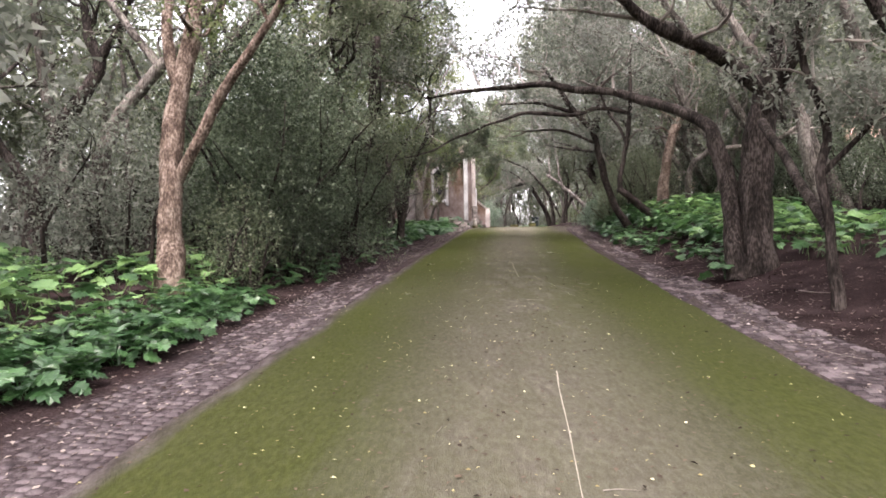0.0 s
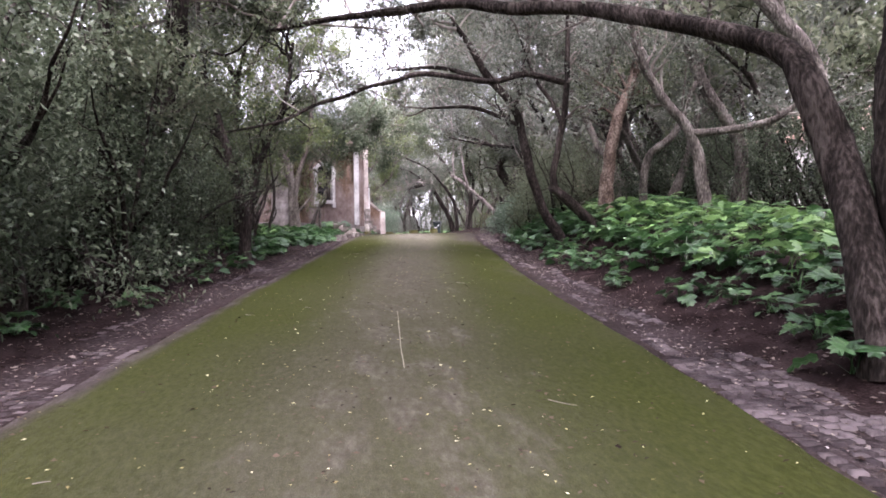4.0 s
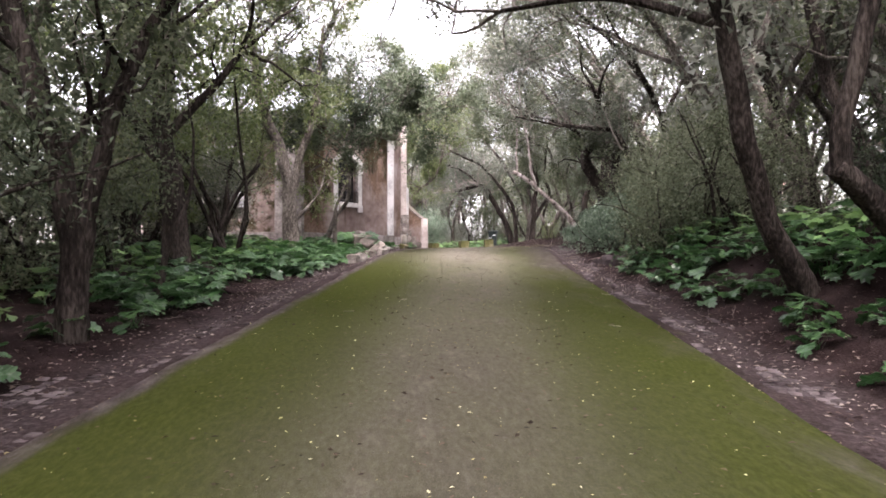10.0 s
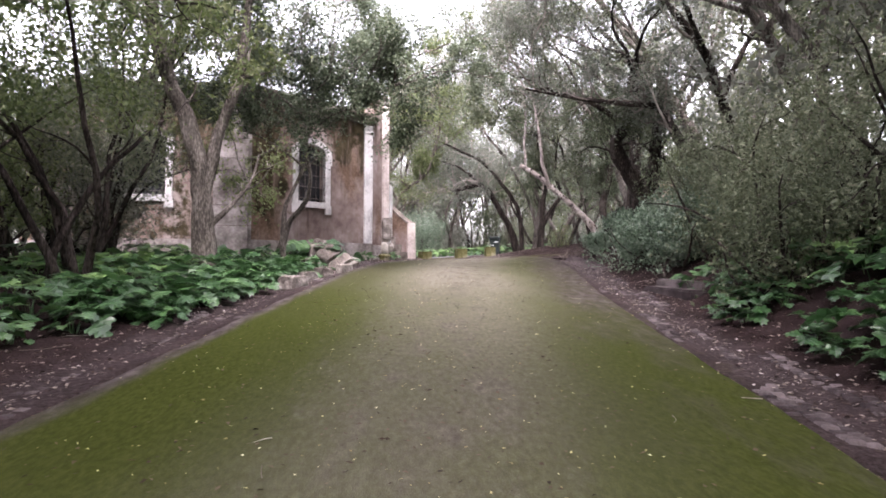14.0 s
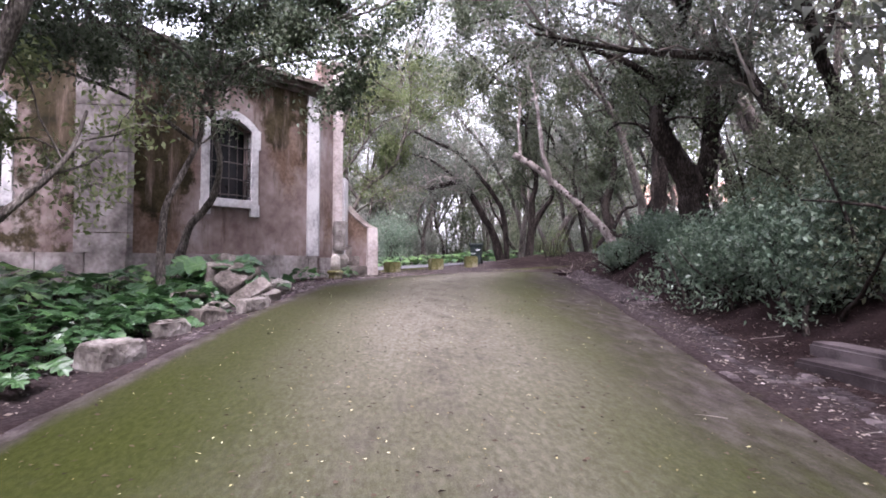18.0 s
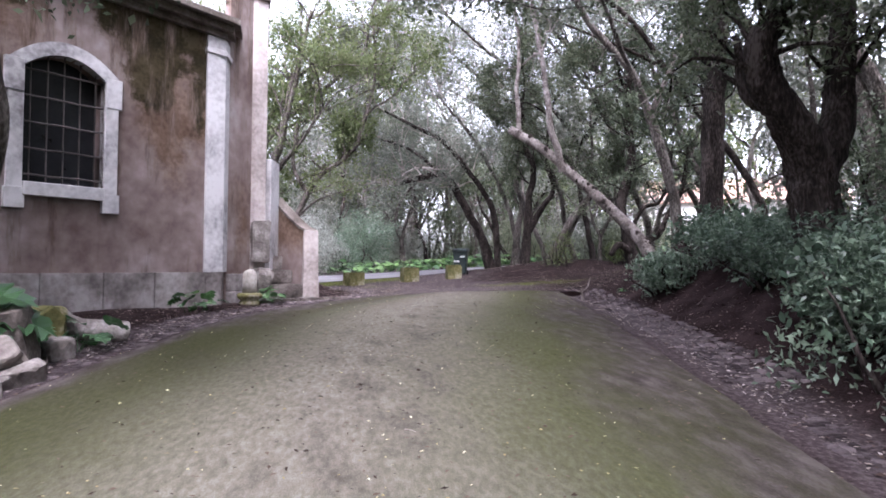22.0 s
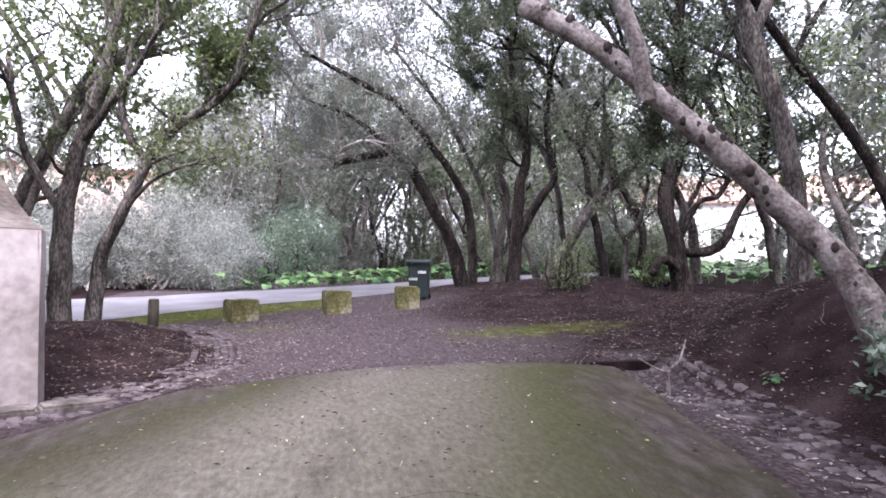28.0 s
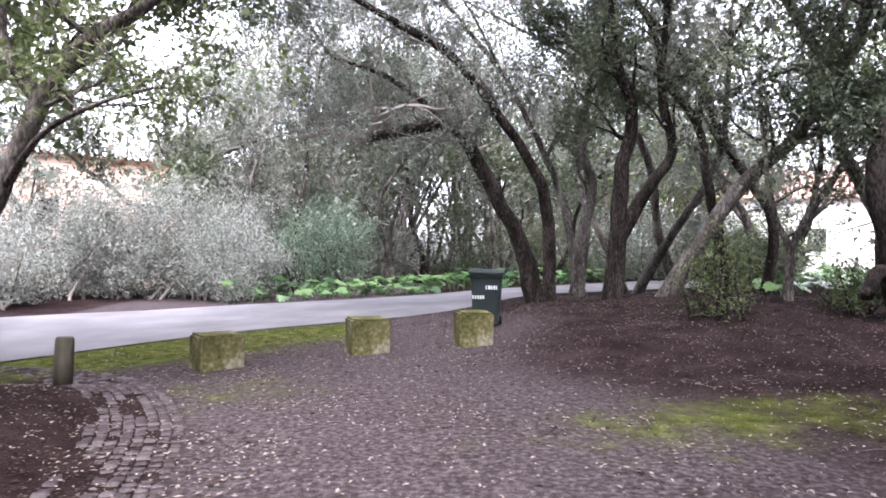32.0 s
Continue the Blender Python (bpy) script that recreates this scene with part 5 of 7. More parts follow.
# ---- trees beside the drive, in the order of the walk ----
tree([(-4.06, 9.14, 0.71, 0.20), (-4.13, 9.27, 1.56, 0.185), (-4.16, 9.39, 2.42, 0.175), (-4.18, 9.52, 3.14, 0.165), (-4.11, 9.65, 3.97, 0.15), (-3.95, 9.77, 4.9, 0.135), (-3.88, 9.9, 6.5, 0.1)],
     [[(-4.05, 9.4, 2.5, 0.09), (-3.64, 9.28, 3.17, 0.085), (-3.2, 9.15, 3.9, 0.075), (-2.73, 9.03, 4.45, 0.065), (-2.2, 8.9, 5.2, 0.05), (-1.6, 8.9, 6.2, 0.03)],
      [(-4.1, 9.6, 3.9, 0.1), (-4.37, 9.8, 4.92, 0.085), (-4.4, 10, 5.73, 0.07), (-4.7, 10, 7, 0.03)]],
     seed=11, bark="bark_red", leaf="leaf_light", leaves=7000, n_branch=24, label="slender tree with scaly reddish bark forking low", from_part=0.7, min_z=4.6)
tree([(-8.62, 13, 1.32, 0.22), (-8.69, 13.09, 2.41, 0.2), (-8.46, 13.17, 3.38, 0.18), (-8.14, 13.26, 4.31, 0.16), (-7.63, 13.34, 5.12, 0.145), (-7.48, 13.43, 5.64, 0.13), (-7.77, 13.51, 6.42, 0.11), (-7.9, 13.6, 7.8, 0.07)],
     [[(-8.64, 13, 2.4, 0.13), (-8.92, 12.87, 3.23, 0.11), (-9.29, 12.73, 3.92, 0.09), (-9.6, 12.6, 5.2, 0.06)], [(-7.5, 13.43, 5.6, 0.09), (-7.1, 13.3, 6.1, 0.07), (-6.6, 13.2, 7.0, 0.04)]],
     seed=12, bark="bark_dark", leaves=2600, label="dark forked tree among broad-leaved plants", from_part=0.75, min_z=5.5)
tree([(-9.35, 16, 1.52, 0.18), (-9.77, 16, 3.22, 0.16), (-9.97, 16, 4.41, 0.14), (-10.33, 16, 5.6, 0.12), (-10.6, 16, 8, 0.08)], seed=13, leaves=2600, label="leaning dark-barked tree behind broad-leaved plants", from_part=0.65, min_z=4.5)
tree([(5.10, 10, 0.99, 0.29), (5.15, 10.05, 1.9, 0.25), (5.2, 10.1, 2.73, 0.235), (5.33, 10.15, 3.58, 0.22), (5.54, 10.2, 4.27, 0.2), (5.76, 10.25, 4.98, 0.18), (5.95, 10.3, 7.2, 0.14)],
     [[(4.74, 9.9, 0.8, 0.19), (4.81, 10.15, 1.74, 0.155), (4.88, 10.4, 2.35, 0.145), (4.79, 10.65, 3.08, 0.135), (4.74, 10.9, 3.53, 0.12), (4.45, 11.6, 3.98, 0.1), (4.01, 12.3, 4.35, 0.09), (3.61, 13, 4.7, 0.08), (3.01, 13.7, 4.94, 0.088), (2.45, 14.4, 5.26, 0.074), (1.69, 15.1, 5.39, 0.06), (0.71, 15.8, 5.49, 0.045), (-0.35, 16.5, 5.5, 0.03)],
      [(5.27, 10.1, 3.99, 0.13), (4.59, 9.82, 4.34, 0.12), (4.12, 9.55, 4.47, 0.11), (3.59, 9.28, 4.58, 0.1), (3.0, 9, 4.75, 0.08), (2.2, 8.6, 5.3, 0.05)],
      [(5.5, 10.2, 4.3, 0.14), (6.2, 10.5, 5.2, 0.12), (6.9, 10.9, 6.3, 0.08)], [(5.3, 10.1, 3.5, 0.12), (5.5, 9.2, 4.6, 0.1), (5.4, 8.2, 5.6, 0.06)]],
     seed=14, fine=True, size=0.085, bark="bark_dark", leaf="leaf_grey", leaves=12000, n_branch=46, label="massive dark twin-stemmed tree arching over the drive", from_part=0.5, min_z=3.9, gnarl=0.13, sides=16)
tree([(4.57, 7.14, 0.83, 0.0638), (4.54, 7.16, 1.39, 0.0607), (4.48, 7.18, 1.89, 0.057), (4.47, 7.2, 2.29, 0.054), (4.54, 7.22, 2.63, 0.051), (4.49, 7.24, 3.03, 0.0473), (4.33, 7.26, 3.43, 0.0442), (4.29, 7.28, 3.83, 0.0405), (4.2, 7.3, 5.4, 0.0225)],
     [[(4.52, 7.2, 1.55, 0.06), (4.69, 8, 2.16, 0.0622), (4.82, 8.8, 2.82, 0.0653), (4.98, 9.5, 3.3, 0.0675)], [(4.48, 7.2, 2.18, 0.0375), (4.6, 7, 2.42, 0.0323), (4.8, 6.8, 2.75, 0.0277), (5.1, 6.6, 3.3, 0.0188)]],
     bark="bark_dark", seed=15, leaves=2500, n_branch=16, reach=0.9, label="thin crooked sapling leaning on the big tree", leaf="leaf_grey", from_part=0.6, min_z=2.3)
tree([(6.52, 21.45, 2.09, 0.136), (6.08, 21.33, 2.73, 0.128), (5.72, 21.21, 3.55, 0.119), (5.46, 21.09, 4.46, 0.111), (5.16, 20.96, 5.4, 0.102), (4.51, 20.84, 6.09, 0.0935), (4.13, 20.72, 6.63, 0.085), (3.5, 20.6, 7.5, 0.051)],
     [[(5.16, 20.9, 5.38, 0.0765), (5.42, 21.05, 6.31, 0.068), (5.7, 21.2, 7.6, 0.0425)], [(4.6, 20.84, 6.0, 0.068), (3.4, 21.4, 6.5, 0.051), (2.2, 22.4, 6.7, 0.0298)], [(5.3, 21.0, 5.0, 0.0595), (4.3, 21.8, 5.6, 0.0467), (3.2, 22.8, 5.8, 0.0298)]],
     seed=16, bark="bark_dark", leaf="leaf_grey", leaves=7000, n_branch=34, label="thin dark sinuous tree leaning over the drive", from_part=0.6, min_z=4.6)
tree([(6.91, 20.21, 2.28, 0.136), (6.52, 20.12, 2.76, 0.126), (6.13, 20.04, 3.05, 0.116), (5.73, 19.95, 3.32, 0.105)],
     [[(5.80, 19.96, 3.27, 0.0918), (5.8, 19.9, 3.67, 0.085), (5.88, 19.84, 4.21, 0.0816), (5.98, 19.78, 4.75, 0.0782), (6.07, 19.72, 5.56, 0.0748), (6.08, 19.66, 6.27, 0.068), (6.1, 19.6, 7.6, 0.0408)],
      [(5.97, 19.8, 4.75, 0.0544), (5.81, 20.03, 5.38, 0.0476), (5.52, 20.27, 5.92, 0.0408), (5.2, 20.5, 7.0, 0.0272)],
      [(6.07, 19.75, 5.75, 0.068), (5.07, 19.62, 5.89, 0.068), (4.28, 19.43, 5.64, 0.0646), (3.53, 19.25, 5.63, 0.0612), (2.55, 18.88, 5.59, 0.0524), (1.98, 18.7, 5.37, 0.0476), (1.37, 18.52, 5.17, 0.0408), (0.94, 18.33, 4.94, 0.0374), (0.39, 18.15, 4.71, 0.034), (-0.11, 17.97, 4.39, 0.0286), (-0.65, 17.78, 4.19, 0.0231), (-1.4, 17.6, 4.0, 0.0136)]],
     bark="bark_dark", seed=17, leaf="leaf_grey", leaves=3900, n_branch=34, reach=1.3, label="low-lying elbowed trunk with a bough across the drive", from_part=0.5, min_z=4.2)
tree([(7.46, 20.84, 2.7, 0.18), (7.59, 20.91, 3.74, 0.168), (7.81, 20.98, 4.8, 0.156), (8.09, 21.06, 5.56, 0.144), (8.49, 21.13, 6.46, 0.132), (8.8, 21.2, 8.4, 0.09)], seed=18, bark="bark_red", leaves=6500, label="straight grey-brown tree rising from broad-leaved plants", from_part=0.6, min_z=5)
tree([(8.48, 18, 2.67, 0.13), (8.32, 18, 3.7, 0.12), (8.13, 18, 4.3, 0.11), (7.68, 18, 4.8, 0.1), (7.38, 18, 5.25, 0.09), (7.09, 18, 5.7, 0.08), (6.7, 18, 7, 0.05)],
     [[(8.13, 18, 4.25, 0.09), (8.7, 17.75, 4.26, 0.082), (9.3, 17.5, 4.35, 0.075), (9.75, 17.25, 4.52, 0.068), (10.5, 17, 5.2, 0.05)], [(7.83, 19.5, 2.9, 0.1), (7.84, 19.27, 3.91, 0.09), (8.37, 19.03, 4.44, 0.08), (8.8, 18.8, 5.6, 0.05)]],
     seed=19, leaf="leaf_grey", leaves=3900, label="forked crooked tree standing in broad-leaved plants", from_part=0.6, min_z=4.4)
tree([(9.42, 21, 3.12, 0.12), (9.84, 21, 4.11, 0.11), (10.12, 21, 5.1, 0.1), (10.35, 21, 6.22, 0.09), (10.6, 21, 8.2, 0.06)], seed=20, leaf="leaf_grey", leaves=5000, label="slim leaning tree before a dark hedge", from_part=0.6, min_z=4.8)
tree([(-1.47, 21.2, 1.59, 0.15), (-1.43, 21.17, 2.46, 0.13), (-1.57, 21.13, 3.43, 0.113), (-1.76, 21.1, 4.07, 0.1), (-2, 21.07, 5.02, 0.087), (-2.29, 21.03, 5.96, 0.073), (-2.4, 21, 7.4, 0.045)],
     [[(-1.42, 21.2, 2.25, 0.1), (-1.24, 21.25, 3.44, 0.088), (-0.92, 21.3, 4.55, 0.075), (-0.5, 21.35, 5.47, 0.062), (-0.3, 21.4, 7, 0.035)]],
     seed=21, bark="bark_dark", leaves=12000, n_branch=40, label="twin-stemmed bushy tree beside the drive", from_part=0.3, min_z=3.0)
tree([(-3.6, 16.6, 1.5, 0.25), (-3.0, 16.6, 2.6, 0.23), (-2.45, 16.6, 3.5, 0.21), (-2.1, 16.6, 4.05, 0.2), (-1.95, 16.6, 4.6, 0.19), (-1.8, 16.6, 5.3, 0.17), (-1.7, 16.6, 7.2, 0.1)],
     [[(-3.0, 16.6, 2.5, 0.14), (-2.75, 16.4, 3.7, 0.13), (-2.6, 16.1, 4.6, 0.11), (-2.7, 15.8, 6.4, 0.07)]],
     seed=22, bark="bark_dark", leaves=11000, n_branch=36, label="thick dark tree leaning towards the drive", from_part=0.4, min_z=3.6)
tree([(-2.42, 27.05, 2.3, 0.26), (-2.5, 27.05, 3.4, 0.235), (-2.6, 27.05, 4.25, 0.205), (-2.75, 27.05, 5.1, 0.18), (-2.65, 27.05, 6.05, 0.15), (-2.5, 27.05, 7.9, 0.09)],
     [[(-2.6, 27, 4.2, 0.1), (-3, 26.8, 4.8, 0.087), (-3.25, 26.5, 5.6, 0.073), (-3.6, 26.2, 7, 0.045)], [(-2.65, 27, 4.9, 0.1), (-1.9, 27.2, 5.8, 0.08), (-1.2, 27.4, 6.8, 0.05)]],
     seed=23, bark="bark_dark", leaf="leaf_light", leaves=10000, n_branch=34, label="thick grey tree among broad-leaved plants", from_part=0.5, min_z=4.2)
tree([(-1.18, 32.72, 2.98, 0.21), (-1.24, 32.67, 4.17, 0.19), (-1.29, 32.61, 4.91, 0.173), (-1.53, 32.56, 5.78, 0.155), (-1.89, 32.51, 6.63, 0.137), (-2.13, 32.45, 7.73, 0.118), (-2.3, 32.4, 9.6, 0.06)],
     [[(-1.2, 32.7, 4.2, 0.14), (-0.91, 32.78, 5.58, 0.115), (-0.62, 32.85, 6.38, 0.1), (-0.46, 32.92, 7.57, 0.085), (-0.3, 33, 9.4, 0.05)], [(-1.1, 32.7, 3.55, 0.07), (-0.74, 32.95, 4.01, 0.05), (-0.45, 33.3, 4.5, 0.03), (-0.3, 33.6, 5.2, 0.02)]],
     seed=24, fine=True, size=0.095, bark="bark", leaf="leaf_light", leaves=19000, n_branch=44, label="pale grey tree forking low in front of the chapel", from_part=0.55, min_z=3.9)
tree([(-0.25, 36.2, 3.2, 0.065), (-0.24, 36.32, 4.16, 0.058), (-0.07, 36.44, 4.72, 0.05), (0.21, 36.56, 5.4, 0.044), (0.28, 36.68, 6.2, 0.038), (0.41, 36.8, 7.6, 0.025)],
     [[(0.2, 36.56, 5.4, 0.036), (-0.7, 36.0, 6.0, 0.03), (-1.7, 35.4, 6.3, 0.02), (-2.6, 35.0, 6.5, 0.012)], [(0.28, 36.7, 6.2, 0.032), (-0.5, 36.4, 6.9, 0.025), (-1.5, 36.0, 7.2, 0.014)], [(0.3, 36.7, 6.3, 0.03), (1.0, 36.5, 6.8, 0.024), (1.9, 36.3, 7.0, 0.013)]],
     seed=25, fine=True, size=0.08, leaf="leaf_dark", leaves=23000, n_branch=60, reach=1.2, label="thin brown sapling in front of the chapel wall", from_part=0.6, min_z=5.3)
tree([(-0.75, 38.8, 3.4, 0.09), (-0.51, 38.77, 4.07, 0.08), (-0.26, 38.74, 4.38, 0.074), (-0.01, 38.71, 4.8, 0.068), (0.08, 38.69, 5.42, 0.06), (-0.06, 38.66, 6.35, 0.054), (-0.01, 38.63, 7.17, 0.047), (0.3, 38.6, 8.4, 0.03)],
     [[(-0.05, 38.6, 6.3, 0.05), (-0.51, 38.07, 6.66, 0.043), (-0.83, 37.53, 6.02, 0.037), (-1.3, 37, 5.6, 0.025)], [(0.0, 38.6, 6.9, 0.04), (0.9, 38.9, 7.5, 0.03), (1.9, 39.4, 7.9, 0.02)], [(-0.02, 38.6, 7.1, 0.04), (0.4, 37.9, 7.7, 0.03), (1.2, 37.2, 8.1, 0.02)],
      [(0.0, 38.63, 7.0, 0.04), (-0.6, 37.6, 7.5, 0.034), (-1.4, 36.6, 7.7, 0.02)], [(0.0, 38.6, 7.1, 0.04), (1.0, 37.6, 7.2, 0.03), (1.9, 36.8, 7.3, 0.02), (2.5, 36.2, 7.5, 0.012)], [(-0.03, 38.63, 6.6, 0.04), (-0.4, 37.4, 6.7, 0.03), (-1.0, 36.2, 6.6, 0.02), (-1.6, 35.4, 6.5, 0.012)]],
     seed=26, fine=True, size=0.08, leaf="leaf_dark", leaves=32000, n_branch=80, reach=1.1, label="thin sinuous tree curving before the barred window", from_part=0.55, min_z=6.2)
tree([(10.34, 42.7, 3.62, 0.152), (10.17, 42.93, 4.17, 0.135), (9.77, 43.15, 4.72, 0.121), (9.16, 43.38, 5.34, 0.108), (8.64, 43.6, 5.88, 0.1), (8.17, 43.82, 6.32, 0.0968), (7.58, 44.05, 6.74, 0.0959)],
     [[(8.62, 43.55, 5.75, 0.082), (8.45, 43.55, 6.32, 0.0738), (8.33, 43.6, 6.87, 0.0697), (8.25, 43.7, 7.8, 0.0615), (8.0, 43.9, 9.6, 0.041)], [(7.78, 43.98, 6.62, 0.0615), (7.74, 44.0, 7.0, 0.0574), (7.72, 44.05, 7.7, 0.0508), (7.8, 44.2, 8.6, 0.041), (7.7, 44.3, 9.8, 0.0328)]],
     seed=27, bark="bark_pale", leaf="leaf_grey", leaves=3900, n_branch=22, label="pale knotty trunk leaning across the drive, cut at its end", from_part=0.85, min_z=6.9, knots=54, gnarl=0.05, flare=1.25)
tree([(11.72, 43.06, 4.33, 0.25), (11.79, 43.09, 5.65, 0.24), (11.84, 43.12, 6.76, 0.23), (11.93, 43.14, 7.88, 0.22), (12.01, 43.17, 9.02, 0.2), (12.1, 43.2, 11, 0.13)], seed=28, bark="bark_dark", leaf="leaf_dark", leaves=6000, n_branch=28, label="straight dark-barked tree on the bank", from_part=0.5, min_z=6.5)
tree([(10.09, 37.94, 4.12, 0.32), (9.98, 37.9, 4.77, 0.29), (9.83, 37.86, 5.19, 0.263), (9.49, 37.82, 5.7, 0.235), (9.19, 37.78, 6.07, 0.207), (9.16, 37.74, 6.55, 0.178), (9.41, 37.7, 7.04, 0.15), (9.7, 37.7, 8.8, 0.09)],
     [[(9.86, 37.9, 5.1, 0.13), (9.77, 38.13, 5.72, 0.107), (9.4, 38.37, 6.03, 0.083), (9.36, 38.6, 6.9, 0.05)], [(9.95, 37.9, 4.7, 0.22), (10.33, 37.93, 5.51, 0.197), (10.45, 37.97, 6.34, 0.173), (10.6, 38, 8.4, 0.1)], [(9.4, 37.75, 7.0, 0.1), (8.3, 37.9, 7.7, 0.07), (7.0, 38.2, 8.1, 0.04)]],
     seed=29, bark="bark_dark", leaves=10000, n_branch=40, label="thick gnarled dark tree with sawn limbs on the bank", from_part=0.6, min_z=5.9, gnarl=0.15)
tree([(11.9, 34.2, 3.6, 0.2), (11.5, 34.4, 4.6, 0.17), (10.81, 34.8, 5.49, 0.143), (10.01, 35.1, 5.78, 0.127), (9.7, 35.4, 6.49, 0.11), (9.45, 35.7, 7, 0.093), (8.78, 36, 7.14, 0.077), (7.6, 36.4, 7.35, 0.05), (6.2, 36.8, 7.7, 0.025)], seed=30, bark="bark_dark", leaf="leaf_grey", leaves=6000, n_branch=36, label="dark arching tree reaching over the drive", from_part=0.5, min_z=5.6)
tree([(1.27, 50.2, 3.2, 0.22), (1.28, 50.2, 4.55, 0.2), (1.38, 50.2, 5.54, 0.18), (1.58, 50.2, 6.45, 0.16), (1.9, 50.2, 7.58, 0.14), (2.2, 50.2, 9.6, 0.08)],
     [[(1.3, 50.2, 4.9, 0.1), (0.7, 50.1, 6, 0.08), (0.4, 50, 7.6, 0.05)], [(1.5, 50.2, 6.2, 0.1), (2.4, 49.6, 7.2, 0.07), (3.2, 49, 8.2, 0.04)], [(1.9, 50.2, 7.58, 0.1), (2.4, 49.8, 9.5, 0.075), (2.8, 49.4, 11.3, 0.045)]],
     seed=31, leaf="leaf_light", leaves=17000, size=0.085, n_branch=44, label="upright brown tree beside the lane", from_part=0.5, min_z=5)
tree([(1.89, 50, 3.1, 0.15), (2.02, 49.89, 4.27, 0.137), (2.35, 49.77, 4.95, 0.124), (2.77, 49.66, 5.88, 0.111), (3.21, 49.54, 6.46, 0.099), (3.77, 49.43, 6.81, 0.086), (4.23, 49.31, 7.4, 0.073), (4.6, 49.2, 8.6, 0.045)],
     [[(2.77, 49.65, 5.85, 0.09), (2.35, 49.73, 6.5, 0.077), (2.33, 49.87, 7.41, 0.063), (2.6, 50, 8.9, 0.04)], [(4.23, 49.31, 7.4, 0.07), (4.7, 49.0, 9.2, 0.055), (4.6, 48.6, 11.2, 0.035)], [(2.4, 49.75, 5.0, 0.05), (2.9, 49.4, 5.5, 0.04), (3.5, 49.1, 5.75, 0.025), (4.1, 48.9, 5.9, 0.015)]],
     seed=32, leaf="leaf_light", leaves=15000, size=0.085, n_branch=44, reach=1.2, label="slender dark tree curving over the kerb", from_part=0.5, min_z=5.5)
tree([(10.08, 57.4, 3.37, 0.27), (9.67, 57.33, 4.95, 0.245), (9.08, 57.27, 5.99, 0.22), (8.37, 57.2, 7.15, 0.195), (7.81, 57.13, 7.6, 0.17), (6.64, 57.07, 7.35, 0.145), (5.99, 57, 7.17, 0.11)],
     [[(10.4, 57.2, 3.4, 0.21), (10.23, 56.92, 5.35, 0.18), (9.84, 56.63, 6.47, 0.16), (8.83, 56.35, 7.76, 0.14), (7.75, 56.07, 8.84, 0.12), (6.51, 55.78, 9.37, 0.1), (5.0, 55.5, 10, 0.05)], [(8.0, 57.2, 7.5, 0.12), (6.6, 57.6, 8.7, 0.08), (5.2, 57.8, 9.2, 0.04)]],
     seed=33, bark="bark_dark", leaf="leaf_grey", leaves=34000, n_branch=130, reach=2.2, label="twin-stemmed tree bowing over the lane's edge", from_part=0.5, min_z=5.9)
tree([(11.01, 55, 3.78, 0.24), (11.1, 55, 5.27, 0.212), (11.14, 55, 6.42, 0.184), (11.36, 55, 7.59, 0.156), (10.97, 55, 8.72, 0.128), (10.8, 55, 10.6, 0.07)],
     [[(11.05, 55, 4.9, 0.18), (11.7, 54.9, 6.09, 0.155), (12.12, 54.8, 6.78, 0.13), (11.8, 54.7, 8.11, 0.105), (11.9, 54.6, 10, 0.06)]],
     seed=34, bark="bark_dark", leaves=22000, n_branch=44, label="dark forked tree on the leafy mound", from_part=0.5, min_z=5.6)
tree([(11.34, 58, 3.7, 0.2), (11.52, 58, 5.46, 0.175), (11.72, 58, 6.47, 0.15), (11.4, 58, 7.6, 0.125), (11.7, 58, 10, 0.07)], seed=35, leaves=16000, n_branch=34, label="grey tree behind the leafy mound", from_part=0.5, min_z=5.6)
tree([(11.8, 54.3, 3.83, 0.2), (12.25, 53.92, 4.93, 0.183), (12.78, 53.53, 5.96, 0.167), (13.49, 53.15, 6.76, 0.15), (13.94, 52.77, 7.7, 0.133), (14.24, 52.38, 8.76, 0.117), (14.2, 52, 10.4, 0.07)], seed=36, leaves=18000, n_branch=40, label="grey trunk leaning away from the mound", from_part=0.45, min_z=5.5)
tree([(13.74, 51.1, 4, 0.26), (13.55, 51.08, 4.91, 0.242), (13.31, 51.07, 5.79, 0.223), (13.51, 51.05, 6.58, 0.205), (13.7, 51.03, 7.58, 0.187), (13.57, 51.02, 8.57, 0.168), (13.6, 51, 10.4, 0.1)],
     [[(13.68, 51.1, 4.6, 0.15), (14.35, 50.98, 4.64, 0.138), (14.68, 50.86, 4.94, 0.126), (15.01, 50.74, 5.72, 0.114), (15.31, 50.62, 6.31, 0.102), (15.6, 50.5, 8, 0.06)],
      [(13.6, 51.1, 4.7, 0.1), (14.19, 51.2, 5.74, 0.088), (14.84, 51.3, 5.99, 0.075), (15.27, 51.4, 6.75, 0.062), (15.5, 51.5, 8.2, 0.035)],
      [(13.7, 51.0, 4.2, 0.15), (13.2, 50.9, 4.45, 0.13), (12.85, 50.8, 4.1, 0.12)]],
     seed=37, bark="bark_dark", leaf="leaf_dark", leaves=18000, n_branch=44, label="gnarled dark tree with elbowed limbs", from_part=0.5, min_z=5.8, gnarl=0.14)
tree([(13.37, 53, 3.94, 0.09), (13.35, 53, 4.87, 0.077), (13.03, 53, 5.55, 0.063), (12.8, 53, 7.2, 0.04)], [[(13.34, 53, 4.7, 0.08), (13.72, 53, 5.46, 0.07), (13.96, 53, 6.41, 0.06), (13.8, 53, 8, 0.035)]], seed=38, leaves=4000, n_branch=22, label="thin forked tree on the leafy mound", from_part=0.5, min_z=5)

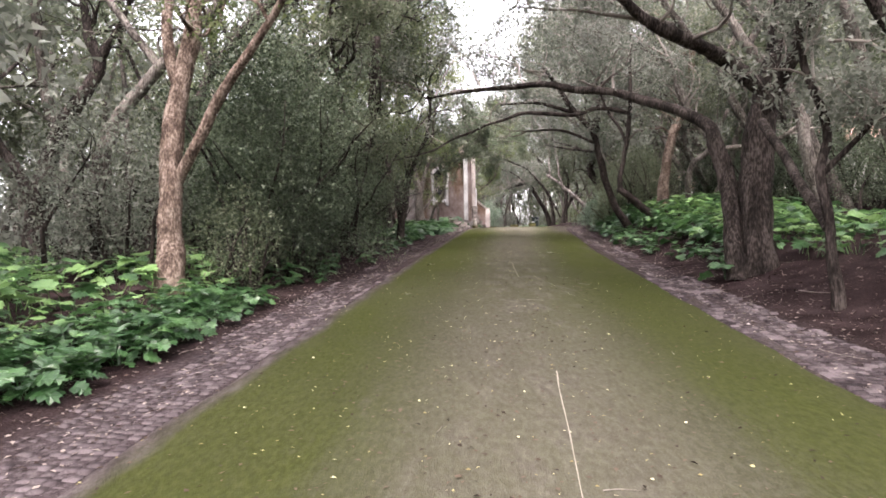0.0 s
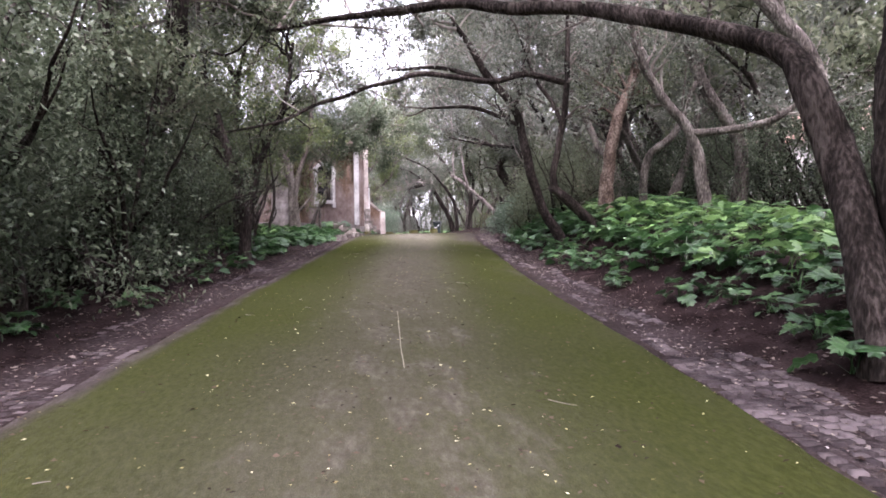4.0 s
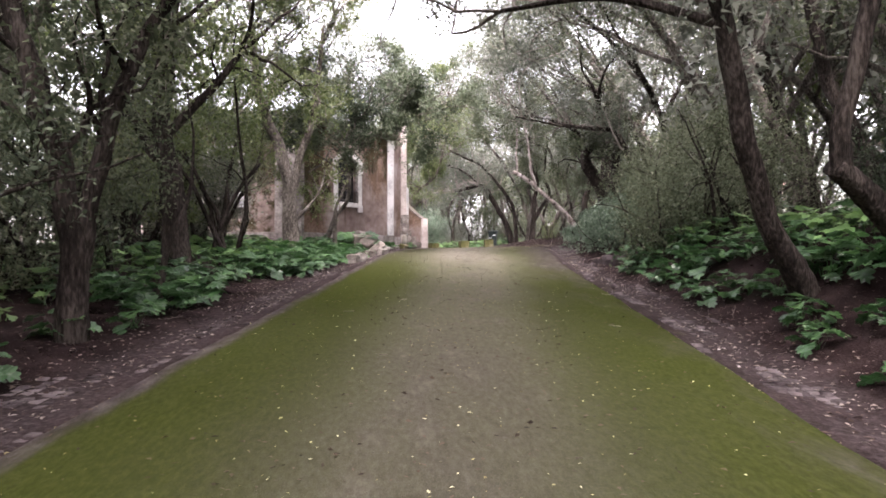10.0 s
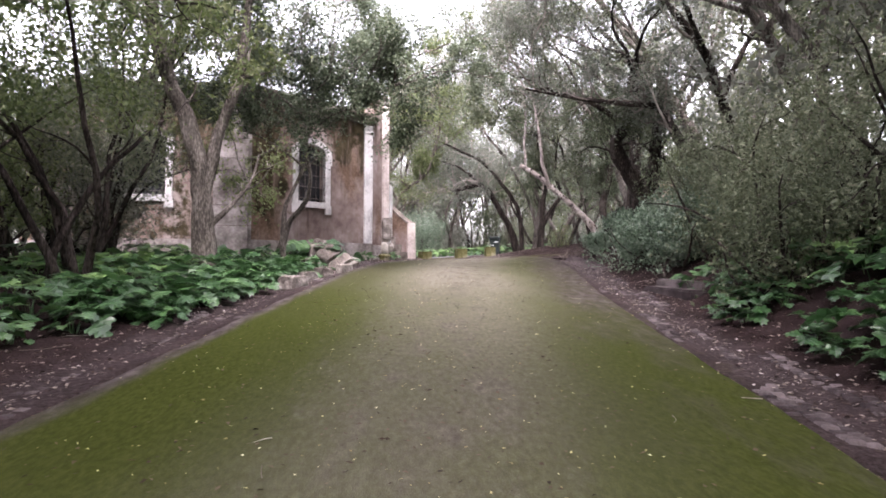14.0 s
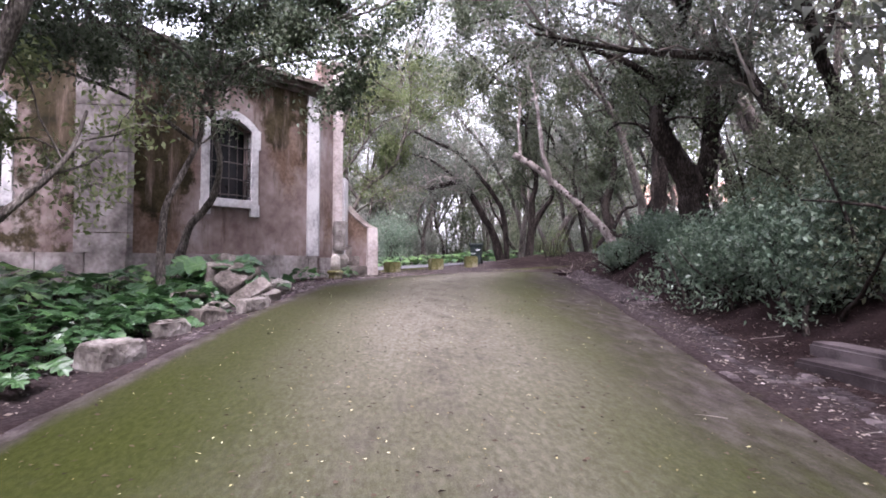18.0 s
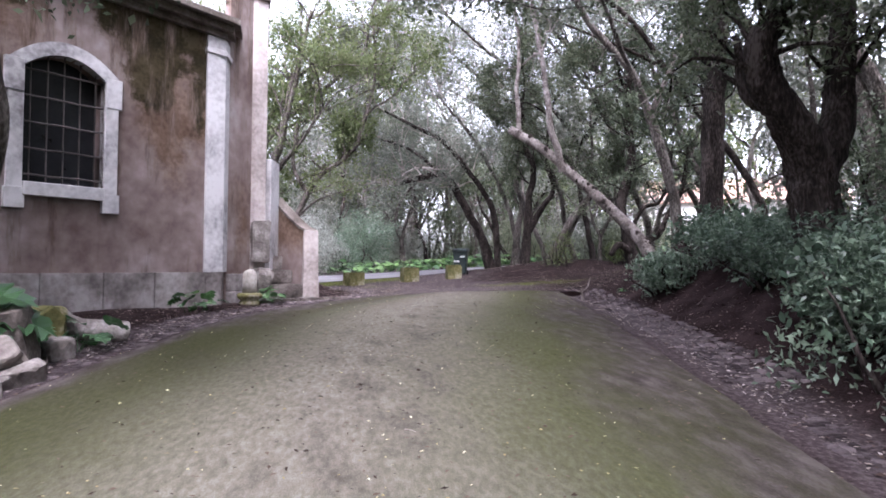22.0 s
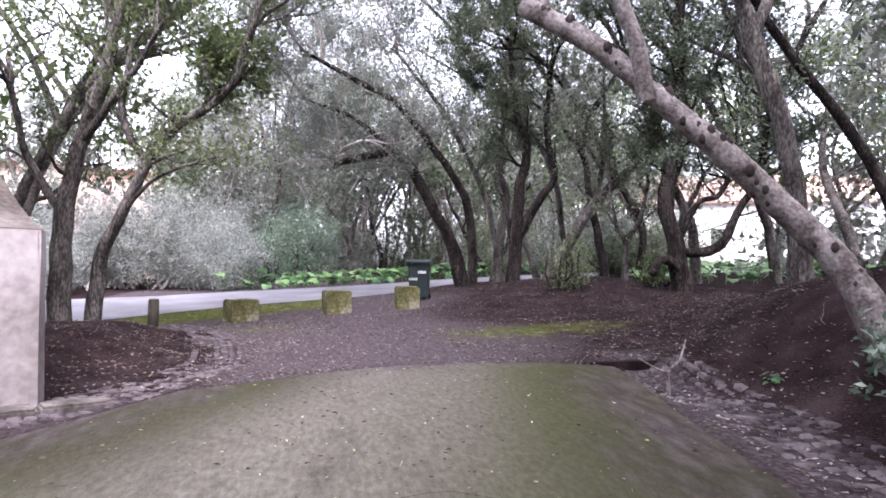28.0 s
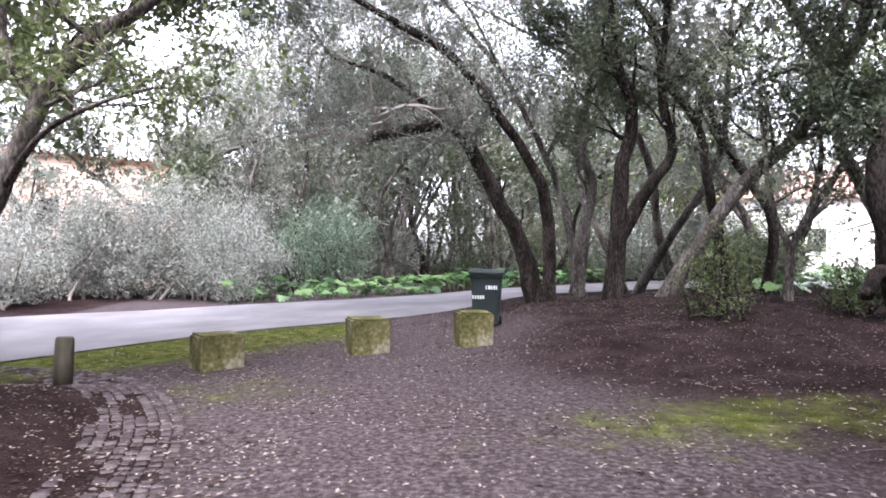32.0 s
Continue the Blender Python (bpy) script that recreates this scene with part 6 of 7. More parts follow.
# ---- taller trees set back from the drive whose crowns close over it, some added unseen for shade ----
def arching(x, y, height, over, seed, leaf, bark="bark", leaves=9500, size=0.15, lab="crooked evergreen tree added to the canopy over the drive"):
    """A tree that leans by over metres across (east is positive) while it rises."""
    r = random.Random(seed)
    z = gz(x, y)
    pts = []
    for k in range(8):
        a = k / 7
        pts.append((x + over * a ** 1.7 + r.uniform(-0.18, 0.18), y + r.uniform(-0.2, 0.2) + 0.5 * a, z + 0.1 + height * (a - 0.12 * a * a), 0.17 - 0.11 * a))
    j = pts[3]
    second = [(*j[:3], j[3] * 0.75)] + [(j[0] - over * 0.12 * k + r.uniform(-0.2, 0.2), j[1] + r.uniform(-0.5, 0.5) * k * 0.5, j[2] + height * 0.14 * k, 0.09 - 0.02 * k) for k in (1, 2, 3)]
    j = pts[4]
    third = [(*j[:3], j[3] * 0.7)] + [(j[0] + over * 0.22 * k, j[1] + (0.9 if seed % 2 else -0.9) * k + r.uniform(-0.2, 0.2), j[2] + height * 0.09 * k, 0.075 - 0.018 * k) for k in (1, 2, 3)]
    tree(pts, [second, third], seed=seed, bark=bark, leaf=leaf, leaves=leaves, n_branch=30, reach=2.0, size=size, spread=0.4, label=lab, from_part=0.5, min_z=z + 3.2, boughs=4, sides=10)


# The first three stand unseen about the start, added to shade it.
arches_a = ((8.2, 2.5, 8.0, -3.6, "leaf_grey"),
            (6.6, -4.5, 8.0, -3.8, "leaf"),
            (-6.4, -2.5, 8.0, 3.4, "leaf"),
                        (11.4, 24.6, 8.5, -4.2, "leaf_grey"),
            (11.3, 28.3, 9.0, -4.5, "leaf_grey"),
            (12.0, 31.6, 9.0, -4.4, "leaf"),
            (12.6, 35.8, 9.0, -4.6, "leaf_grey"),
            (13.6, 40.2, 9.5, -4.8, "leaf_grey"),
            (13.2, 46.6, 9.5, -4.2, "leaf"),
            (14.6, 56.5, 9.5, -3.8, "leaf_grey"),
            (12.2, 60.2, 9.5, -4.0, "leaf_grey"),
            (16.0, 50.0, 9.0, -2.5, "leaf_dark"),
            (-9.6, 18.6, 8.5, 4.8, "leaf"),
            (-6.4, 20.4, 8.5, 3.8, "leaf"),
            (-5.4, 24.8, 8.0, 2.6, "leaf_light"),
            (-4.6, 30.2, 8.5, 2.6, "leaf_light"),
            (-4.4, 35.6, 8.0, 2.2, "leaf"),
            (-0.6, 51.4, 9.5, 5.4, "leaf_light"),)
# The first two stand out of view, added to shade the drive's start.
arches_b = ((8.8, 7.2, 8.8, -4.8, "leaf"),
            (-7.8, 0.5, 8.4, 5.0, "leaf"),
            (13.4, 40.4, 10.0, -4.6, "leaf_grey"),
            (14.6, 43.6, 10.5, -5.4, "leaf"),
            (15.6, 53.4, 10.5, -4.4, "leaf"),
            (13.0, 33.6, 10.0, -4.8, "leaf"),
            (12.6, 29.8, 10.0, -5.0, "leaf"),
            (14.8, 59.6, 12.0, -6.5, "leaf_grey"),
            (-8.6, 22.8, 9.0, 3.6, "leaf"),
            (3.0, 70.8, 13.0, 1.5, "leaf_grey"),
            (8.0, 72.0, 13.5, -0.8, "leaf_grey"),
            (5.2, 71.5, 9.5, -1.5, "leaf_grey"),
            (8.8, 72.5, 9.5, -2.0, "leaf"),
            (0.5, 71.5, 9.0, 1.0, "leaf_grey"),
            (12.5, 72.5, 9.0, -1.5, "leaf_grey"),
            (17.6, 49.4, 12.0, -8.5, "leaf_grey"),
            (18.0, 53.4, 12.5, -9.5, "leaf"),
            (-1.8, 54.2, 11.5, 7.0, "leaf_grey"),
            (16.5, 57.6, 13.0, -9.0, "leaf_grey"),
            (12.4, 33.4, 11.5, -5.0, "leaf_grey"),
            (-6.6, 26.6, 9.5, 4.6, "leaf"),
            (-5.8, 17.0, 9.0, 4.6, "leaf_dark"),
            # Next five: high crowns mostly above the view, added to shade the drive.
            (-7.4, 12.4, 10.0, 7.0, "leaf"),
            (9.6, 15.6, 10.5, -6.0, "leaf_grey"),
            (9.2, 10.8, 10.5, -5.6, "leaf"),
            (10.4, 19.4, 10.5, -6.4, "leaf_grey"),
            (8.6, -1.0, 10.5, -6.2, "leaf"),
            (11.9, 27.2, 10.8, -3.6, "leaf_grey"),
            (12.6, 30.4, 11.5, -3.8, "leaf"),
            # Last six: more unseen high crowns, added to darken the drive's first half.
            (-7.0, 3.0, 10.5, 6.5, "leaf"),
            (9.2, 4.8, 11.5, -6.6, "leaf_grey"),
            (-7.6, 7.6, 11.0, 7.2, "leaf"),
            (10.0, 13.0, 12.0, -7.0, "leaf"),
            (-7.6, 15.6, 11.5, 7.6, "leaf"),
            (10.8, 16.8, 12.0, -7.2, "leaf"),)
for k, (x, y, h, o, lf) in enumerate(arches_a + arches_b):
    arching(x, y, h, o, 300 + k, lf, "bark_dark" if k % 3 == 0 else "bark", 12500 if y < 25 else (9500 if y < 40 else 14000), 0.098 if y < 25 else 0.112)

# ---- shrubs and thickets ----
LOW = "dense dark evergreen shrub growing down to the ground"
shrubs_a = ((-3.3, 11.6, 4.8, 2.7, 30000, 0.075, "leaf_dark", LOW),
            (-3.9, 14.0, 6.0, 3.3, 30000, 0.08, "leaf_dark", LOW),
            (-2.9, 16.2, 4.8, 2.4, 18000, 0.08, "leaf_dark", LOW),
            (-3.3, 9.9, 1.7, 1.4, 3200, 0.062, "leaf", "low grey-green shrub at the foot of a tree"),
            (-4.6, 18.6, 4.2, 3.0, 12000, 0.085, "leaf", LOW),
            (-3.4, 23.4, 3.2, 2.4, 9000, 0.08, "leaf", LOW),
            (-6.2, 11.4, 3.6, 3.0, 9000, 0.09, "leaf_grey", "loose grey-green thicket behind a tree"),
            (8.6, 26.6, 3.0, 2.6, 12000, 0.075, "leaf", LOW),
            (9.1, 29.0, 3.1, 2.8, 12000, 0.075, "leaf", LOW),
            (9.6, 31.6, 3.2, 2.6, 12000, 0.075, "leaf", LOW),
            (10.0, 34.4, 3.0, 2.6, 11000, 0.08, "leaf", LOW),
            (7.6, 27.9, 1.8, 1.6, 6000, 0.075, "leaf", LOW),
            (9.4, 36.4, 1.0, 1.6, 1900, 0.12, "leaf_shrub", "broad-leaved glossy shrub overhanging the gutter"),)
shrubs_b = ((10.6, 39.6, 0.8, 1.7, 1500, 0.12, "leaf_shrub", "broad-leaved glossy shrub on the bank"),
            (10.9, 41.4, 0.9, 1.6, 1700, 0.11, "leaf_shrub", "low broad-leaved shrub below a leaning trunk"),
            (12.4, 38.5, 2.6, 2.4, 6000, 0.1, "leaf_dark", LOW),
            (10.6, 23.6, 2.7, 2.9, 11000, 0.075, "leaf_dark", "dense dark hedge behind broad-leaved plants"),
            (10.9, 21.2, 2.7, 2.9, 11000, 0.075, "leaf_dark", "dense dark hedge behind broad-leaved plants"),
            (11.3, 18.8, 2.7, 2.9, 11000, 0.075, "leaf_dark", "dense dark hedge behind broad-leaved plants"),
            (11.8, 16.4, 2.7, 2.9, 11000, 0.075, "leaf_dark", "dense dark hedge behind broad-leaved plants"),
            (12.2, 14.0, 2.7, 2.9, 11000, 0.075, "leaf_dark", "dense dark hedge behind broad-leaved plants"),
            (12.6, 11.6, 2.7, 2.9, 11000, 0.075, "leaf_dark", "dense dark hedge behind broad-leaved plants"),
            (11.4, 51.9, 1.5, 1.1, 1500, 0.07, "leaf_light", "thin twiggy shrub on the leafy mound"),
            (13.4, 51.6, 0.9, 0.9, 900, 0.08, "leaf_light", "low leafy shrub on the mound"),
            (-4.2, 34.2, 3.8, 2.8, 11000, 0.09, "leaf_grey", "loose grey-green shrub before the chapel"),
            (-5.6, 31.0, 2.4, 2.6, 6000, 0.09, "leaf_grey", "loose grey-green shrub among broad-leaved plants"),
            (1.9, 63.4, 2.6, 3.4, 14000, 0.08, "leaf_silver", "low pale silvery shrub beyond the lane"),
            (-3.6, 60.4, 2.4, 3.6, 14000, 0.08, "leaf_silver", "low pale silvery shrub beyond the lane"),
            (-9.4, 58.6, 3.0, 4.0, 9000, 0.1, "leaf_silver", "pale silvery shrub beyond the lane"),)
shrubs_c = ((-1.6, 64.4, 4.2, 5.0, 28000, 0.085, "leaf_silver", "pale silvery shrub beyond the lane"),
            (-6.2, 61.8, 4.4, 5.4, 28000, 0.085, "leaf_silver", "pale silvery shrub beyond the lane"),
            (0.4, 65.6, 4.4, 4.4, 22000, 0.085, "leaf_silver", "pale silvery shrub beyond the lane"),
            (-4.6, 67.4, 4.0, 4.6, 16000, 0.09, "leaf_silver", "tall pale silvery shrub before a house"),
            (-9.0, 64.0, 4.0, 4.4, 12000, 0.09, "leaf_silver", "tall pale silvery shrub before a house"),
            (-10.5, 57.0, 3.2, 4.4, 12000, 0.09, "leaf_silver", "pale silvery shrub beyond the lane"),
            (4.6, 67.2, 3.9, 3.4, 14000, 0.09, "leaf_shrub", "rounded blue-green shrub beyond the lane"),)
for k, (x, y, h, w, n, s, lf, lab) in enumerate(shrubs_a + shrubs_b + shrubs_c):
    shrub(x, y, h, w, 100 + k, n, s, lf, lab, stems=6 + int(2.2 * w))

for x, y, h, w, lf in ((8.7, 32.4, 1.5, 2.0, "leaf_shrub"), (8.9, 34.0, 1.6, 2.1, "leaf_shrub"), (9.2, 35.6, 1.2, 1.9, "leaf_shrub"), (9.9, 37.2, 0.9, 1.9, "leaf_shrub"), (10.3, 38.8, 0.8, 1.8, "leaf_shrub"), (10.7, 40.3, 0.8, 1.7, "leaf_shrub"), (10.0, 41.5, 0.8, 1.3, "leaf_shrub")):
    shrub(x, y, h, w, int(x * 10 + y), int(4600 * h + 900), 0.082, lf, "broad-leaved evergreen shrub overhanging the gutter", 9)
for x, y, h, w in ((-6.4, 15.4, 4.6, 3.2), (-6.9, 19.2, 4.6, 3.4), (-5.4, 22.4, 5.0, 3.0), (-3.9, 19.6, 4.6, 2.4), (-6.2, 26.2, 5.0, 3.0)):
    shrub(x, y, h, w, int(-x * 10 + y), 10000, 0.1, "leaf_dark", LOW, 9)
shrub(-5.6, 33.8, 5.0, 3.0, 195, 14000, 0.085, "leaf", "leafy evergreen shrub beside the chapel", 7, low=0.6)
shrub(-4.4, 31.4, 4.2, 2.2, 196, 9000, 0.085, "leaf_light", "leafy evergreen shrub behind broad-leaved plants", 6, low=0.8)
shrub(-3.0, 24.6, 5.4, 2.5, 192, 13000, 0.085, "leaf", "leafy evergreen shrub hanging over the verge", 6, low=1.1)
shrub(-4.4, 28.6, 5.6, 2.8, 193, 12000, 0.09, "leaf_light", "leafy evergreen shrub behind broad-leaved plants", 6, low=1.3)
shrub(-2.7, 19.3, 3.8, 1.9, 194, 11000, 0.075, "leaf_dark", LOW, 7)
shrub(-3.2, 32.6, 6.6, 3.0, 190, 15000, 0.10, "leaf", "bushy evergreen tree standing before the chapel", 6, low=1.7, category="tree", name="tree")
shrub(-2.4, 29.8, 6.8, 2.2, 191, 9000, 0.10, "leaf_light", "slim bushy tree beside the broad-leaved bed", 5, low=2.4, category="tree", name="tree")
for x, y, h, w, lf in ((19, 67.5, 3.0, 5.0, "leaf_grey"), (24, 68.5, 3.4, 5.5, "leaf"), (15.5, 71.5, 3.6, 5.0, "leaf"), (20, 74, 4.5, 6.0, "leaf_grey"), (17.5, 60.5, 2.0, 3.6, "leaf"), (7.0, 72.0, 3.2, 4.0, "leaf_grey"), (11.0, 74.0, 4.0, 5.0, "leaf"), (2.0, 72.5, 4.4, 4.6, "leaf_grey")):
    shrub(x, y, h, w, int(x * 7 + y), 9000, 0.13, lf, "loose grey-green thicket beyond the lane", 7)

# ---- the wood behind: a few grown trees, repeated ----
def wood_tree(seed, leaf, bark, leaves, lab):
    rng = np.random.default_rng(seed)
    stems, tops = [], []
    for k in range(rng.integers(2, 4)):
        a = rng.uniform(0, 6.28)
        p = wander((0.12 * math.cos(a), 0.12 * math.sin(a), -0.2), (0.3 * math.cos(a), 0.3 * math.sin(a), 1), rng.uniform(6.0, 8.5), rng.uniform(0.11, 0.18), 0.04, 14, rng, 0.14, 0.01)
        stems.append(p)
        for j in (5, 8, 11, 13):
            a = rng.uniform(0, 6.28)
            tops.append(wander(p[j, :3], (math.cos(a), math.sin(a), 0.7), rng.uniform(2.0, 3.6), p[j, 3] * 0.7, 0.02, 9, rng, 0.2, 0.02))
    t = thing("tree", (0, 0, 0), lab, "tree", "trees of the wood")
    for p in stems:
        v, f = tubes([curve_points(p, 24)], 8, rng, 0.09)
        put("trunk", smooth(fast_mesh("trunk", v, f)), bark, t)
    br, tw, spots = foliage(tops + tops + stems, rng, 46, 1.6, 2, 0.35, min_z=2.4)
    v, f = tubes(br + tops, 3, rng)
    tagged(put("branchwork", fast_mesh("branchwork", v, f), bark, t), kind="stuff")
    v, f = tubes(tw, 3, rng)
    tagged(put("twigwork", fast_mesh("twigwork", v, f), "twig", t), kind="stuff")
    c = spots[rng.integers(0, len(spots), leaves)] + rng.normal(0, 0.3, (leaves, 3))
    put("crown", leaf_mesh("crown", c, 0.225, rng, slim=0.5, plain=True), leaf, t)
    return t


def free(x, y):
    """Where a tree of the wood may stand."""
    if left_x(y) - (5.6 if y < 24 else 3.4) < x < right_x(y) + 4.8 and y < 47:
        return False
    if (x - cx) ** 2 + (y - cy) ** 2 < 7.6 ** 2 or (x > -3.5 and x < 5 and 34 < y < 52):
        return False
    if lane_band(x)[0] - 1.2 < y < lane_band(x)[1] + 1.2:
        return False
    if -14 < x < 10.0 and 46 < y < 66 and not (x > 9.3 and y > 59):
        return False
    if 4 < x < 16.5 and 40 < y < 60:
        return False
    return abs(x - 30.5) + abs(y - 36) > 11 and abs(x + 8) + abs(y - 75) > 10 and abs(x - 33) + abs(y - 74) > 10


kinds = [wood_tree(201, "leaf", "bark", 3900, "grey-barked evergreen tree of the wood"), wood_tree(202, "leaf_grey", "bark", 3900, "grey-green tree of the wood with crooked stems"),
         wood_tree(203, "leaf", "bark_dark", 3900, "dark-stemmed evergreen tree of the wood"), wood_tree(204, "leaf_light", "bark", 3900, "light green tree of the wood"),
         wood_tree(205, "leaf_grey", "bark", 3900, "many-stemmed grey-green tree of the wood")]
rng = random.Random(5)
placed, first = [], set()
for _ in range(9000):
    if len(placed) >= 84:
        break
    # trees below y 0 are added unseen behind the start to shade it
    x, y = rng.uniform(-17, 26), rng.uniform(-14, 88)
    if not free(x, y) or any((x - a) ** 2 + (y - b) ** 2 < 2.7 ** 2 for a, b in placed):
        continue
    placed.append((x, y))
    k = rng.randrange(5)
    s = rng.uniform(0.85, 1.2)
    m = pose(x, y, gz(x, y), rng.uniform(-5, 5), rng.uniform(-5, 5), rng.uniform(0, 360)) @ Matrix.Scale(s, 4)
    if k not in first:
        first.add(k)
        kinds[k].matrix_basis = m
    else:
        o = copy_thing(kinds[k], pose(0, 0, 0))
        o.matrix_basis = m

for x, y, k, s, turn in ((16.8, 13.0, 0, 1.2, 20), (18.6, 19.5, 4, 1.3, 140), (17.0, 25.0, 1, 1.25, 250), (19.6, 29.5, 2, 1.3, 70), (17.6, 33.5, 4, 1.25, 310),
                         (22.4, 24.0, 2, 1.3, 215), (-0.3, 50.7, 3, 0.95, 240)):
    o = copy_thing(kinds[k], pose(0, 0, 0))
    o.matrix_basis = pose(x, y, gz(x, y), 2, -3, turn) @ Matrix.Scale(s, 4)

# ---- acanthus beds ----
def acanthus_leaf(seed, blade=0.33):
    """One leaf growing from the origin: a rising stalk and a broad lobed blade held nearly level along +x."""
    s = random.Random(seed)
    bm = bmesh.new()
    n = 4
    rise, stalk = radians(s.uniform(32, 76)), s.uniform(0.28, 0.5)
    tip_drop, fold = s.uniform(0.25, 0.6), s.uniform(0.05, 0.28)
    S = Vector((stalk * math.cos(rise), 0, stalk * math.sin(rise)))

    def mid_at(t):
        return S + Vector((blade * t, 0, blade * (0.16 * t - tip_drop * t * t)))
    st = [bm.verts.new(Vector((0, y, 0))) for y in (-0.009, 0.009)]
    half = [bm.verts.new(S * 0.5 + Vector((-0.02, y, 0.03))) for y in (-0.007, 0.007)]
    mid = [bm.verts.new(mid_at(0.86 * k / n)) for k in range(n + 1)]
    bm.faces.new((st[0], half[0], half[1], st[1]))
    bm.faces.new((half[0], mid[0], half[1]))
    end = bm.verts.new(mid_at(1.0))
    for side in (-1, 1):
        notch = mid[0]
        for k in range(n):
            a, b = 0.86 * k / n, 0.86 * (k + 1) / n
            wide = blade * (0.46, 0.56, 0.48, 0.30)[k] * s.uniform(0.86, 1.14)
            wave = s.uniform(-0.10, 0.06) * blade

            def pt(t, w, z):
                return bm.verts.new(mid_at(t) + Vector((0, side * w, z)))
            s1 = pt(a + 0.0, wide * 0.78, fold * wide)
            tip = pt(a + (b - a) * 0.75, wide, wave + fold * wide * 0.6)
            s2 = pt(b + 0.01, wide * 0.76, fold * wide * 0.9)
            nx = pt(b, wide * 0.32, fold * wide * 0.6)
            quads = [(mid[k], notch, s1, tip), (mid[k], tip, s2, nx)] if k else [(mid[k], s1, tip), (mid[k], tip, s2, nx)]
            for q in quads + [(mid[k], nx, mid[k + 1])]:
                bm.faces.new(q if side > 0 else q[::-1])
            notch = nx
        q = (mid[n], notch, end)
        bm.faces.new(q if side > 0 else q[::-1])
    me = bpy.data.meshes.new("leaf")
    bm.to_mesh(me)
    bm.free()
    me.materials.append(M["acanthus"])
    return me


LEAVES = [acanthus_leaf(k) for k in range(10)]


def acanthus(seed, n, lab):
    s = random.Random(seed)
    t = thing("acanthus_plant", (0, 0, 0), lab, "plant", "acanthus beds")
    for k in range(n):
        ob = new("leaf", LEAVES[s.randrange(10)])
        ob.parent = t
        sc = s.uniform(0.5, 1.05)
        ob.matrix_basis = Matrix.Translation((s.uniform(-0.05, 0.05), s.uniform(-0.05, 0.05), 0)) @ Euler((s.uniform(-0.5, 0.5), s.uniform(-0.35, 0.35), k * 2.4 + s.uniform(-0.4, 0.4))).to_matrix().to_4x4() @ Matrix.Scale(sc, 4)
    return t


PLANTS = [acanthus(k, n, lab) for k, (n, lab) in enumerate(((16, "lush acanthus plant with large lobed green leaves"), (14, "acanthus plant with arching lobed leaves"), (17, "dense acanthus plant with glossy lobed leaves"), (8, "small acanthus plant with few lobed leaves")))]
rng = random.Random(9)
used, near, carpet = set(), [], []


def bed(x0, x1, y0, y1, n, gap, scale=(0.8, 1.3), test=None, small=False):
    for _ in range(n * 12):
        x, y = rng.uniform(x0, x1), rng.uniform(y0, y1)
        if test and not test(x, y):
            continue
        if any((x - a) ** 2 + (y - b) ** 2 < gap * gap for a, b, *_ in near):
            continue
        near.append((x, y, rng.uniform(*scale), 3 if small else rng.randrange(3)))
        n -= 1
        if n <= 0:
            break


# sparse young plants by the gutters, then the thick beds behind
bed(-6, -2, 2.4, 9.0, 105, 0.22, (0.4, 0.68), lambda x, y: left_x(y) - 2.6 < x < left_x(y) - 1.1)
bed(-12, -3, 3.5, 14, 190, 0.36, (0.7, 1.15), lambda x, y: x < left_x(y) - 2.3)
bed(4, 12, 11, 24.5, 250, 0.31, (0.6, 1.05), lambda x, y: right_x(y) + 1.9 < x < right_x(y) + 5.2)
bed(4, 9, 10, 30, 60, 0.4, (0.45, 0.8), lambda x, y: right_x(y) + 1.0 < x < right_x(y) + 2.0)
bed(5, 10, 4, 11, 30, 0.4, (0.7, 1.1), lambda x, y: right_x(y) + 2.2 < x < right_x(y) + 4.6)
bed(6, 10, 24, 29.5, 46, 0.4, (0.8, 1.2), lambda x, y: right_x(y) + 1.3 < x < right_x(y) + 3.0)
bed(-6, 0, 22.5, 37.5, 250, 0.30, (0.6, 1.1), lambda x, y: x < left_x(y) - 1.15 and not (x > -0.6 and y > 34.5))
bed(-2, 1.2, 27.5, 37.6, 60, 0.26, (0.5, 0.8), lambda x, y: left_x(y) - 1.5 < x < left_x(y) - (0.62 if y < 34.5 else 1.2))
bed(-4, 0, 10, 22, 14, 0.7, (0.5, 0.8), lambda x, y: left_x(y) - 2.4 < x < left_x(y) - 1.0)
for x, y, s in ((2.62, 43.1, 0.85), (1.72, 41.62, 0.85), (1.5, 41.4, 0.8), (2.55, 42.95, 0.6), (0.2, 37.1, 1.15), (0.3, 36.85, 1.6), (0.05, 37.35, 1.75), (0.55, 37.15, 1.8), (0.75, 36.8, 1.5), (1.25, 37.95, 1.0), (0.6, 35.0, 0.9), (0.2, 34.9, 1.0), (0.65, 35.65, 0.9), (0.0, 36.3, 1.1), (-0.4, 37.2, 1.1), (0.3, 38.1, 1.2), (0.75, 37.7, 1.1), (0.25, 36.2, 1.0), (0.45, 36.0, 0.9), (0.7, 37.3, 1.25), (0.35, 35.5, 0.7), (0.8, 35.55, 0.5), (-0.9, 36.8, 0.95), (-1.0, 37.8, 0.95), (0.95, 36.9, 0.5), (0.62, 36.7, 0.6), (1.0, 35.0, 0.45), (0.3, 35.9, 0.7), (0.1, 36.6, 0.7), (0.9, 38.4, 0.5), (0.3, 38.0, 0.8), (-0.1, 38.3, 0.9), (10.0, 43.6, 0.3), (1.6, 46.4, 0.8), (1.2, 47.0, 0.8)):
    near.append((x, y, s, 3))
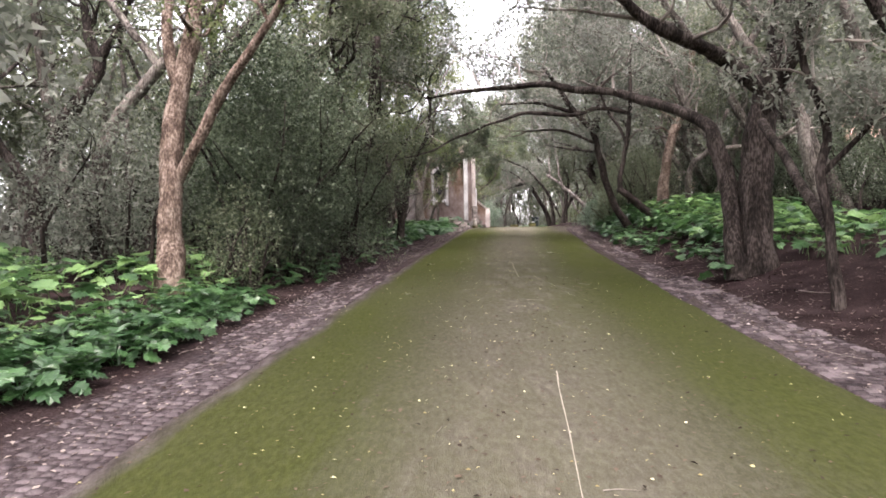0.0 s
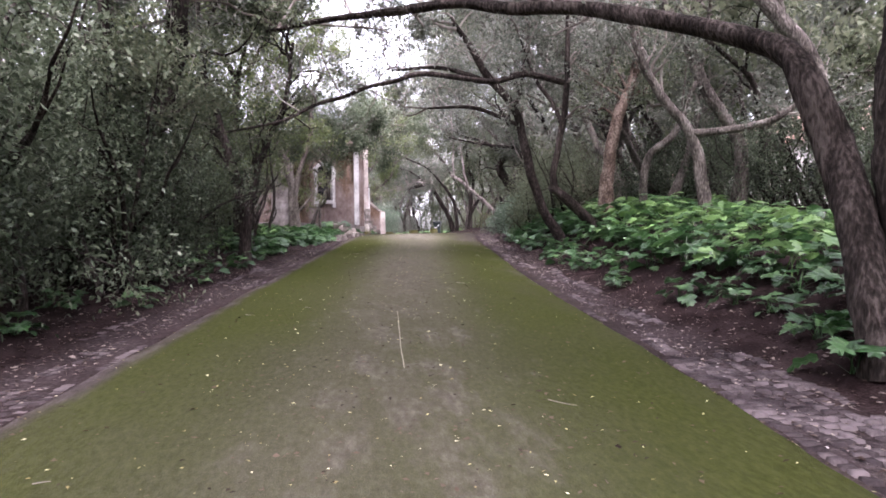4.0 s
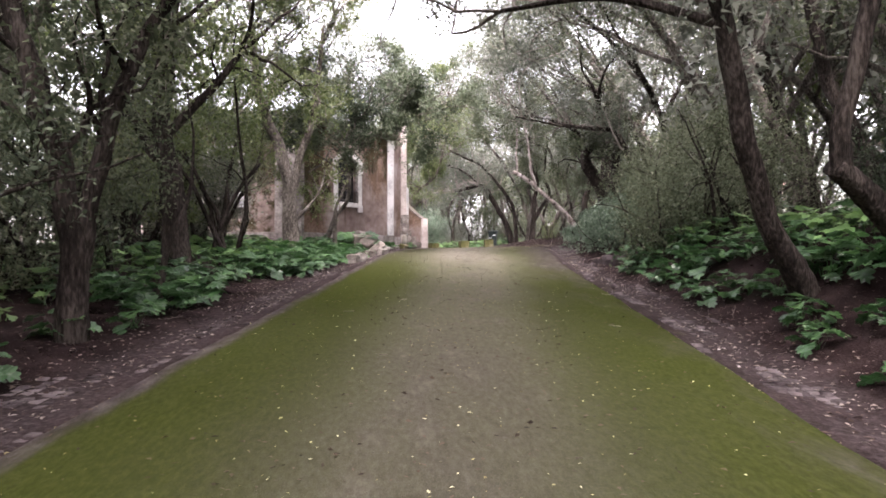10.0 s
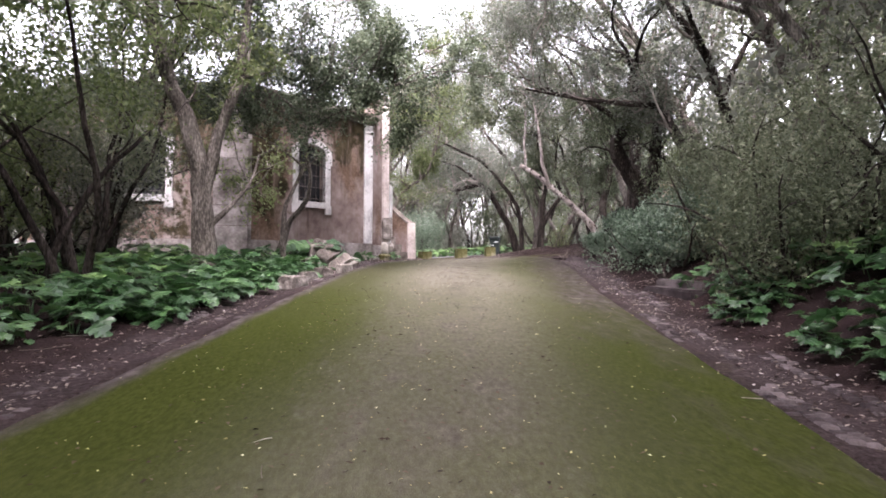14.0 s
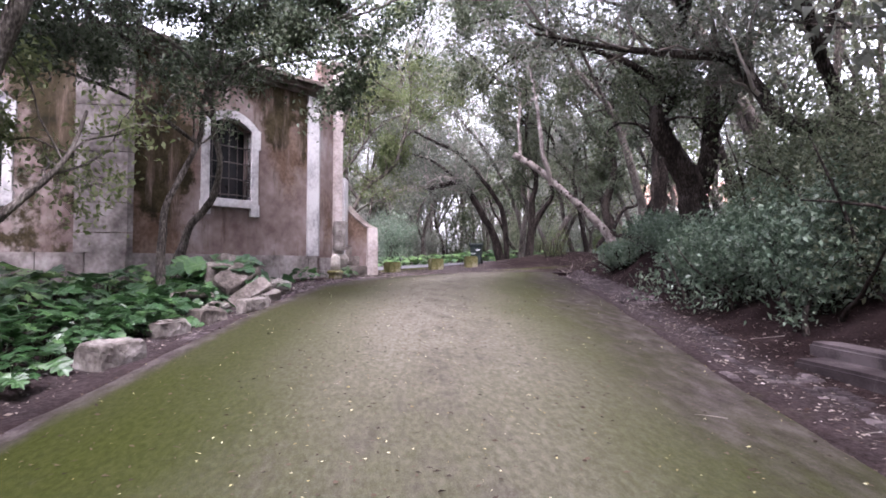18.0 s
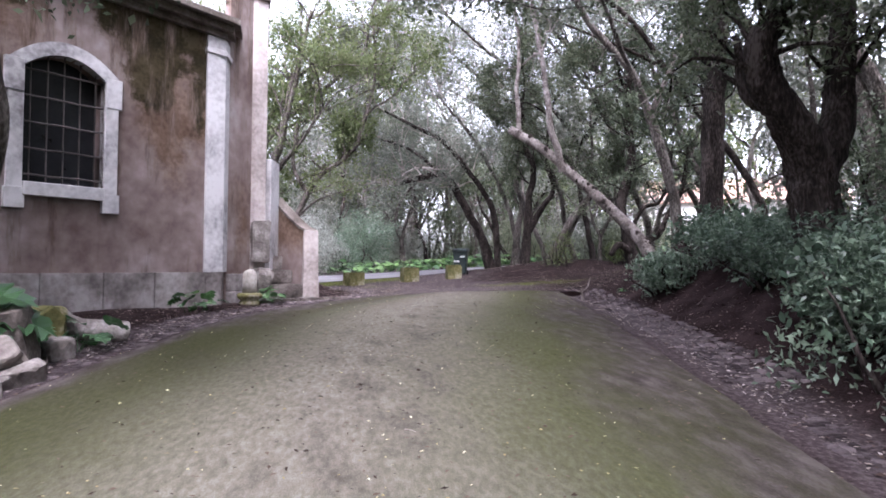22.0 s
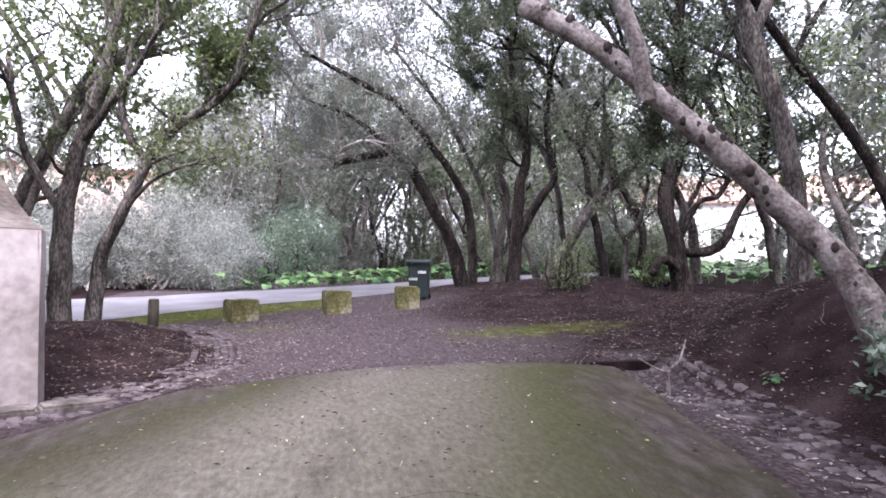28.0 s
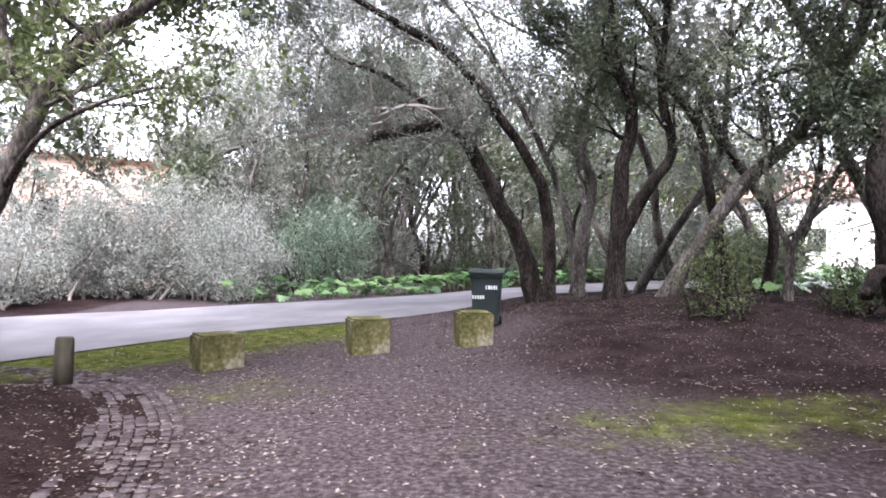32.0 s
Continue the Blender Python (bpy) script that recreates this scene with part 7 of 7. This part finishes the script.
near.sort(key=lambda p: min(abs(p[0] - left_x(p[1])), abs(p[0] - right_x(p[1]))))
joined = near[280:]
for x, y, s, k in near[:280]:
    m = Matrix.Translation((x, y, gz(x, y) - 0.02)) @ Matrix.Rotation(rng.uniform(0, 6.28), 4, 'Z') @ Matrix.Scale(s, 4)
    if k not in used:
        used.add(k)
        PLANTS[k].matrix_basis = m
    else:
        o = copy_thing(PLANTS[k], pose(0, 0, 0))
        o.matrix_basis = m

# the far beds are a carpet of the same leaves
cv, cf, base = [], [], 0
for me in LEAVES[:5]:
    co = np.zeros(len(me.vertices) * 3)
    me.vertices.foreach_get("co", co)
    me.calc_loop_triangles()
    carpet.append((co.reshape(-1, 3), [tuple(t.vertices) for t in me.loop_triangles]))
r = np.random.default_rng(4)
deep = [(x + r.normal(0, 0.11), y + r.normal(0, 0.11), s * r.uniform(0.45, 0.95)) for x, y, s, k in joined for _ in range(8)]
spots = [(x, y) for x, y in zip(r.uniform(-9, 34, 5200), r.uniform(58, 76, 5200)) if far_far(x) + 0.3 < y < far_far(x) + 3.6 and x > 2.2]
spots += [(x, y) for x, y in zip(r.uniform(9, 26, 900), r.uniform(44, 62, 900)) if y < far_near(x) - 0.6 and x > 16.5]
for x, y, s in deep + [(x, y, r.uniform(0.8, 1.4)) for x, y in spots[:1900]]:
    v, f = carpet[r.integers(0, 5)]
    a = r.uniform(0, 6.28)
    e = np.array(Euler((r.uniform(-0.45, 0.45), r.uniform(-0.35, 0.35), a)).to_matrix())
    cv.append((v * s) @ e.T + (x, y, gz(x, y)))
    cf.append(np.array(f) + base)
    base += len(v)
tagged(put("acanthus_carpet", fast_mesh("acanthus_carpet", np.vstack(cv), np.vstack(cf)), "acanthus"), "thick bed of lush green acanthus leaves", "plants", kind="stuff")

# ---- far wood that closes the view ----
r = np.random.default_rng(8)
fc, ft = [], []
for k in range(380):
    a = r.uniform(0, 6.28)
    d = r.uniform(30, 70)
    x, y = 4 + math.cos(a) * d, 40 + math.sin(a) * d * 1.25
    if (left_x(y) - 15 < x < right_x(y) + 17 and -20 < y < 62) or (x > 23 and abs(y - 36) < 8) or lane_band(x)[0] - 1 < y < lane_band(x)[1] + 5:
        continue
    z = gz(x, y)
    h = r.uniform(7, 12)
    ft.append(wander((x, y, z - 0.2), (r.normal(0, 0.15), r.normal(0, 0.15), 1), h, 0.2, 0.05, 6, r, 0.08, 0.0))
    n = 210
    fc.append(np.array((x, y, z + h * 0.66)) + r.normal(0, 1, (n, 3)) * (1.8, 1.8, h * 0.22))
closer = []
for x0, x1, y0, y1, z0, z1, n in ((14.5, 25, 26, 46, 5.5, 13, 44), (-17, -9.5, 17, 38, 4.5, 11, 34), (-4, 36, 74, 92, 7, 19, 110)):
    for k in range(n):
        x, y = r.uniform(x0, x1), r.uniform(y0, y1)
        z = gz(x, y)
        top = r.uniform(z0, z1)
        if abs(x - 30.5) + abs(y - 36) < 9:
            continue
        ft.append(wander((x, y, z - 0.2), (r.normal(0, 0.15), r.normal(0, 0.15), 1), top, 0.14, 0.04, 7, r, 0.1, 0.0))
        closer.append(np.array((x, y, z + top * 0.8)) + r.normal(0, 1, (700, 3)) * (1.5, 1.5, 1.3))
fc = np.vstack(fc)
v, f = tubes(ft, 5, r)
tagged(put("far_trunks", fast_mesh("far_trunks", v, f), "bark"), "far grey trunks of the wood", "trees", kind="stuff")
# The paler grey leaf puts distance haze into the far crowns' colour.
tagged(put("far_crowns", leaf_mesh("far_crowns", fc, 0.36, r, slim=0.7, plain=True), "leaf_grey"), "far grey-green crowns of the wood", "trees", kind="stuff")

tagged(put("far_crowns", leaf_mesh("far_crowns", np.vstack(closer), 0.2, r, slim=0.55, plain=True), "leaf"), "grey-green crowns deeper in the wood", "trees", kind="stuff")

# low thickets close the gaps between the far trunks
th = []
for k in range(420):
    s = k % 3
    if s == 0:
        x, y = r.uniform(-22, 46), r.uniform(75, 90)
    elif s == 1:
        x, y = r.uniform(-24, -12.5), r.uniform(-8, 52)
    else:
        x, y = r.uniform(18.5, 30), r.uniform(-6, 62)
    if (s == 2 and k % 5 < 3) or (s == 0 and k % 2):
        continue
    if lane_band(x)[0] - 1.5 < y < lane_band(x)[1] + 1.5 or abs(x - 30.5) + abs(y - 36) < 11 or abs(x + 9) + abs(y - 77) < 9:
        continue
    h = r.uniform(1.6, 4.6)
    q = r.normal(0, 1, (380, 3)) * (1.5, 1.5, h * 0.34) + (x, y, 0)
    q[:, 2] = np.abs(q[:, 2] + h * 0.3) + gz(x, y)
    th.append(q)
# Thickets take the same leaf colour with haze painted in.
tagged(put("far_thicket", leaf_mesh("far_thicket", np.vstack(th), 0.25, r, slim=0.6, plain=True), "leaf_grey"), "far grey-green thicket between the trunks", "shrubs", kind="stuff")

# ---- fallen leaves ----
def litter(name, n, sampler, size, material, lab, surface, seed, curl=0.3):
    r = np.random.default_rng(seed)
    x, y = sampler(r, n)
    z = surface(x, y)
    a = r.uniform(0, 6.28, len(x))
    L = size * r.uniform(0.5, 1.4, len(x))
    W = L * r.uniform(0.3, 0.6, len(x))
    d = np.stack([np.cos(a), np.sin(a), r.normal(0, 0.12, len(x))], -1)
    s = np.stack([-np.sin(a), np.cos(a), r.normal(0, 0.25, len(x))], -1)
    c = np.stack([x, y, z + 0.006 + 0.25 * W], -1)
    up = np.array((0, 0, 1.0))
    lift = (W * curl * r.uniform(0, 1, len(x)))[:, None] * up
    V = np.stack([c - d * L[:, None] / 2, c + s * W[:, None] / 2 + lift, c + d * L[:, None] / 2, c - s * W[:, None] / 2 + lift], 1).reshape(-1, 3)
    return tagged(put(name, fast_mesh(name, V, np.arange(len(V)).reshape(-1, 4)), material), lab, "leaves", kind="stuff")


def on_drive(r, n):
    y = 45.2 * r.uniform(0, 1, n)
    u = np.clip(r.normal(0.5, 0.27, n), 0.02, 0.98)
    return left_x(y) * (1 - u) + right_x(y) * u, y


def on_banks(r, n):
    y = r.uniform(-1, 48, n)
    d = 0.1 + np.abs(r.normal(0, 1.6, n))
    s = r.uniform(0, 1, n) < 0.5
    return np.where(s, left_x(y) - d, right_x(y) + d), y


def in_gutters(r, n):
    y = np.where(r.uniform(0, 1, n) < 0.55, r.uniform(35, 45.2, n), r.uniform(6, 36, n))
    s = r.uniform(0, 1, n) < 0.25
    d = np.clip(r.normal(0.45, 0.2, n), 0.02, 1.0)
    return np.where(s, left_x(y) - d, right_x(y) + d), y


def on_end(r, n):
    x, y = r.uniform(1.5, 15, 2 * n), r.uniform(44.8, 60, 2 * n)
    drift = 0.5 + 0.28 * np.sin(1.3 * x + 1.7 * np.sin(0.9 * y)) * np.sin(1.1 * y + 0.6 * x) + 0.25 * np.sin(3.1 * x + 2.0 * y) * np.sin(2.7 * y - x) + 0.25 * sstep(8.0, 10.0, x)
    keep = r.uniform(0, 1, 2 * n) < drift
    return x[keep][:n], y[keep][:n]


litter("road_leaves", 3600, on_drive, 0.024, "litter_pale", "scattered pale fallen leaves on the drive", road_surface, 1)
litter("road_litter", 8000, on_drive, 0.036, "litter_dark", "scattered brown leaf scraps on the drive", road_surface, 2)
litter("bank_litter", 32000, on_banks, 0.045, "litter", "dry brown leaf litter along the verges", ground_z, 3)
litter("end_litter", 52000, on_end, 0.036, "litter", "dry leaf litter strewn over gravel and soil", ground_z, 4)
litter("gutter_leaves", 2400, in_gutters, 0.042, "litter_gutter", "bleached fallen leaves lying in the gutters", ground_z, 5)
r = np.random.default_rng(6)
paths = []
for k in range(90):
    x, y = on_banks(r, 1) if k % 3 else on_drive(r, 1)
    x, y = float(x[0]), float(y[0])
    z = (gz(x, y) if k % 3 else float(road_surface(x, y))) + 0.012
    p = wander((x, y, z), (*r.normal(0, 1, 2), 0), r.uniform(0.08, 0.26) * (2.2 if k % 3 else 0.8), 0.004, 0.0015, 5, r, 0.2, 0)
    p[:, 2] = (ground_z(p[:, 0], p[:, 1]) if k % 3 else road_surface(p[:, 0], p[:, 1])) + 0.012
    paths.append(p)
v, f = tubes(paths, 4, r)
tagged(put("fallen_twigs", fast_mesh("fallen_twigs", v, f), "twig"), "thin fallen twigs on drive and verges", "twigs", kind="stuff")

# ---- gutters of small limestone setts ----
def sett_mesh(seed, w=0.088, d=0.072, h=0.05):
    s = random.Random(seed)
    t = 0.82
    lo = [(-w / 2, -d / 2), (w / 2, -d / 2), (w / 2, d / 2), (-w / 2, d / 2)]
    lo = [(x + s.uniform(-0.008, 0.008), y + s.uniform(-0.008, 0.008)) for x, y in lo]
    V = [(x, y, -h) for x, y in lo] + [(x * t, y * t, s.uniform(-0.003, 0.004)) for x, y in lo]
    F = [(0, 1, 5, 4), (1, 2, 6, 5), (2, 3, 7, 6), (3, 0, 4, 7), (4, 5, 6, 7)]
    return np.array(V), np.array(F)


SETTS = [sett_mesh(k) for k in range(8)]
SETT_DATA = []
for k, (v, f) in enumerate(SETTS):
    me = fast_mesh("sett", v, f)
    me.materials.append(M["sett"])
    SETT_DATA.append(me)


def lay(name, rows, lab, near_part, lift=0.004, turn=0.12):
    """rows: places and turns of setts; those in near_part become stones of their own, the rest one joined bed."""
    g = thing(name, (0, 0, 0), lab, "gutter", kind="structure")
    r = random.Random(len(rows))
    V, F, base, singles = [], [], 0, 0
    for x, y, a in rows:
        z = gz(x, y) + lift + r.uniform(-0.012, 0.010)
        a += r.uniform(-turn, turn)
        if near_part(x, y) and singles < 300:
            ob = new("sett", SETT_DATA[r.randrange(8)])
            ob.parent = g
            ob.matrix_basis = Matrix.Translation((x, y, z)) @ Euler((r.uniform(-0.06, 0.06), r.uniform(-0.06, 0.06), a)).to_matrix().to_4x4()
            singles += 1
            continue
        v, f = SETTS[r.randrange(8)]
        c, s = math.cos(a), math.sin(a)
        V.append(np.stack([v[:, 0] * c - v[:, 1] * s + x, v[:, 0] * s + v[:, 1] * c + y, v[:, 2] + z], -1))
        F.append(f + base)
        base += len(v)
    tagged(put("sett_bed", fast_mesh("sett_bed", np.vstack(V), np.vstack(F)), "sett", g), kind="stuff")


def gutter_rows(edge, sign, y0, y1, wide):
    rows, y = [], y0
    while y < y1:
        slope = float(edge(y + 0.1) - edge(y - 0.1)) / 0.2
        a = math.atan(slope)
        for k in range(int(wide / 0.092)):
            off = (0.30 * float(sstep(35, 37, y)) if sign > 0 else 0.0) + 0.092 * k + 0.01 * math.sin(y * 7 + k)
            if off > 0.95:
                break
            buried = 0.5 + 0.5 * noise.noise((y * 0.8, k * 0.35, sign * 5))
            if random.random() < 0.05 + 0.25 * (k / (wide / 0.092)) ** 3 or buried > (0.40 if 11 < y < 36 else (0.64 if sign < 0 else (0.86 if y > 36 else 0.58))):
                continue
            rows.append((float(edge(y)) + sign * off, y + (0.038 if k % 2 else 0), -a))
        y += 0.078
    return rows


random.seed(3)
lay("gutter_left", gutter_rows(left_x, -1, 0.5, 42.3, 0.85), "sunken gutter of small pinkish-grey stone setts", lambda x, y: 2.0 < y < 7.5)
lay("gutter_right", gutter_rows(right_x, 1, 0.5, 45.3, 0.85), "sunken gutter of small grey stone setts with leaf litter", lambda x, y: 38.0 < y < 41.5, 0.016)
ring = []
line = curve_points([(float(ring_x(y)) - 0.33, y, 0, 0) for y in (42.75, 43.5, 44.4, 45.3, 46.2, 47.1, 48.25, 49.1, 50.15)] + [(2.95, 50.66, 0, 0), (2.2, 51.3, 0, 0), (1.2, 51.75, 0, 0), (0.0, 52.0, 0, 0)], 136)[:, :2]
for p, q in zip(line, line[1:]):
    d = (q - p) / np.linalg.norm(q - p)
    for j in range(8):
        lost = 0.5 + 0.5 * noise.noise((p[0] * 1.1, p[1] * 1.1, j * 0.45))
        if random.random() > 0.04 + 0.02 * j and (j < 2 or lost < 0.80 - 0.035 * j):
            c = p + np.array((d[1], -d[0])) * (0.33 - 0.093 * j) + d * (0.04 if j % 2 else 0)
            if not on_road(c[0], c[1], 0.05):
                ring.append((float(c[0]), float(c[1]), math.atan2(d[1], d[0]) - 1.571))
lay("kerb_ring", ring, "curved gutter of small dark stone setts round a mound of soil", lambda x, y: y > 46.4, 0.012, 0.3)
